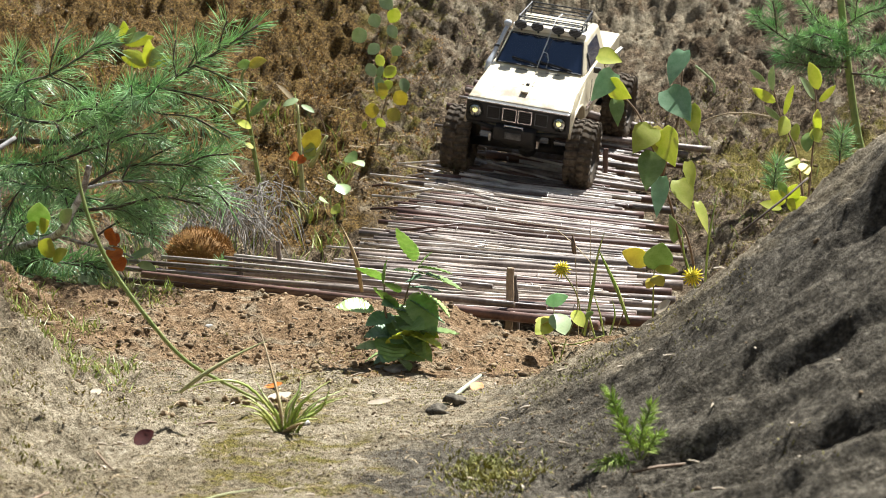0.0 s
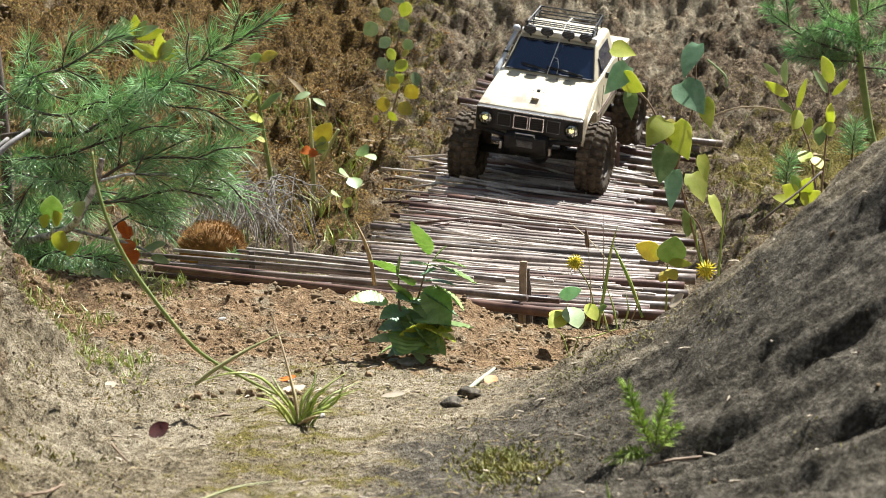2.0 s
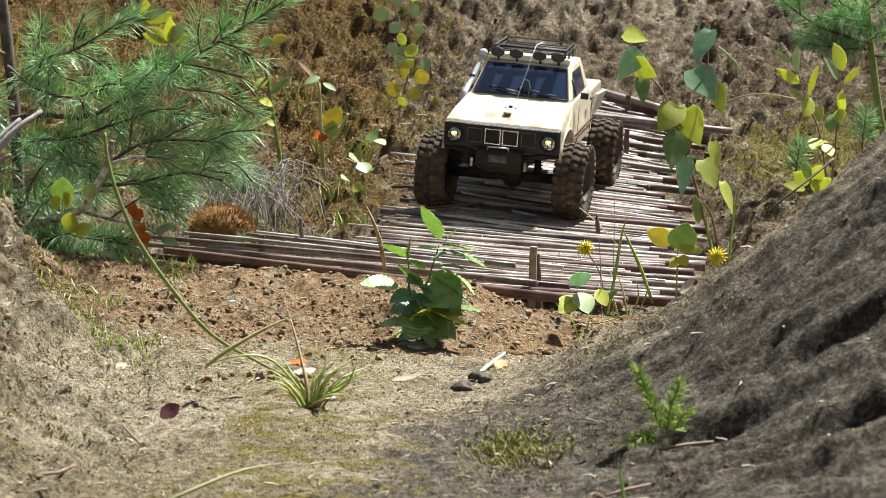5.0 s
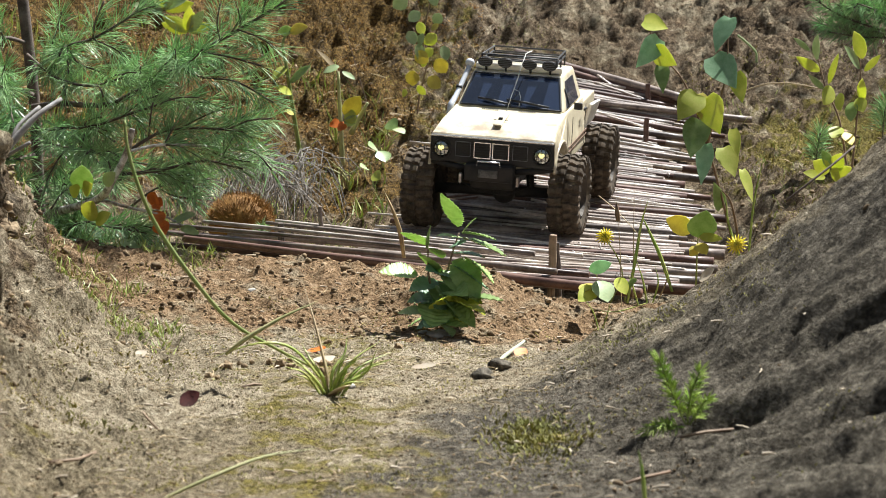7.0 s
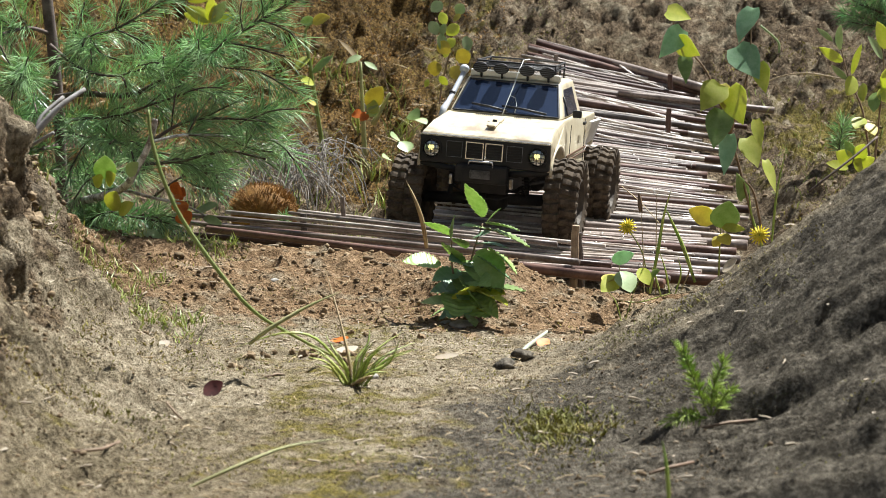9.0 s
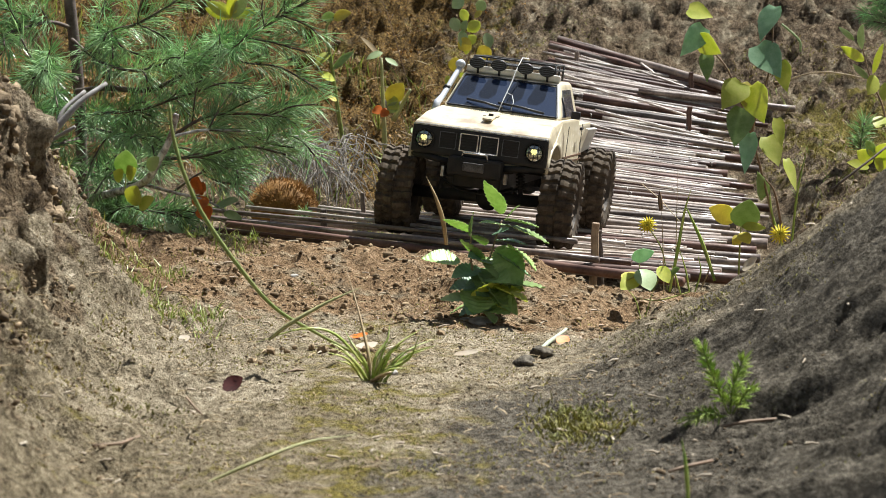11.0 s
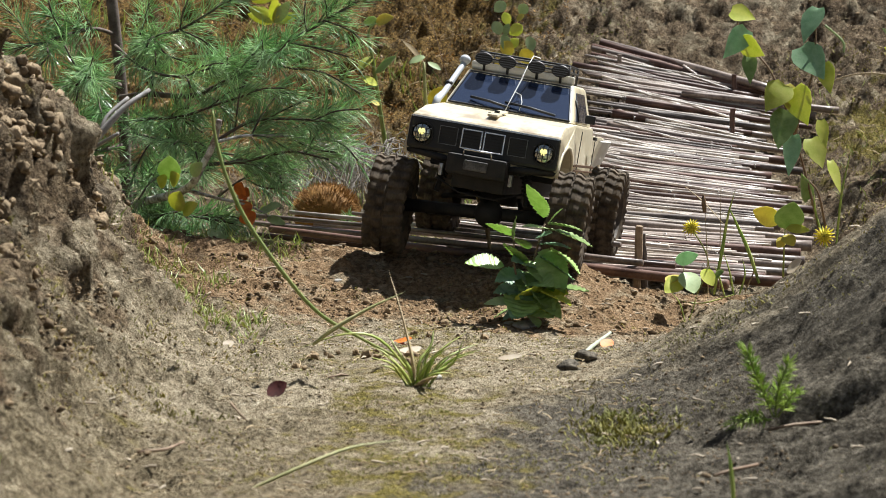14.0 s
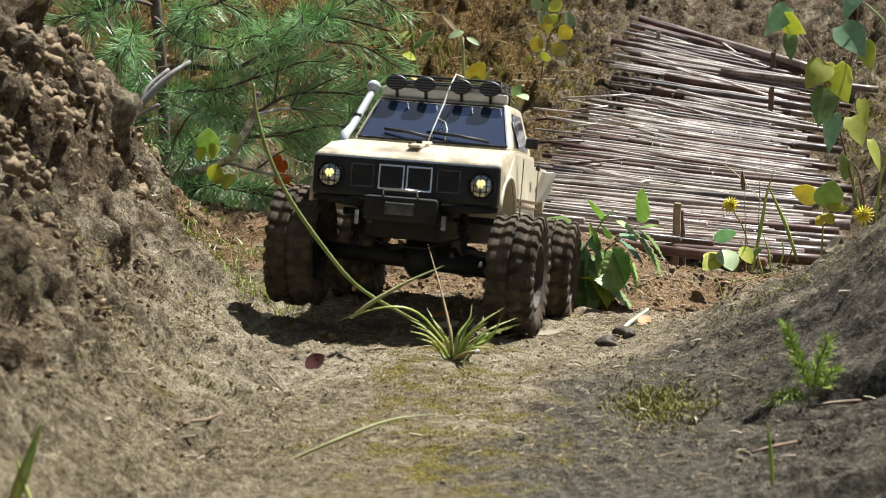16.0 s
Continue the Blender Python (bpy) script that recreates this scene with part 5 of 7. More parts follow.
G, L, Y, T, P, O = LEAF_GREEN, LEAF_LIME, LEAF_YELLOW, LEAF_TEAL, LEAF_PALE, LEAF_ORANGE
pine()
far_pine()
rng = random.Random(21)
leafy("aspen_sapling", "aspen sapling with heart-shaped green and yellow leaves", "sapling",
      [[(0.3577, 2.8264, 0.0978), (0.3437, 2.8141, 0.1481), (0.3222, 2.8052, 0.2198), (0.2947, 2.7962, 0.2904), (0.2639, 2.8019, 0.3265), (0.2544, 2.8065, 0.3557)], [(0.3222, 2.8052, 0.2198), (0.3281, 2.7903, 0.2531), (0.3407, 2.7972, 0.2967), (0.3445, 2.8072, 0.3601)], [(0.3654, 2.8259, 0.0946), (0.3520, 2.8146, 0.1513), (0.3399, 2.8072, 0.1684)]],
      [((0.2494, 2.8070, 0.3589), (0.2799, 2.7958, 0.3520), 0.85, L), ((0.2664, 2.8039, 0.3390), (0.2382, 2.7783, 0.3058), 0.62, T), ((0.2620, 2.8019, 0.3265), (0.2864, 2.7787, 0.3082), 0.8, L), ((0.2695, 2.7993, 0.3103), (0.2689, 2.7740, 0.2786), 0.5, G), ((0.3457, 2.8075, 0.3620), (0.3214, 2.7813, 0.3243), 0.62, T),
       ((0.3262, 2.8007, 0.3190), (0.3552, 2.7747, 0.2829), 0.85, T), ((0.3520, 2.7979, 0.3016), (0.3583, 2.7719, 0.2650), 0.55, L), ((0.3092, 2.7942, 0.2780), (0.2826, 2.7695, 0.2502), 0.85, L), ((0.3103, 2.8042, 0.2771), (0.3138, 2.7795, 0.2492), 0.7, Y), ((0.3199, 2.7937, 0.2749), (0.3339, 2.7662, 0.2292), 0.72, L),
       ((0.3111, 2.7898, 0.2500), (0.2976, 2.7620, 0.2026), 0.66, G), ((0.3187, 2.7855, 0.2233), (0.3101, 2.7574, 0.1736), 0.42, T), ((0.3376, 2.7848, 0.2189), (0.3514, 2.7592, 0.1847), 0.7, L), ((0.3489, 2.7881, 0.2394), (0.3527, 2.7625, 0.2057), 0.4, L), ((0.3398, 2.8139, 0.1469), (0.3292, 2.7995, 0.1834), 0.6, G),
       ((0.3615, 2.8009, 0.1922), (0.3741, 2.7747, 0.1548), 0.35, L)], rng, 0.0014, STEM_BROWN, "heart", None, 0.86)
leafy("aspen_shoot", "low aspen shoot with serrated yellowing leaves", "shoot",
      [[(0.3161, 2.8396, 0.0531), (0.3152, 2.8259, 0.0946), (0.3154, 2.8190, 0.1151)]],
      [((0.3090, 2.8198, 0.1202), (0.2788, 2.8020, 0.1357), 0.6, Y), ((0.3141, 2.8186, 0.1126), (0.3234, 2.8032, 0.1432), 1.0, G), ((0.3154, 2.8188, 0.1139), (0.3386, 2.7987, 0.1149), 0.35, L), ((0.3141, 2.8175, 0.1056), (0.3221, 2.7963, 0.0992), 0.7, Y), ((0.3141, 2.8170, 0.1025), (0.3053, 2.8055, 0.0939), 0.7, Y)], rng, 0.001, STEM_GREEN, "oval")
leafy("willow_sapling", "willow sapling with narrow green and silvery leaves", "sapling",
      [[(0.5609, 3.2676, 0.1246), (0.5498, 3.2788, 0.1979), (0.5313, 3.2858, 0.2419), (0.5180, 3.2938, 0.2933)], [(0.5646, 3.2675, 0.1246), (0.5713, 3.2774, 0.1906), (0.5773, 3.2873, 0.2567), (0.5722, 3.2946, 0.3044)]],
      [((0.5106, 3.2932, 0.2889), (0.4869, 3.2864, 0.3086), 0.28, P), ((0.5195, 3.2913, 0.2771), (0.5149, 3.2769, 0.3152), 0.5, P), ((0.5239, 3.2890, 0.2625), (0.4883, 3.2724, 0.2831), 0.36, L), ((0.5298, 3.2854, 0.2390), (0.5046, 3.2789, 0.2604), 0.3, P),
       ((0.5350, 3.2863, 0.2456), (0.5451, 3.2729, 0.2919), 0.22, L), ((0.5387, 3.2859, 0.2434), (0.5266, 3.2621, 0.2189), 0.7, L), ((0.5499, 3.2844, 0.2346), (0.5465, 3.2606, 0.2109), 0.55, L), ((0.5759, 3.2887, 0.2655), (0.5525, 3.2743, 0.3021), 0.36, P),
       ((0.5803, 3.2906, 0.2787), (0.5666, 3.2768, 0.3196), 0.5, L), ((0.5818, 3.2881, 0.2625), (0.6019, 3.2714, 0.2876), 0.3, L), ((0.5788, 3.2822, 0.2229), (0.5753, 3.2674, 0.2584), 0.42, L), ((0.5744, 3.2831, 0.2288), (0.5775, 3.2601, 0.2102), 0.7, L),
       ((0.5669, 3.2824, 0.2229), (0.5591, 3.2588, 0.2000), 0.6, G), ((0.5498, 3.2777, 0.1906), (0.5354, 3.2556, 0.1766), 0.8, L), ((0.5550, 3.2765, 0.1833), (0.5649, 3.2543, 0.1708), 0.8, Y), ((0.5152, 3.1690, 0.1370), (0.4820, 3.1509, 0.1479), 0.4, L),
       ((0.5195, 3.1700, 0.1441), (0.4963, 3.1526, 0.1607), 0.7, L), ((0.5224, 3.1708, 0.1498), (0.5084, 3.1546, 0.1748), 0.5, G), ((0.5260, 3.1701, 0.1455), (0.5320, 3.1537, 0.1713), 0.75, L), ((0.5296, 3.1688, 0.1370), (0.5442, 3.1509, 0.1537), 0.7, L), ((0.5260, 3.1683, 0.1334), (0.5277, 3.1511, 0.1536), 0.8, L)], rng, 0.0013, STEM_BROWN, "oval", None, 0.88)


def leaf_cloud(points, d, size, mats):
    """Leaves of a far bush, hung at their own places."""
    out = []
    for (x, z, y), k in points:
        a = rng.uniform(-2.6, -0.5)
        b = Vector((x, y, z))
        out.append((b, b + Vector((math.cos(a), rng.uniform(-0.4, 0.1), math.sin(a))).normalized() * size * k * rng.uniform(0.85, 1.15), rng.uniform(0.7, 0.95), rng.choice(mats)))
    return out


def swap(p):
    return (p[0], p[2], p[1])


leafy("birch_sapling", "small birch sapling turning pale green and yellow", "sapling",
      [[(-0.0087, 4.2813, 0.0782), (-0.0019, 4.2911, 0.1403), (0.0116, 4.3002, 0.1976), (0.0058, 4.3077, 0.2454), (0.0155, 4.3168, 0.3027), (0.0106, 4.3274, 0.3696)]],
      leaf_cloud([(swap((-0.0010, 4.2930, 0.2800)), 1), (swap((0.0347, 4.2925, 0.2772)), 1.1), (swap((-0.0211, 4.2780, 0.2493)), 1.3), (swap((-0.0039, 4.2904, 0.2638)), 1), (swap((-0.0048, 4.2747, 0.2284)), 1.3), (swap((0.0038, 4.2774, 0.2455)), 1.1), (swap((0.0269, 4.2769, 0.2427)), 1.1), (swap((0.0375, 4.2741, 0.2246)), 1.2),
                  (swap((0.0212, 4.2832, 0.2182)), 1), (swap((0.0058, 4.2809, 0.2039)), 0.9), (swap((-0.0231, 4.2967, 0.3038)), 1.2), (swap((0.0154, 4.2982, 0.3133)), 1.2), (swap((-0.0135, 4.3012, 0.3323)), 1.2), (swap((0.0298, 4.3028, 0.3418)), 1.2), (swap((0.0010, 4.3058, 0.3608)), 1.2), (swap((-0.0058, 4.2634, 0.1573)), 0.9)], 4.3, 0.022, [L, P, L, P])
      + leaf_cloud([(swap((-0.0086, 4.2723, 0.2133)), 1.1), (swap((0.0259, 4.2705, 0.2019)), 1.2), (swap((-0.0144, 4.2675, 0.1829)), 1.2), (swap((0.0125, 4.2657, 0.1715)), 1.1), (swap((-0.0260, 4.2726, 0.1516)), 0.8), (swap((0.0298, 4.2799, 0.2616)), 0.9)], 4.3, 0.022, [Y, L, Y]), rng, 0.0015, STEM_BROWN, "oval")
for cx, cy, n in ((372, 20, 9), (128, 30, 9), (330, -40, 7), (90, -20, 6)):
    c = {372: (-0.4170, 4.5081, 0.2319), 128: (-0.6640, 4.5033, 0.2019), 330: (-0.4697, 4.6147, 0.2660), 90: (-0.7180, 4.6115, 0.2456)}[cx]
    lv = []
    for k in range(n):
        a = 0.3 + 2.5 * k / (n - 1) + rng.uniform(-0.15, 0.15)
        lv.append((Vector(c), Vector(c) + Vector((math.cos(a) * 0.055, rng.uniform(-0.03, 0.01), math.sin(a) * 0.045 * rng.uniform(0.7, 1.2))), 0.4, rng.choice([L, L, P])))
    leafy("yellow_shrub", "yellow-green leafy shrub on the far bank", "shrub", [[Vector(c) - Vector((0, -0.02, 0.12)), Vector(c) - Vector((0.004, 0, 0.05)), c]], lv, rng, 0.0014, STEM_BROWN, "oval")

# tall withered stalks on the left-hand slope
leafy("withered_stalk", "tall withered stalk with a few yellow leaves", "weed",
      [[(-0.1927, 4.0720, 0.0357), (-0.2056, 4.0658, 0.1242), (-0.2155, 4.0573, 0.1984), (-0.2223, 4.0544, 0.2442), (-0.2104, 4.0576, 0.2640)]],
      [((-0.2113, 4.0573, 0.2622), (-0.1849, 4.0389, 0.2743), 0.6, Y), ((-0.2155, 4.0587, 0.2074), (-0.2399, 4.0359, 0.1911), 0.45, L), ((-0.2119, 4.0544, 0.1804), (-0.1781, 4.0390, 0.2108), 0.4, G), ((-0.2082, 4.0516, 0.1623), (-0.2308, 4.0338, 0.1776), 0.5, L), ((-0.2077, 4.0580, 0.2667), (-0.2290, 4.0473, 0.2629), 0.7, G), ((-0.2046, 4.0466, 0.1308), (-0.2177, 4.0376, 0.1381), 0.7, Y)], rng, 0.0034, STEM_GREEN, "oval")
leafy("withered_stalk", "pale withered stalk beside yellow leaves", "weed",
      [[(-0.1273, 4.0720, 0.0357), (-0.1303, 4.0644, 0.1152), (-0.1337, 4.0673, 0.1976)], [(-0.1138, 4.0615, 0.0970), (-0.0858, 4.0494, 0.1488)]],
      [((-0.1337, 4.0673, 0.1976), (-0.1612, 4.0530, 0.2352), 0.2, STRAW), ((-0.1227, 4.0558, 0.1252), (-0.0984, 4.0409, 0.1588), 0.7, Y), ((-0.1208, 4.0573, 0.1343), (-0.1057, 4.0345, 0.1183), 0.7, L), ((-0.1318, 4.0547, 0.1180), (-0.1448, 4.0338, 0.1138), 0.6, O), ((-0.1227, 4.0537, 0.1117), (-0.1057, 4.0359, 0.1273), 0.6, P), ((-0.1315, 4.0587, 0.2074), (-0.1567, 4.0476, 0.2010), 0.5, P), ((-0.1269, 4.0573, 0.1984), (-0.1057, 4.0456, 0.1884), 0.4, P), ((-0.1227, 4.0544, 0.1162), (-0.1312, 4.0328, 0.1075), 0.6, O)], rng, 0.0040, STALK, "oval")
leafy("dry_weed", "thin grey dry stem on the slope", "weed", [[(-0.0909, 4.2881, 0.1212), (-0.1083, 4.2971, 0.1785), (-0.1248, 4.3062, 0.2358), (-0.1393, 4.3123, 0.2740)], [(-0.1083, 4.2971, 0.1785), (-0.0909, 4.3047, 0.2263)]], [], rng, 0.0007, STEM_BROWN)
for b0, pts in ((0, [((-0.0531, 3.9847, 0.1234), (-0.0394, 3.9639, 0.1202), 1.0, G), ((-0.0441, 3.9833, 0.1145), (-0.0260, 3.9625, 0.1113), 0.8, P)]), (1, [((-0.0693, 3.8789, 0.0947), (-0.0803, 3.8597, 0.1013), 0.9, P), ((-0.0632, 3.8782, 0.0904), (-0.0541, 3.8558, 0.0771), 1.0, G)]), (2, [((-0.0718, 3.7734, 0.0680), (-0.0612, 3.7522, 0.0621), 0.8, L), ((-0.0803, 3.7745, 0.0748), (-0.0884, 3.7555, 0.0831), 0.8, P)])):
    leafy("seedling", "tiny round-leaved green seedling", "seedling", [[Vector(pts[0][0]) - Vector((0, 0, 0.02)), pts[0][0]]], pts, rng, 0.0006, STEM_GREEN, "oval")

# the leafy plant that the truck drives over
PLANT_AT = Vector((0.0229, 2.6301, 0.0411))


def low_leaves(n):
    """The dense lower leaves round the plant's stems."""
    out = []
    for k in range(n):
        a, h = rng.uniform(-3.3, 0.3), rng.uniform(0.010, 0.05)
        b = PLANT_AT + Vector((0.004 + 0.006 * math.cos(a), 0.008 + 0.006 * math.sin(a), h))
        ln = rng.uniform(0.022, 0.040) * (1.15 - 4 * h)
        out.append((b, b + Vector((math.cos(a), 0.7 * math.sin(a), rng.uniform(-0.35, 0.5))).normalized() * ln, rng.uniform(0.6, 0.8), rng.choice([LEAF_GREEN, LEAF_GREEN, LEAF_LIME, LEAF_TEAL])))
    return out


plant = leafy("leafy_plant", "fresh green leafy plant with toothed leaves in bare soil", "plant",
      [[(0.0229, 2.6344, 0.0360), (0.0217, 2.6396, 0.0687), (0.0307, 2.6462, 0.1104), (0.0410, 2.6513, 0.1431)], [(0.0229, 2.6358, 0.0449), (0.0366, 2.6302, 0.0734), (0.0515, 2.6217, 0.0840)], [(0.0217, 2.6386, 0.0628), (0.0096, 2.6335, 0.0942), (0.0078, 2.6391, 0.1298)]],
      [((0.0392, 2.6523, 0.1491), (0.0251, 2.6380, 0.1868), 0.62, G), ((0.0458, 2.6516, 0.1449), (0.0577, 2.6440, 0.1606), 0.5, G), ((0.0446, 2.6512, 0.1425), (0.0778, 2.6313, 0.1443), 0.55, G), ((0.0446, 2.6505, 0.1378), (0.0882, 2.6188, 0.1293), 0.45, G), ((0.0432, 2.6406, 0.1393), (0.0191, 2.6215, 0.1463), 0.5, P),
       ((0.0078, 2.6387, 0.1274), (0.0090, 2.6326, 0.1526), 0.5, G), ((0.0084, 2.6393, 0.1310), (-0.0191, 2.6221, 0.1505), 0.4, G), ((0.0187, 2.6443, 0.0985), (0.0006, 2.6285, 0.1266), 0.75, G), ((-0.0036, 2.6346, 0.1013), (-0.0381, 2.6160, 0.1116), 0.6, G), ((0.0229, 2.6471, 0.1163), (0.0114, 2.6296, 0.1337), 0.6, G),
       ((0.0338, 2.6479, 0.1211), (0.0652, 2.6285, 0.1266), 0.5, T), ((0.0277, 2.6450, 0.1032), (0.0501, 2.6119, 0.0857), 0.8, G), ((0.0386, 2.6469, 0.1152), (0.0596, 2.6115, 0.0834), 0.6, G), ((0.0468, 2.6372, 0.1179), (0.0781, 2.6145, 0.1022), 0.7, G), ((0.0384, 2.6308, 0.0776), (0.0834, 2.6108, 0.0786), 0.6, G),
       ((0.0366, 2.6302, 0.0734), (0.0659, 2.5987, 0.0663), 0.7, L), ((0.0253, 2.6400, 0.0717), (0.0131, 2.5968, 0.0546), 0.9, G), ((0.0205, 2.6410, 0.0776), (-0.0108, 2.6206, 0.0769), 0.6, T), ((0.0096, 2.6288, 0.0645), (-0.0215, 2.6085, 0.0645), 0.35, P), ((0.0276, 2.6288, 0.0645), (0.0475, 2.5968, 0.0546), 0.8, G),
       ((0.0228, 2.6280, 0.0598), (0.0071, 2.5964, 0.0522), 0.8, T), ((0.0307, 2.6433, 0.0925), (0.0167, 2.6108, 0.0786), 0.8, G), ((0.0253, 2.6414, 0.0806), (0.0392, 2.5983, 0.0639), 0.9, G), ((0.0169, 2.6433, 0.0925), (-0.0083, 2.6128, 0.0916), 0.55, T), ((0.0326, 2.6490, 0.1283), (0.0467, 2.6302, 0.1372), 0.6, T),
       ((0.0228, 2.6274, 0.0556), (-0.0024, 2.6067, 0.0527), 0.6, T), ((0.0305, 2.6199, 0.0722), (0.0570, 2.5972, 0.0569), 0.7, G), ((0.0265, 2.6443, 0.0985), (0.0095, 2.6161, 0.1122), 0.7, T), ((0.0350, 2.6457, 0.1074), (0.0694, 2.6227, 0.0899), 0.6, T), ((0.0227, 2.6166, 0.0515), (0.0344, 2.5953, 0.0452), 0.8, G)]
      + low_leaves(11), rng, 0.0014, STEM_BROWN, "toothed", PLANT_AT, 1.08)

# ---- flowers, grasses and bits by the bridge ----
for head, foot, s in (((0.2133, 2.8683, 0.1065), (0.2428, 2.9055, 0.0217), 1.0), ((0.3527, 2.7679, 0.1119), (0.3526, 2.8016, 0.0693), 1.1)):
    fl = thing("hawkweed", pose(0, 0, 0), "yellow hawkweed flower on a thin green stem", "flower", "yellow flowers")
    head, foot = Vector(head), Vector(foot)
    tube("stem", smooth_line([foot - Vector((0, 0, 0.03)), foot.lerp(head, 0.5) + Vector((0.006, 0, 0.002)), head + Vector((0.002, 0.003, -0.004))]), 0.0008, STEM_GREEN, fl, 6)
    b = bmesh.new()
    bmesh.ops.create_uvsphere(b, u_segments=10, v_segments=6, radius=0.0035 * s, matrix=Matrix.Translation(head + Vector((0, 0.003, 0))))
    part("calyx", b, STEM_GREEN, fl, smooth=True)
    ax = Vector((-0.25, -0.9, 0.4)).normalized()
    o = ax.orthogonal().normalized()
    for ring, n, ln in ((0, 17, 0.0115), (1, 13, 0.008), (2, 8, 0.005)):
        for k in range(n):
            d = Matrix.Rotation(2 * math.pi * (k + 0.4 * ring) / n, 3, ax) @ o
            tip = head + (d * (1 - 0.12 * ring) + ax * (0.12 + 0.25 * ring)).normalized() * ln * s * rng.uniform(0.9, 1.1)
            v, f = blade_data([head, head.lerp(tip, 0.4) + ax * 0.0006, head.lerp(tip, 0.75) + ax * 0.0006, tip], 0.0024 * s)
            mesh_from("petal", v, f, PETAL, fl)


def tuft(name, label, foot, blades, mat, group="", kind=""):
    """A tuft of grass whose blades rise from its foot."""
    t = thing(name, pose(0, 0, 0), label, "grass", group, kind)
    for pts, w, m in blades:
        blade("blade", smooth_line(pts, 4), w, m or mat, t)
    return t


tuft("grass_tuft", "yellow-green grass tuft with a few long bent blades", None, [
    ([(-0.0764, 2.0906, 0.0867), (-0.0688, 2.0832, 0.1039), (-0.0535, 2.0858, 0.1204), (-0.0346, 2.0977, 0.1313)], 0.00310, GRASS), ([(-0.0764, 2.0906, 0.0867), (-0.0617, 2.0825, 0.0992), (-0.0449, 2.0840, 0.1086), (-0.0363, 2.0869, 0.1275)], 0.00372, GRASS),
    ([(-0.0778, 2.0905, 0.0858), (-0.0822, 2.0832, 0.1039), (-0.0927, 2.0856, 0.1190), (-0.1004, 2.0975, 0.1303)], 0.00310, GRASS), ([(-0.0788, 2.0905, 0.0858), (-0.0793, 2.0840, 0.1086), (-0.0884, 2.0998, 0.1446), (-0.1018, 2.1357, 0.1795)], 0.0028, STRAW),
    ([(-0.0778, 2.0905, 0.0858), (-0.0661, 2.0721, 0.0975), (-0.0587, 2.0629, 0.1033), (-0.0469, 2.0630, 0.1042)], 0.00310, GRASS), ([(-0.0764, 2.0905, 0.0858), (-0.0739, 2.0938, 0.1066), (-0.0646, 2.1058, 0.1189), (-0.0625, 2.1179, 0.1313)], 0.003, GRASS),
    ([(-0.0797, 2.0905, 0.0858), (-0.0879, 2.0828, 0.1015), (-0.1023, 2.0851, 0.1157), (-0.1142, 2.0861, 0.1218)], 0.00279, GRASS), ([(-0.0739, 2.0906, 0.0867), (-0.0595, 2.0930, 0.1019), (-0.0453, 2.1047, 0.1118), (-0.0239, 2.1258, 0.1170)], 0.00248, GRASS),
    ([(-0.0825, 2.1266, 0.0900), (-0.1088, 2.1213, 0.1208), (-0.1373, 2.1123, 0.1275), (-0.1768, 2.1203, 0.1141)], 0.00248, GRASS), ([(-0.1656, 2.1009, 0.1199), (-0.1456, 2.0934, 0.1360), (-0.1169, 2.0960, 0.1526), (-0.0858, 2.0982, 0.1668)], 0.00403, STALK),
    *[([(-0.077 + 0.25 * dx, 2.0905, 0.0858), (-0.077 + 0.7 * dx, 2.090 + 0.4 * dy, 0.086 + 0.7 * dz), (-0.077 + dx * 1.3, 2.090 + dy, 0.086 + dz)], w, m)
      for dx, dy, dz, w, m in ((rng.uniform(-0.03, 0.045), rng.uniform(-0.03, 0.02), rng.uniform(0.010, 0.040), rng.uniform(0.0012, 0.0024), rng.choice([GRASS, GRASS, STRAW, STALK])) for _ in range(22))],
    ([(-0.0788, 2.0905, 0.0858), (-0.0714, 2.0715, 0.0937), (-0.0631, 2.0525, 0.1016), (-0.0575, 2.0528, 0.1035)], 0.00372, STRAW)], GRASS)
st = thing("bent_stalk", pose(0, 0, 0), "long bent yellow-green stalk arching down to the path", "weed")
line = smooth_line([(-0.2466, 2.0923, 0.3212), (-0.2437, 2.0886, 0.2979), (-0.2343, 2.0835, 0.2653), (-0.2193, 2.0880, 0.2298), (-0.1903, 2.0911, 0.1859), (-0.1608, 2.1053, 0.1475), (-0.1245, 2.1410, 0.1170), (-0.0886, 2.2212, 0.0800)], 6)
tube("stem", line, [0.0011 + 0.0007 * math.sin(3.1 * i / (len(line) - 1)) for i in range(len(line))], STEM_GREEN, st, 8)
leafy("orange_sprig", "withered sprig with orange leaves", "weed", [[(-0.2913, 2.9159, 0.0873), (-0.3035, 2.9096, 0.1116), (-0.3084, 2.9038, 0.1391)]],
      [((-0.3084, 2.9031, 0.1346), (-0.3102, 2.8859, 0.1541), 0.9, O), ((-0.3084, 2.9027, 0.1320), (-0.3024, 2.8806, 0.1205), 0.8, O), ((-0.3058, 2.9007, 0.1196), (-0.2958, 2.8788, 0.1089), 0.8, O), ((-0.3111, 2.9043, 0.1424), (-0.2998, 2.8840, 0.1418), 0.7, O)], rng, 0.0007, STEM_BROWN, "oval")
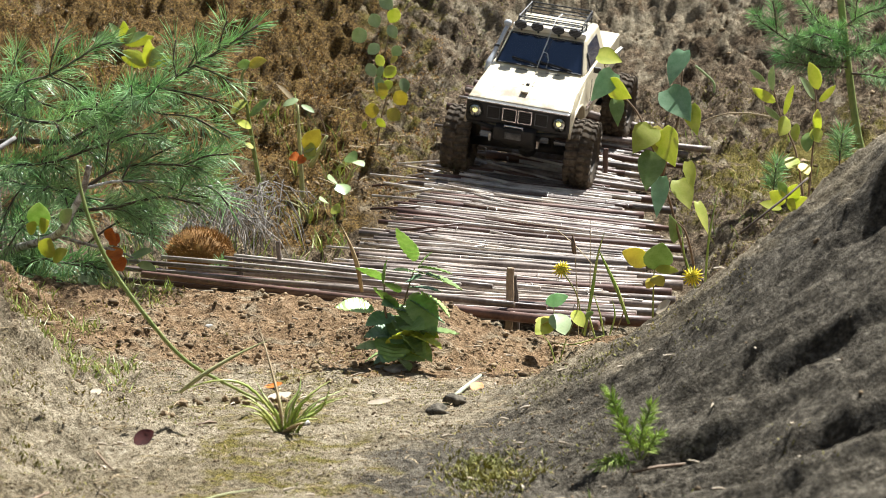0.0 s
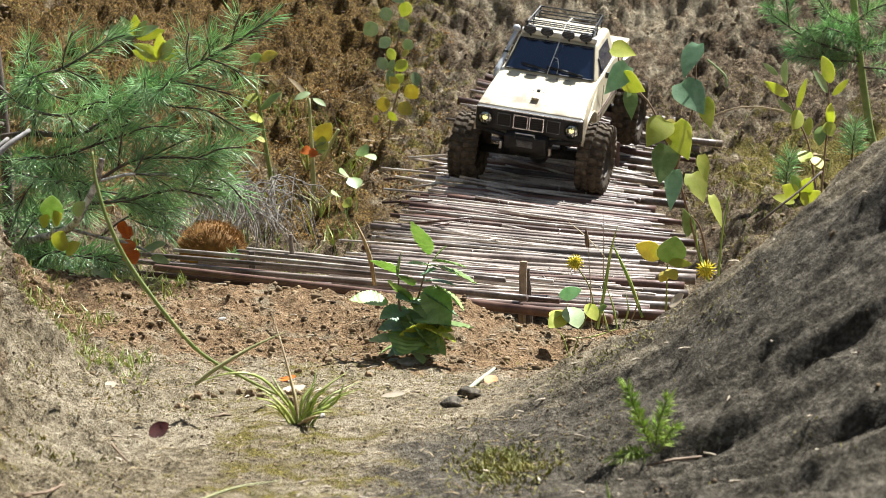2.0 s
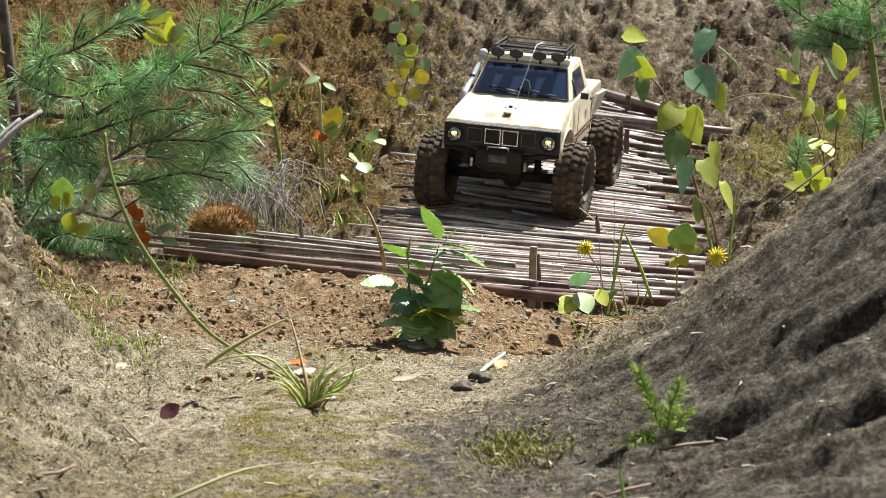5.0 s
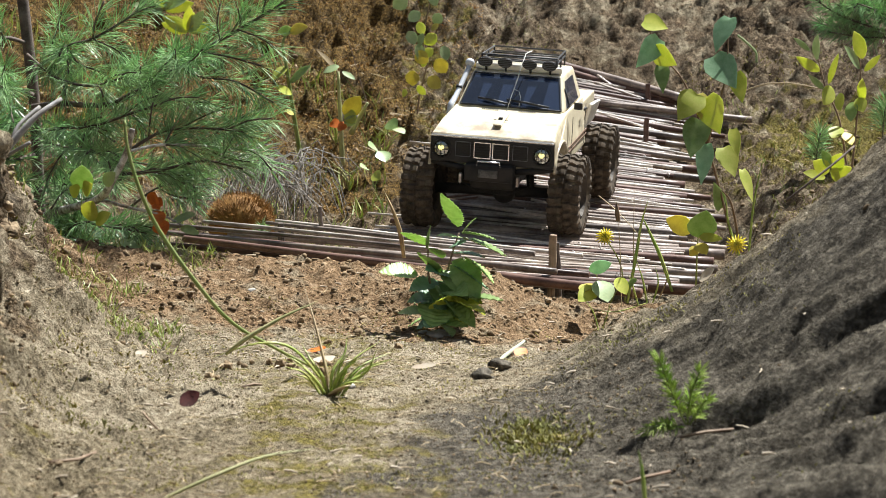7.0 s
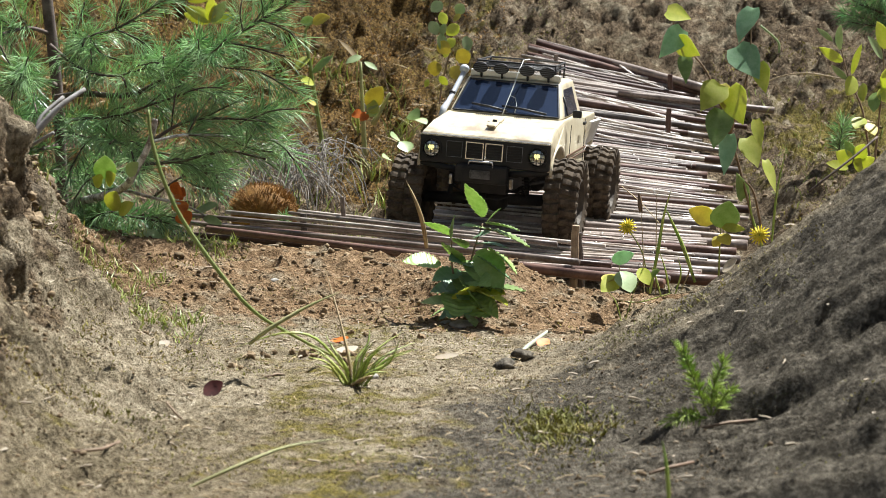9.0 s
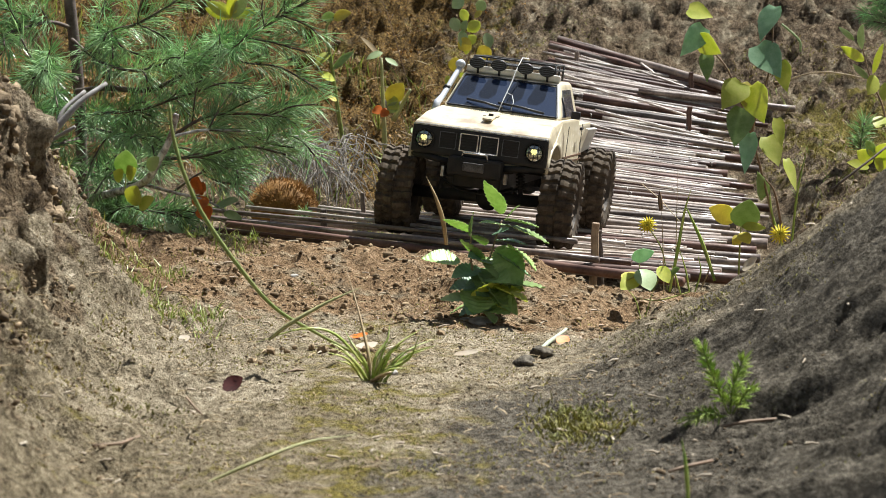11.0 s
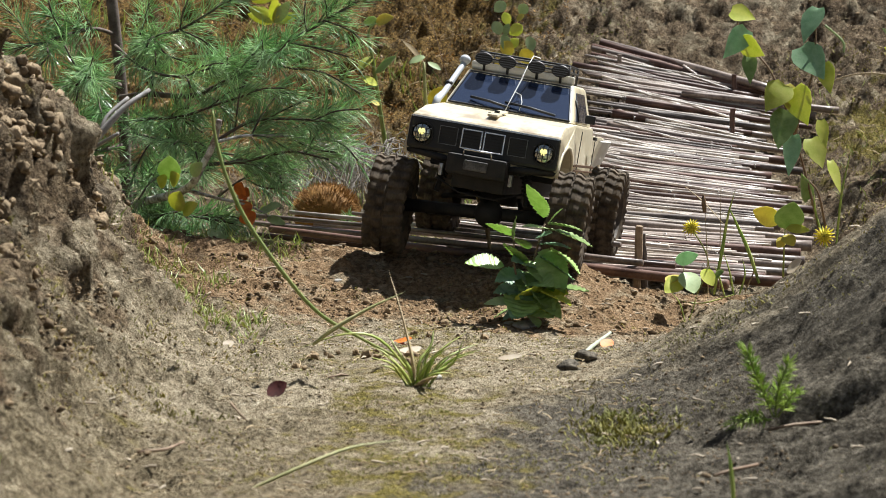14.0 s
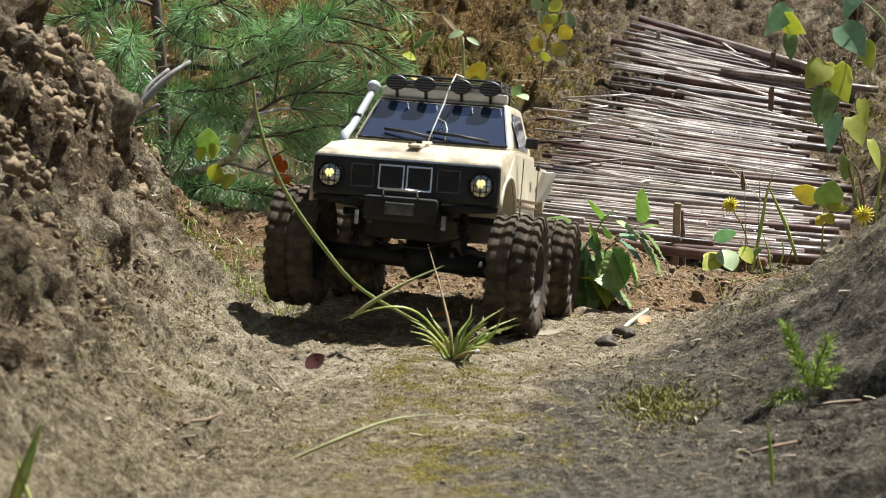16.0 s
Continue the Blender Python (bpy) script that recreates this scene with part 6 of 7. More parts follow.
leafy("lingonberry_sprig", "low sprig of round grey-green leaves", "weed", [[(-0.3510, 2.9107, 0.0545), (-0.3410, 2.9179, 0.1004), (-0.3211, 2.9205, 0.1168)], [(-0.3907, 2.8736, 0.1400), (-0.3888, 2.8787, 0.1722)]],
      [((-0.3510, 2.9174, 0.0971), (-0.3289, 2.8956, 0.0871), 0.6, P), ((-0.2913, 2.9205, 0.1168), (-0.2629, 2.9021, 0.1281), 0.6, P), ((-0.2813, 2.9195, 0.1102), (-0.2610, 2.8990, 0.1085), 0.4, P), ((-0.3901, 2.8768, 0.1606), (-0.3874, 2.8611, 0.1887), 0.85, G), ((-0.3888, 2.8764, 0.1580), (-0.3783, 2.8578, 0.1683), 0.8, L), ((-0.3940, 2.8761, 0.1561), (-0.3990, 2.8572, 0.1644), 0.8, L),
       ((-0.3835, 2.8713, 0.1258), (-0.3751, 2.8548, 0.1491), 0.8, L), ((-0.3744, 2.8707, 0.1219), (-0.3589, 2.8527, 0.1363), 0.6, L), ((-0.4518, 2.6707, 0.1372), (-0.4153, 2.6528, 0.1521), 0.35, L), ((-0.3646, 2.8777, 0.1657), (-0.3524, 2.8598, 0.1811), 0.6, P)], rng, 0.0007, STEM_GREEN, "oval")
leafy("low_weed", "low weed with yellow and whitish leaves at the log end", "weed", [[(0.2107, 2.7873, 0.0426), (0.2004, 2.7804, 0.0632), (0.1973, 2.7829, 0.0788)], [(0.2139, 2.7873, 0.0426), (0.2266, 2.7913, 0.0678)]],
      [((0.1966, 2.7704, 0.0636), (0.1770, 2.7487, 0.0545), 0.7, L), ((0.1985, 2.7715, 0.0711), (0.2096, 2.7487, 0.0545), 0.9, P), ((0.1890, 2.7832, 0.0807), (0.2116, 2.7646, 0.0914), 0.5, T), ((0.2207, 2.7819, 0.0726), (0.2292, 2.7597, 0.0603), 0.6, L), ((0.1909, 2.7809, 0.0663), (0.1814, 2.7597, 0.0603), 0.8, Y), ((0.2321, 2.7804, 0.0632), (0.2399, 2.7619, 0.0740), 0.5, G)], rng, 0.0006, STEM_GREEN, "oval")
tuft("grass_tuft", "thin dry grass stems beside the stick bridge", None, [
    ([(0.2410, 2.8065, 0.0360), (0.2417, 2.8150, 0.0898), (0.2438, 2.8390, 0.1772)], 0.0013, STRAW), ([(0.2338, 2.7971, 0.0409), (0.2434, 2.8051, 0.0914), (0.2498, 2.8111, 0.1292), (0.2581, 2.8156, 0.1576)], 0.004, GRASS),
    ([(0.2829, 2.7794, 0.0569), (0.2702, 2.7854, 0.0945), (0.2575, 2.7898, 0.1227), (0.2486, 2.7928, 0.1415)], 0.0045, GRASS), ([(0.2274, 2.7966, 0.0377), (0.2269, 2.8150, 0.0898), (0.2244, 2.8230, 0.1404)], 0.0012, STRAW), ([(0.2244, 2.8215, 0.1309), (0.2231, 2.8235, 0.1436), (0.2224, 2.8250, 0.1531)], 0.006, STEM_BROWN),
    ([(0.2562, 2.7971, 0.0409), (0.2517, 2.8011, 0.0661), (0.2434, 2.8051, 0.0914)], 0.0022, GRASS), ([(0.2625, 2.7971, 0.0409), (0.2689, 2.8006, 0.0630), (0.2657, 2.8036, 0.0819)], 0.0022, GRASS), ([(0.2457, 2.7868, 0.0395), (0.2393, 2.7903, 0.0615), (0.2342, 2.7923, 0.0741)], 0.0022, GRASS),
    ([(0.2689, 2.7976, 0.0440), (0.2785, 2.8011, 0.0661), (0.2798, 2.8041, 0.0850)], 0.0018, STRAW), ([(0.2061, 2.8756, 0.1529), (0.2274, 2.8528, 0.1363), (0.2547, 2.8279, 0.1073)], 0.0012, STRAW), ([(0.3615, 2.8051, 0.0914), (0.3488, 2.8111, 0.1292), (0.3456, 2.8161, 0.1608)], 0.003, GRASS), ([(0.3711, 2.8051, 0.0914), (0.3775, 2.8151, 0.1545), (0.3917, 2.8341, 0.2101)], 0.0028, GRASS),
    ([(-0.0196, 2.9632, 0.0664), (-0.0241, 2.9481, 0.0993), (-0.0327, 2.9424, 0.1271), (-0.0441, 2.9463, 0.1515)], 0.006, STRAW), ([(0.2525, 2.7577, 0.0478), (0.2179, 2.7563, 0.0385), (0.1889, 2.7469, 0.0434)], 0.0015, GRASS), ([(0.1933, 2.6742, 0.0315), (0.1872, 2.6775, 0.0527), (0.1780, 2.6794, 0.0648)], 0.0015, GRASS), ([(0.1964, 2.6742, 0.0315), (0.2025, 2.6770, 0.0497), (0.2056, 2.6790, 0.0618)], 0.0015, GRASS)], GRASS)
tuft("lone_grass", "blurred long grass blade in front of the path", None, [([(-0.1795, 1.6729, 0.1020), (-0.1408, 1.6756, 0.1192), (-0.1066, 1.6875, 0.1302), (-0.0720, 1.6981, 0.1333)], 0.0026, STALK)], GRASS)
tuft("lone_grass", "short grass blade on the mound", None, [([(0.1461, 1.5739, 0.1164), (0.1443, 1.5779, 0.1416), (0.1414, 1.5807, 0.1596)], 0.003, GRASS)], GRASS)
tuft("lone_grass", "pale green grass blades at the foot of the bank", None, [([(-0.2978, 1.3474, 0.1580), (-0.2901, 1.3514, 0.1798), (-0.2810, 1.3562, 0.2062)], 0.008, GRASS), ([(-0.2852, 1.3479, 0.1581), (-0.2916, 1.3503, 0.1736), (-0.2966, 1.3527, 0.1891)], 0.003, GRASS)], GRASS)

# feathery sprig on the mound
sp = thing("feathery_sprig", pose(0, 0, 0), "small feathery light green sprig on the mound", "plant")
for pts in ([(0.2013, 1.8570, 0.1137), (0.1917, 1.8502, 0.1348), (0.1793, 1.8451, 0.1670)], [(0.2026, 1.8570, 0.1137), (0.2032, 1.8502, 0.1348), (0.2097, 1.8437, 0.1578)], [(0.1991, 1.8566, 0.1116), (0.1823, 1.8374, 0.1181), (0.1687, 1.8270, 0.1162)], [(0.2043, 1.8570, 0.1137), (0.2109, 1.8492, 0.1285), (0.2148, 1.8404, 0.1369)]):
    line = smooth_line(pts)
    tube("stem", line, 0.0008, STEM_GREEN, sp, 5)
    v, f = gather(needles(line, rng, 0.012, 0.0011, 0.12, 50))
    mesh_from("frond", v, f, FROND, sp, smooth=False)

# fallen leaves, stones, sticks
for nm, lb, a, b_, w, m in (("fallen_leaf", "curled dark red fallen leaf on the sand", (-0.1976, 2.0274, 0.0923), (-0.1815, 2.0338, 0.1002), 0.8, LEAF_RED), ("fallen_leaf", "small orange fallen leaf", (0.0960, 2.4735, 0.0448), (0.1055, 2.4900, 0.0466), 0.7, LEAF_ORANGE),
                            ("fallen_leaf", "bleached pale fallen leaf", (-0.1047, 2.3548, 0.0609), (-0.0827, 2.3750, 0.0602), 0.4, DRY_LEAF), ("fallen_leaf", "bleached pale fallen leaf", (-0.0084, 2.2807, 0.0721), (0.0162, 2.2837, 0.0720), 0.3, DRY_LEAF),
                            ("fallen_leaf", "crumpled whitish leaf by the mound", (0.3111, 2.7617, 0.0727), (0.3288, 2.7536, 0.0855), 0.8, DRY_LEAF), ("fallen_leaf", "red fallen leaf behind the grass", (-0.1130, 2.4795, 0.0491), (-0.0922, 2.4547, 0.0523), 0.4, LEAF_ORANGE), ("fallen_leaf", "small brown fallen leaf", (-0.2573, 2.2284, 0.0937), (-0.2482, 2.2386, 0.0942), 0.6, DRY_LEAF)):
    tagged(leaf(None, a, b_, (Vector(b_) - Vector(a)).length * w, m, 0.2, "oval", rng, -0.15, True), lb, "leaf").name = nm


def stone(at, r, mat, label, squash=0.65, lumpy=0.25):
    b = bmesh.new()
    bmesh.ops.create_icosphere(b, subdivisions=3, radius=r)
    for v in b.verts:
        v.co *= 1 + lumpy * (noise.noise(v.co * (1.2 / r) + Vector(at) * 31) + 0.6 * noise.noise(v.co * (3.4 / r) + Vector(at) * 17))
        v.co.z *= squash
    ob = part("stone", b, mat, smooth=True)
    ob.location = at
    return tagged(ob, label, "stone")


stone((0.0203, 2.6146, 0.0391), 0.013, STONE, "smooth grey stone at the plant's foot", 0.45)
stone((0.0036, 2.6228, 0.0394), 0.007, STONE, "small pale stone in the soil", 0.5)
stone((0.0725, 2.2414, 0.0816), 0.0085, DARK_STONE, "dark rough clod at the mound's edge", 0.75, 0.8)
stone((0.0540, 2.1763, 0.0850), 0.009, DARK_STONE, "dark rough clod at the mound's edge", 0.7, 0.8)
stone((-0.1838, 2.7204, 0.0677), 0.006, STONE, "small pale stone in the soil")
stone((-0.0610, 2.1426, 0.0826), 0.005, STONE, "small pale stone in the soil")
stone((-0.1190, 4.1854, 0.1122), 0.016, STONE, "grey stone on the slope")
stone((0.3462, 4.9580, 0.1961), 0.02, STONE, "grey flat stone on the far slope", 0.5)
stone((0.3351, 4.9586, 0.1994), 0.022, DARK_STONE, "dark earth-caked stone on the far slope", 0.7)
GREY_GREEN = material("grey_green_twig", (0.24, 0.28, 0.19), 0.7, vary=(0.38, 0.41, 0.31), scale=90, fine=500, bump=0.0004)
tw = tube("green_stick", [(0.0636, 2.2382, 0.0787), (0.0849, 2.4542, 0.0489), (0.1076, 2.5546, 0.0439)], [0.0018, 0.0024, 0.0014], GREY_GREEN, None, 7)
tagged(tw, "short grey-green stick lying on the sand", "stick")
for pts, r in (([(-0.2648, 1.7551, 0.1099), (-0.2479, 1.7798, 0.1060), (-0.2393, 1.8148, 0.1031)], 0.0012), ([(0.1876, 1.8260, 0.1099), (0.2162, 1.8561, 0.1082), (0.2440, 1.8565, 0.1107)], 0.0012), ([(0.1441, 1.7040, 0.1069), (0.1577, 1.7241, 0.1059), (0.1778, 1.7345, 0.1075)], 0.0012), ([(-0.2200, 1.9563, 0.1017), (-0.2111, 1.9355, 0.0981), (-0.2034, 1.9247, 0.0938)], 0.0009), ([(-0.1525, 2.1162, 0.0882), (-0.1442, 2.1362, 0.0869), (-0.1368, 2.1361, 0.0860)], 0.0012)):
    tagged(tube("twig", pts, r, STEM_BROWN, None, 6), "thin reddish dry twig on the ground", "twig")
tagged(tube("dry_root", smooth_line([(0.5046, 4.0818, 0.1522), (0.5488, 4.0842, 0.1723), (0.5950, 4.0843, 0.1778), (0.6503, 4.0821, 0.1688)]), 0.0012, STRAW, None, 6), "pale dry root on the far slope", "root")
tagged(tube("root", smooth_line([(0.3781, 2.5718, 0.1875), (0.4015, 2.5743, 0.2060), (0.4311, 2.5967, 0.2239), (0.4569, 2.6288, 0.2381)]), 0.0013, PINE_BARK, None, 6), "dark root arching over the mound", "root")
tagged(tube("silvery_twig", smooth_line([(0.5041, 3.9972, 0.2612), (0.5194, 3.9950, 0.2487), (0.5329, 3.9927, 0.2345), (0.5338, 3.9903, 0.2185)]), 0.002, LEAF_PALE, None, 6), "pale curled dry leaf stalk", "twig")
for k in range(16):        # broken reeds at the left edge of the bridge
    x, y = rng.uniform(-0.02, 0.08), rng.uniform(3.5, 4.2)
    ln, a = rng.uniform(0.05, 0.13), rng.uniform(-0.5, 0.6)
    p = Vector((x - 0.02, y, float(lie(x, y)) + 0.022 + 0.02 * rng.random()))
    tagged(tube("broken_reed", [p, p + Vector((ln * math.cos(a), -0.3 * ln, ln * 0.4 * math.sin(a)))], [0.0022, 0.0015], STICK_PALE if k % 3 else STICK_RED, None, 6), "broken pale reed beside the stick bridge", "reed", "broken reeds")


def lump(at, r, seed):
    b = bmesh.new()
    bmesh.ops.create_icosphere(b, subdivisions=2, radius=r)
    for v in b.verts:
        v.co *= 1 + 0.5 * noise.noise(v.co * (1.4 / r) + Vector((seed, seed * 2, 0)))
    ob = part("soil_lump", b, CLOD, smooth=False)
    ob.location = at
    return tagged(ob, "crumbly lump of soil thrown up by the wheels", "soil lump", "thrown soil lumps")


LUMPS = []
_r = random.Random(77)
for k in range(12):
    _x, _y = _r.uniform(-0.21, -0.02), _r.uniform(2.5, 2.66)
    LUMPS.append((lump((_x, _y, height(_x, _y) + 0.002), _r.uniform(0.0022, 0.0048), k), Vector((_x, _y, height(_x, _y) + 0.002)), _r.uniform(14.4, 15.4), _r.uniform(0.03, 0.09), Vector((_r.uniform(-0.04, 0.05), _r.uniform(-0.16, -0.06), 0))))

for k in range(18):
    _x, _y = _r.uniform(-0.19, -0.07), _r.uniform(2.2, 2.34)
    LUMPS.append((lump((_x, _y, height(_x, _y) + 0.002), _r.uniform(0.002, 0.005), 20 + k), Vector((_x, _y, height(_x, _y) + 0.002)), _r.uniform(15.1, 15.75), _r.uniform(0.05, 0.13), Vector((_r.uniform(-0.03, 0.03), _r.uniform(-0.06, 0.0), 0))))
for k in range(9):
    _x, _y = _r.uniform(-0.30, -0.06), _r.uniform(3.75, 4.25)
    _f = Vector((_x, _y, height(_x, _y) - 0.003))
    tuft("slope_grass", "tuft of yellowing grass on the slope", None, [
        ([_f, _f + Vector((_r.uniform(-0.015, 0.015), -0.01, 0.03)), _f + Vector((_r.uniform(-0.05, 0.05), -0.02, _r.uniform(0.04, 0.08)))], _r.uniform(0.002, 0.004), _r.choice([GRASS, STALK, STRAW])) for _ in range(7)], GRASS, "slope grass tufts")


# ---- what nobody could count: clods, litter, moss and dead grass ----
def scatter(n, x0, x1, y0, y1, rng, keep=None):
    out = []
    while len(out) < n:
        x, y = rng.uniform(x0, x1), rng.uniform(y0, y1)
        if keep is None or rng.random() < keep(x, y):
            out.append((x, y))
    return out


def on_deck(x, y):
    lx = float(np.interp(y, [2.95, 3.25, 3.7, 4.45], [-0.22, -0.1, 0.0, 0.12]))
    return 2.93 < y < 4.6 and lx < x < 0.47


def clods():
    r = np.random.RandomState(5)
    py = random.Random(5)
    g = (1 + 5 ** 0.5) / 2
    ico = np.array([(-1, g, 0), (1, g, 0), (-1, -g, 0), (1, -g, 0), (0, -1, g), (0, 1, g), (0, -1, -g), (0, 1, -g), (g, 0, -1), (g, 0, 1), (-g, 0, -1), (-g, 0, 1)]) / 1.9
    tri = np.array([(0, 11, 5), (0, 5, 1), (0, 1, 7), (0, 7, 10), (0, 10, 11), (1, 5, 9), (5, 11, 4), (11, 10, 2), (10, 7, 6), (7, 1, 8), (3, 9, 4), (3, 4, 2), (3, 2, 6), (3, 6, 8), (3, 8, 9), (4, 9, 5), (2, 4, 11), (6, 2, 10), (8, 6, 7), (9, 8, 1)])

    def keep(x, y):
        if on_deck(x, y):
            return 0
        if y < 2.6 and -0.24 < x < 0.08:
            return 0.22
        if y < 2.7 and x >= 0.08:
            return 0.35
        return 1.0

    spots = scatter(1500, -0.7, -0.24, 1.7, 2.95, py) + scatter(2000, -0.75, 0.7, 1.55, 3.2, py, keep) + scatter(5200, -1.0, 1.1, 3.0, 5.3, py, keep) + scatter(2600, -0.3, 0.32, 2.6, 2.98, py) + scatter(9000, -0.36, 0.20, 1.6, 2.75, py)
    x, y = np.array([s[0] for s in spots]), np.array([s[1] for s in spots])
    z = lie(x, y) + rough(x, y)
    size = 0.0010 + 0.0040 * r.rand(len(x)) ** 4 + 0.0012 * (r.rand(len(x)) > 0.985)
    size[-9000:] = 0.0007 + 0.0016 * r.rand(9000) ** 2
    size *= np.where(y > 3.2, 1.15, np.where(x < -0.32, 1.0, np.where(y < 2.55, 0.62, 0.85)))
    v = ico[None] * (1 + 1.25 * (r.rand(len(x), 12, 1) - 0.5)) * size[:, None, None]
    v = v * (0.8 + 0.4 * r.rand(len(x), 1, 3)) * np.array([1, 1, 0.75])
    v = v + np.stack([x, y, z + size * 0.05], 1)[:, None]
    f = tri[None] + 12 * np.arange(len(x))[:, None, None]
    ob = mesh_from("soil_clods", v.reshape(-1, 3), f.reshape(-1, 3).tolist(), CLOD)
    tagged(ob, "crumbly clods and crumbs of brown soil", "soil", kind="stuff")


def ground_z(spots):
    x, y = np.array([s[0] for s in spots]), np.array([s[1] for s in spots])
    return lie(x, y) + rough(x, y)


def litter(name, label, spots, mat, length, width, flat, rng, category="litter"):
    """Short bits of straw or stem lying about."""
    data = []
    for (x, y), z in zip(spots, ground_z(spots)):
        a, L = rng.uniform(0, 6.28), length * rng.uniform(0.4, 1.3)
        d = Vector((math.cos(a), math.sin(a), rng.uniform(-flat, flat)))
        p = Vector((x, y, z + 0.0025))
        bend = Vector((rng.uniform(-0.2, 0.2), rng.uniform(-0.2, 0.2), 0.1)) * L
        data.append(tube_data([p - d * L / 2, p + bend * 0.5, p + d * L / 2], [width, width * 0.8, width * 0.4], 3, False))
    v, f = gather(data)
    tagged(mesh_from(name, v, f, mat), label, category, kind="stuff")


def carpet(name, label, spots, mat, h, w, rng, lean=0.6, category="moss"):
    """Upright little blades."""
    data = []
    for (x, y), z in zip(spots, ground_z(spots)):
        L = h * rng.uniform(0.5, 1.3)
        p = Vector((x, y, z - 0.002))
        d = Vector((rng.uniform(-lean, lean), rng.uniform(-lean, lean), 1)).normalized()
        s = Vector((math.cos(a := rng.uniform(0, 3.14)), math.sin(a), 0)) * w
        q = p + d * L * 0.5
        tip = p + d * L + Vector((rng.uniform(-0.3, 0.3), rng.uniform(-0.3, 0.3), -0.15)) * L * lean
        n = d.cross(s).normalized() * w * 0.6
        data.append(([p, q - s, q + s, q + n, tip], [(0, 1, 3), (0, 3, 2), (0, 2, 1), (1, 4, 3), (3, 4, 2), (2, 4, 1)]))
    v, f = gather(data)
    tagged(mesh_from(name, v, f, mat, smooth=False), label, category, kind="stuff")


def patchy(scale, cut, seed):
    off = Vector((seed * 3.1, seed * 1.7, seed))
    return lambda x, y: 1.0 if not on_deck(x, y) and noise.noise(Vector((x, y, 0)) * scale + off) > cut else 0.04 * (not on_deck(x, y))


rng = random.Random(31)
clods()
litter("straw_litter", "bits of dry straw and stems strewn on the sand", scatter(800, -0.4, 0.12, 1.6, 2.75, rng), STRAW, 0.013, 0.0005, 0.12, rng)
litter("straw_litter", "dry straw and stems on the slopes", scatter(950, -0.9, 0.1, 3.2, 4.7, rng, lambda x, y: 0 if on_deck(x, y) else 1), STRAW, 0.04, 0.0008, 0.4, rng)
litter("straw_litter", "dry straw on the right-hand slope", scatter(450, 0.45, 1.0, 2.9, 4.8, rng), STRAW, 0.035, 0.0007, 0.3, rng)
litter("pale_chips", "pale chips of bark and dry leaf on the sand", scatter(260, -0.5, 0.4, 1.65, 2.9, rng), DRY_LEAF, 0.010, 0.0012, 0.1, rng)
carpet("moss_carpet", "thin yellow-green moss on the sand", scatter(9000, -0.38, 0.32, 1.65, 2.7, rng, patchy(9, 0.12, 1)), MOSS, 0.005, 0.0007, rng, 1.0)
carpet("moss_carpet", "yellow-green moss on the left-hand bank", scatter(4500, -0.75, -0.22, 1.9, 3.1, rng, patchy(10, 0.1, 2)), MOSS, 0.008, 0.0009, rng, 0.8)
carpet("moss_carpet", "yellow-green moss beside the bridge", scatter(5500, 0.46, 1.0, 3.5, 4.6, rng, patchy(6, -0.05, 3)), MOSS, 0.010, 0.0012, rng, 0.8)
carpet("moss_carpet", "rusty brown moss on the far bank", scatter(16000, -1.0, 0.12, 3.75, 5.0, rng, patchy(5, -0.02, 4)), RUST_MOSS, 0.009, 0.0016, rng, 1.1)
carpet("moss_carpet", "olive moss on the far bank", scatter(9000, -1.0, 0.25, 3.9, 5.1, rng, patchy(5, 0.0, 5)), MOSS, 0.008, 0.0016, rng, 1.1)
carpet("weedy_grass", "sparse green and yellow grass on the slope", scatter(900, -0.75, -0.05, 3.3, 4.5, rng, patchy(6, 0.0, 6)), GRASS, 0.05, 0.0012, rng, 0.6, "grass")
carpet("weedy_grass", "short green grass along the left-hand bank", scatter(700, -0.42, -0.24, 2.35, 3.05, rng, patchy(9, 0.0, 7)), GRASS, 0.022, 0.0009, rng, 0.8, "grass")
carpet("weedy_grass", "grass under the pine", scatter(900, -0.7, -0.3, 2.9, 3.4, rng), GRASS, 0.04, 0.001, rng, 0.9, "grass")
carpet("weedy_grass", "sparse grass on the right-hand slope", scatter(350, 0.5, 1.0, 3.0, 4.4, rng, patchy(6, 0.0, 8)), GRASS, 0.03, 0.001, rng, 0.7, "grass")


def dead_grass():
    """A drooping mat of grey dead grass."""
    data = []
    c = Vector((-0.2227, 3.7224, 0.0658))
    for k in range(320):
        a = Vector((c.x + rng.gauss(0, 0.05), c.y + rng.gauss(0, 0.06), c.z + rng.uniform(-0.02, 0.05)))
        d = Vector((rng.uniform(-0.7, 0.7), rng.uniform(-0.9, 0.1), rng.uniform(-0.9, 0.1))).normalized()
        L = rng.uniform(0.03, 0.075)
        data.append(tube_data([a, a + d * L * 0.5 + Vector((0, 0, 0.006)), a + d * L - Vector((0, 0, 0.012))], [0.0009, 0.0008, 0.0004], 3, False))
    v, f = gather(data)
    tagged(mesh_from("dead_grass", v, f, GREY_STRAW), "drooping mat of grey dead grass", "grass", kind="stuff")


HUMMOCK = material("rust_orange_moss", (0.38, 0.20, 0.045), 0.8, vary=(0.20, 0.10, 0.025), scale=30, fine=200, random_tint=0.35, island=True, translucent=0.3)


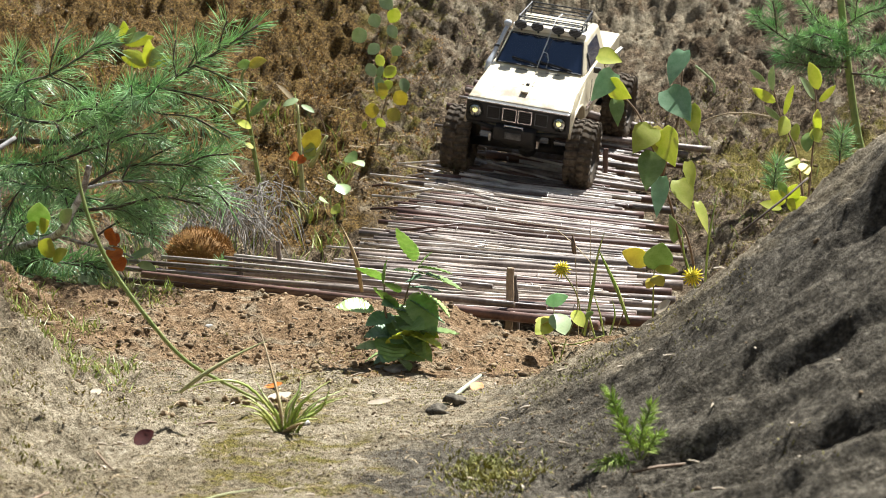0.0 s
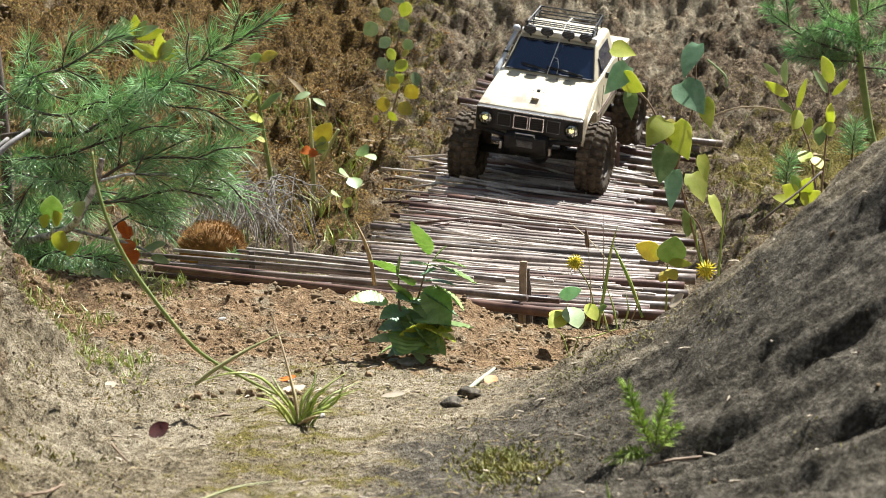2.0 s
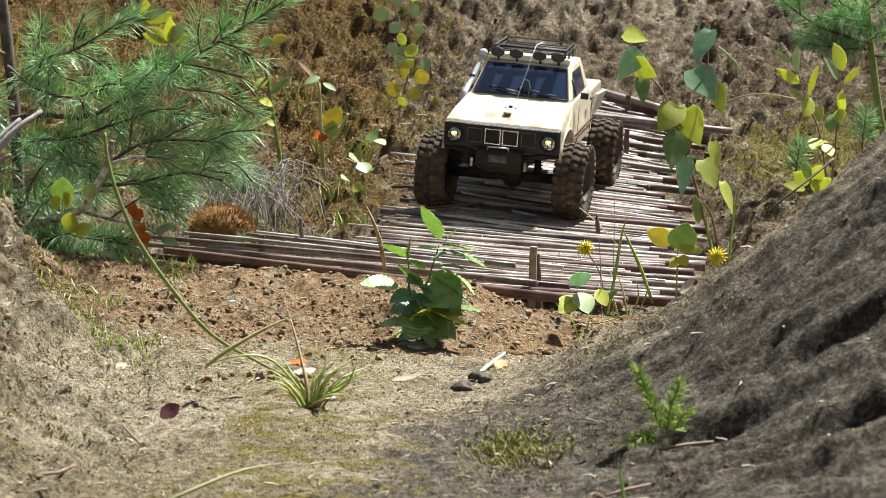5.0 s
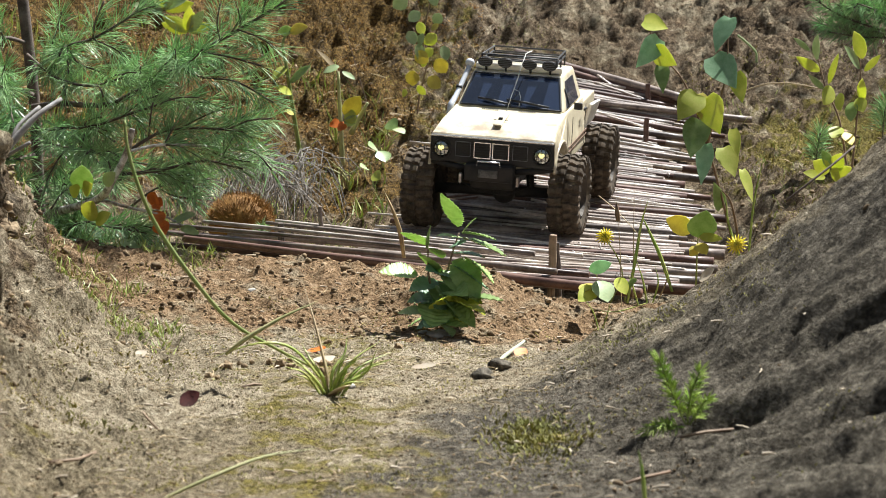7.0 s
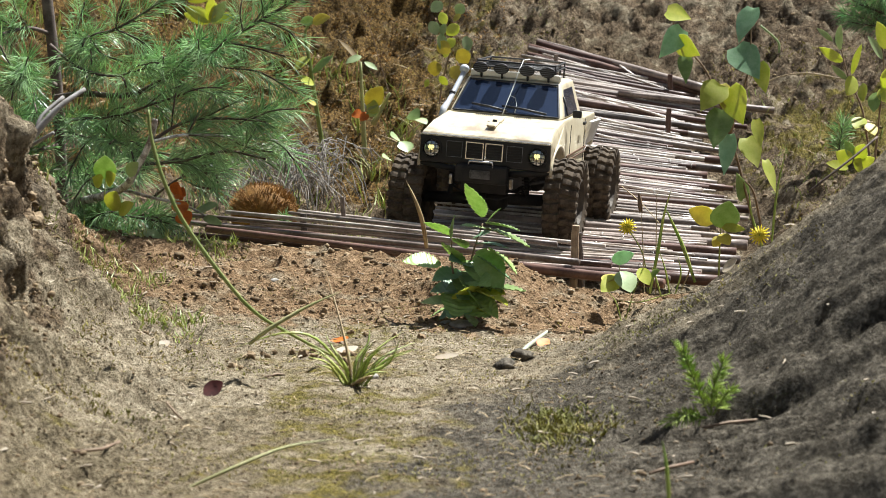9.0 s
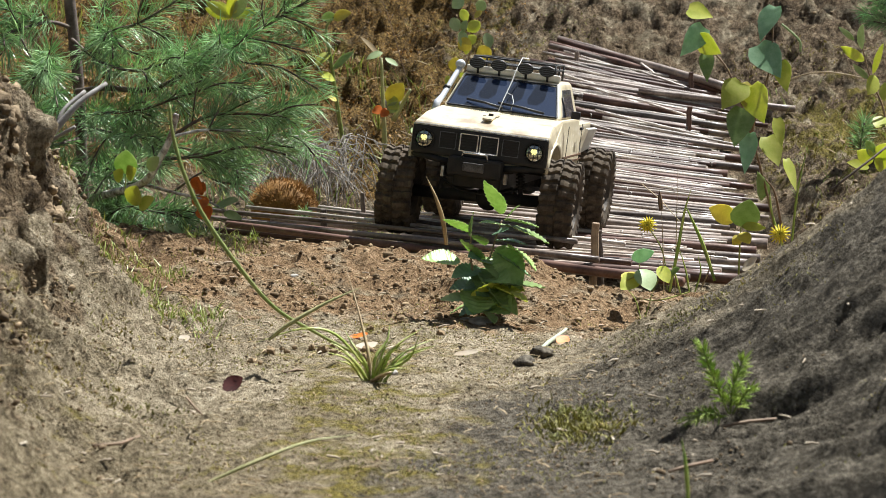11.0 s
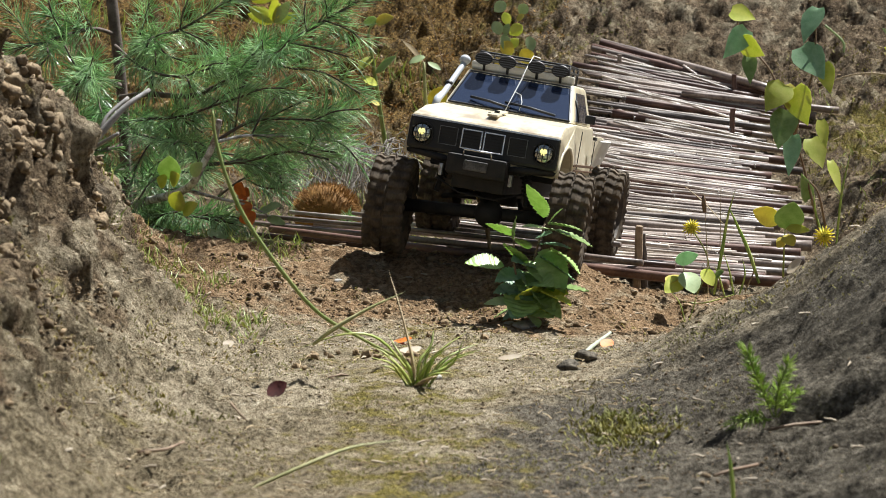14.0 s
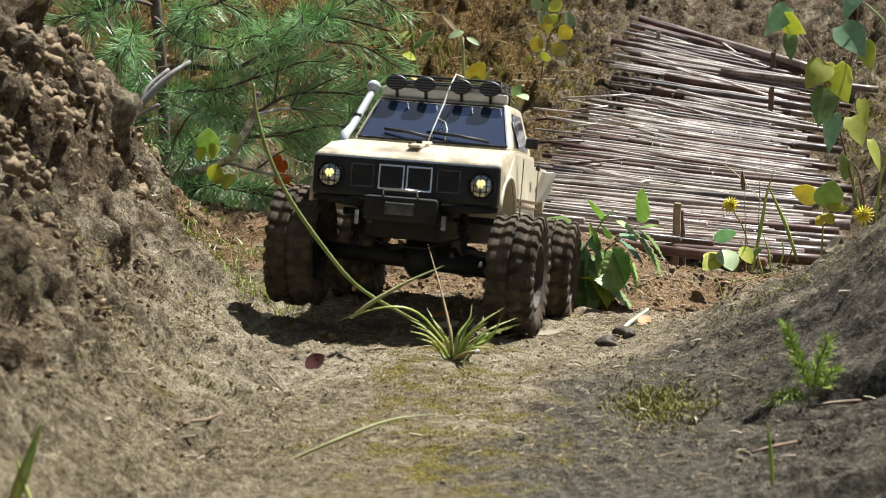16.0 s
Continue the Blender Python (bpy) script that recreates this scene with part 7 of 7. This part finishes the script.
def hummock():
    """A cushion of rusty moss."""
    t = thing("moss_hummock", pose(0, 0, 0), "rounded rust-brown moss hummock by the bridge", "moss")
    c = Vector((-0.2446, 3.3855, 0.0479))
    b = bmesh.new()
    bmesh.ops.create_icosphere(b, subdivisions=3, radius=0.043)
    for v in b.verts:
        v.co = Vector((v.co.x * 1.05, v.co.y, v.co.z * 0.9)) * (1 + 0.15 * noise.noise(v.co * 60))
    bmesh.ops.translate(b, verts=b.verts, vec=c)
    part("cushion", b, HUMMOCK, t, smooth=True)
    data = []
    for k in range(2600):
        d = Vector((rng.gauss(0, 1), rng.gauss(0, 1), abs(rng.gauss(0, 1)))).normalized()
        p = c + Vector((d.x * 0.041, d.y * 0.039, d.z * 0.035))
        e = (d + Vector((rng.uniform(-0.5, 0.5), rng.uniform(-0.5, 0.5), rng.uniform(-0.2, 0.6)))).normalized()
        data.append(tube_data([p, p + e * rng.uniform(0.004, 0.011)], [0.0008, 0.0002], 3, False))
    v, f = gather(data)
    tagged(mesh_from("moss_fur", v, f, HUMMOCK, t), kind="stuff")


def brow_lumps():
    """Lumps of earth and root mat that hang on the brow of the left-hand bank."""
    r = random.Random(88)
    verts, faces = [], []
    for k in range(560):
        x, y = -0.38 - abs(r.gauss(0, 0.045)), r.uniform(1.85, 2.6)
        x += 0.012 * math.sin(y * 31 + 1.0)
        size = r.uniform(0.002, 0.0045) if r.random() < 0.85 else r.uniform(0.0045, 0.009)
        at = Vector((x, y, height(x, y) - 0.1 * size))
        b = bmesh.new()
        bmesh.ops.create_icosphere(b, subdivisions=2, radius=size)
        o = len(verts)
        for v in b.verts:
            n = noise.noise(v.co * (1.1 / size) + Vector((k, 2 * k, 5))) * 0.8 + noise.noise(v.co * (2.6 / size) + Vector((k, 1, 5))) * 0.5
            verts.append(at + v.co * (1 + n))
        b.verts.index_update()
        faces += [tuple(v.index + o for v in f.verts) for f in b.faces]
        b.free()
    tagged(mesh_from("earth_lumps", verts, faces, EARTH_LUMP), "crumbling dark earth lumps on the bank's brow", "soil", kind="stuff")


EARTH_LUMP = material("dark_earth_lump", (0.11, 0.078, 0.048), 0.95, vary=(0.25, 0.19, 0.12), scale=60, fine=420, bump=0.004, random_tint=0.3, island=True, specular=0.1)
brow_lumps()
carpet("moss_clump", "yellow-green moss clump at the mound's foot", [(0.09 + rng.gauss(0, 0.018), 1.88 + rng.gauss(0, 0.04)) for _ in range(900)], MOSS, 0.011, 0.0009, rng, 0.9)
carpet("moss_clump", "thin moss on the mound's shoulder", [(0.20 + rng.gauss(0, 0.03), 2.16 + rng.gauss(0, 0.025)) for _ in range(600)], MOSS, 0.006, 0.0008, rng, 0.9)
dead_grass()
hummock()


# ---- what moves ----
TRUCK_ROWS = [
    (0.0, 0.2679, 4.2250, 0.1050, -9.04, 13.85, 252.57),
    (0.5, 0.2746, 4.1700, 0.1068, -12.26, 17.57, 247.77),
    (1.0, 0.2650, 4.1350, 0.0968, -12.58, 14.03, 251.16),
    (1.5, 0.2644, 4.1300, 0.0963, -11.50, 14.00, 251.54),
    (2.0, 0.2590, 4.1200, 0.0922, -8.38, 13.53, 253.63),
    (2.5, 0.2526, 4.0850, 0.0895, -6.90, 12.54, 255.05),
    (3.0, 0.2370, 4.0044, 0.0774, -6.40, 8.33, 257.69),
    (5.5, 0.1705, 3.7610, 0.0398, -3.99, 3.86, 255.50),
    (6.0, 0.1571, 3.6914, 0.0361, -2.81, 3.63, 254.45),
    (6.5, 0.1431, 3.6248, 0.0302, -3.01, 3.23, 256.04),
    (7.0, 0.1329, 3.5937, 0.0290, -3.42, 3.71, 257.78),
    (7.5, 0.1218, 3.5549, 0.0232, -3.44, 2.29, 258.81),
    (8.0, 0.1116, 3.4881, 0.0197, -3.05, 0.46, 258.08),
    (8.5, 0.0971, 3.4196, 0.0187, -2.34, -0.40, 257.64),
    (9.0, 0.0859, 3.4007, 0.0188, -3.83, -1.44, 257.93),
    (11.5, 0.0301, 3.2130, 0.0305, -6.08, -5.01, 260.21),
    (12.0, 0.0204, 3.1650, 0.0281, -4.60, -6.61, 261.56),
    (12.5, 0.0141, 3.1136, 0.0379, -7.19, -4.06, 262.04),
    (13.0, 0.0072, 3.0550, 0.0428, -8.26, -4.34, 261.02),
    (13.5, -0.0010, 3.0065, 0.0570, -6.77, -6.73, 260.09),
    (14.0, -0.0152, 2.9465, 0.0632, -8.62, -7.81, 260.42),
    (14.5, -0.0361, 2.8299, 0.0532, -6.88, -0.55, 258.65),
    (14.8, -0.0530, 2.7250, 0.0552, -5.10, 5.66, 259.28),
    (15.0, -0.0594, 2.6601, 0.0583, -3.01, 9.06, 257.53),
    (15.2, -0.0720, 2.5883, 0.0544, -3.09, 5.70, 257.83),
    (15.5, -0.0951, 2.5353, 0.0484, -6.98, -1.15, 258.13),
    (16.0, -0.1125, 2.4167, 0.0596, -2.88, -9.57, 263.28),
]
FRONT_LEFT_TRAVEL = [(0.0, 0.011), (1.0, 0.022), (3.0, 0.010), (5.5, 0.012), (7.5, 0.014), (9.0, 0.014), (11.5, 0.011), (12.0, 0.015), (12.5, 0.021), (13.0, 0.024), (13.5, 0.013), (14.0, 0.002), (14.5, 0.003), (14.8, 0.014), (15.0, 0.018), (15.2, 0.015), (15.5, 0.019), (16.0, -0.005)]
FRONT_RIGHT_TRAVEL = [(0.0, 0.000), (1.0, -0.004), (3.0, 0.004), (5.5, 0.006), (7.5, 0.007), (9.0, 0.002), (11.5, 0.002), (12.0, 0.008), (12.5, 0.009), (13.0, 0.010), (13.5, 0.001), (14.0, -0.013), (14.5, -0.013), (14.8, -0.003), (15.0, 0.013), (15.2, 0.019), (15.5, 0.011), (16.0, 0.006)]
REAR_LEFT_TRAVEL = [(3.0, -0.008), (5.5, -0.004), (7.5, 0.009), (9.0, 0.004), (11.5, 0.019), (12.0, 0.009), (13.0, 0.009), (13.5, 0.004), (14.5, 0.018), (14.8, 0.013), (15.0, -0.010), (15.2, -0.005), (15.5, 0.005), (16.0, -0.005)]


def travel(table, t):
    return float(np.interp(t, [a for a, _ in table], [b for _, b in table]))


def motions():
    walk(truck, [(t, pose(x, y, z, rx, ry, rz)) for t, x, y, z, rx, ry, rz in TRUCK_ROWS])
    times = [r[0] for r in TRUCK_ROWS]
    way = [0.0]
    for a, b in zip(TRUCK_ROWS, TRUCK_ROWS[1:]):
        way.append(way[-1] + math.hypot(b[1] - a[1], b[2] - a[2]))
    steps = [k * 0.2 for k in range(81)]

    def wheel_rows(x, y, table, steered):
        rows = []
        for t in steps:
            steer = float(np.interp(t, [0, 3, 9, 12, 14, 15, 16], [2, -3, 0, 3, 4, -6, -2])) if steered else 0.0
            turn = math.degrees(float(np.interp(t, times, way)) / 0.056)
            rows.append((t, pose(x, y, 0.056 + table(t), 0, turn, steer + (180 if y < 0 else 0)) if y > 0 else
                         pose(x, y, 0.056 + table(t), 0, -turn, steer + 180)))
        return rows

    def fl(t): return travel(FRONT_LEFT_TRAVEL, t)
    def fr(t): return travel(FRONT_RIGHT_TRAVEL, t)
    def rl(t): return travel(REAR_LEFT_TRAVEL, t)
    def rr(t): return 0.004 - 0.4 * (fl(t) - fr(t)) * 0.5 + 0.3 * rl(t)
    for w, x, y, f, s in zip(wheels, (0.149, 0.149, -0.149, -0.149), (0.102, -0.102, 0.102, -0.102), (fl, fr, rl, rr), (1, 1, 0, 0)):
        walk(w, wheel_rows(x, y, f, s))
    for ax, x, f, g in ((axles[0], 0.149, fl, fr), (axles[1], -0.149, rl, rr)):
        walk(ax, [(t, pose(x, 0, 0.056 + (f(t) + g(t)) / 2, math.degrees(math.atan2(f(t) - g(t), 0.216)), 0, 0)) for t in steps])
    walk(plant, [(t, Matrix.Translation(PLANT_AT) @ pose(0, 0, 0, rx, ry, rz)) for t, rx, ry, rz in (
        (0.0, 0, 0, 0), (3.0, 0, 0.6, 0), (6.0, 0.4, 0, 0), (9.0, 0, 0.8, 0), (12.0, 0, 0, 0), (14.0, 0, 0, 0), (14.2, 2, 2, 0), (14.5, 8, 8, 0), (14.8, 26, 22, 0),
        (15.0, 42, 34, 0), (15.2, 32, 40, 0), (15.5, 16, 36, 0), (16.0, 10, 34, 0))])
    for ob, at, t0, up, way in LUMPS:
        end = at + way
        end.z = height(end.x, end.y) + 0.002
        rows = [(0.0, Matrix.Translation(at)), (t0, Matrix.Translation(at))]
        for k in range(1, 7):
            last = t0 + 0.1 * k > 15.95
            tt = 16.0 if last else round(t0 + 0.1 * k, 2)
            u = min(1.0, (tt - t0) / 0.6)
            p = at.lerp(end, u)
            p.z += up * 4 * u * (1 - u)
            rows.append((tt, Matrix.Translation(p) @ pose(0, 0, 0, 50 * k, 15 * k, 0)))
            if last:
                break
        if rows[-1][0] < 16.0:
            rows.append((16.0, rows[-1][1]))
        walk(ob, rows)


motions()
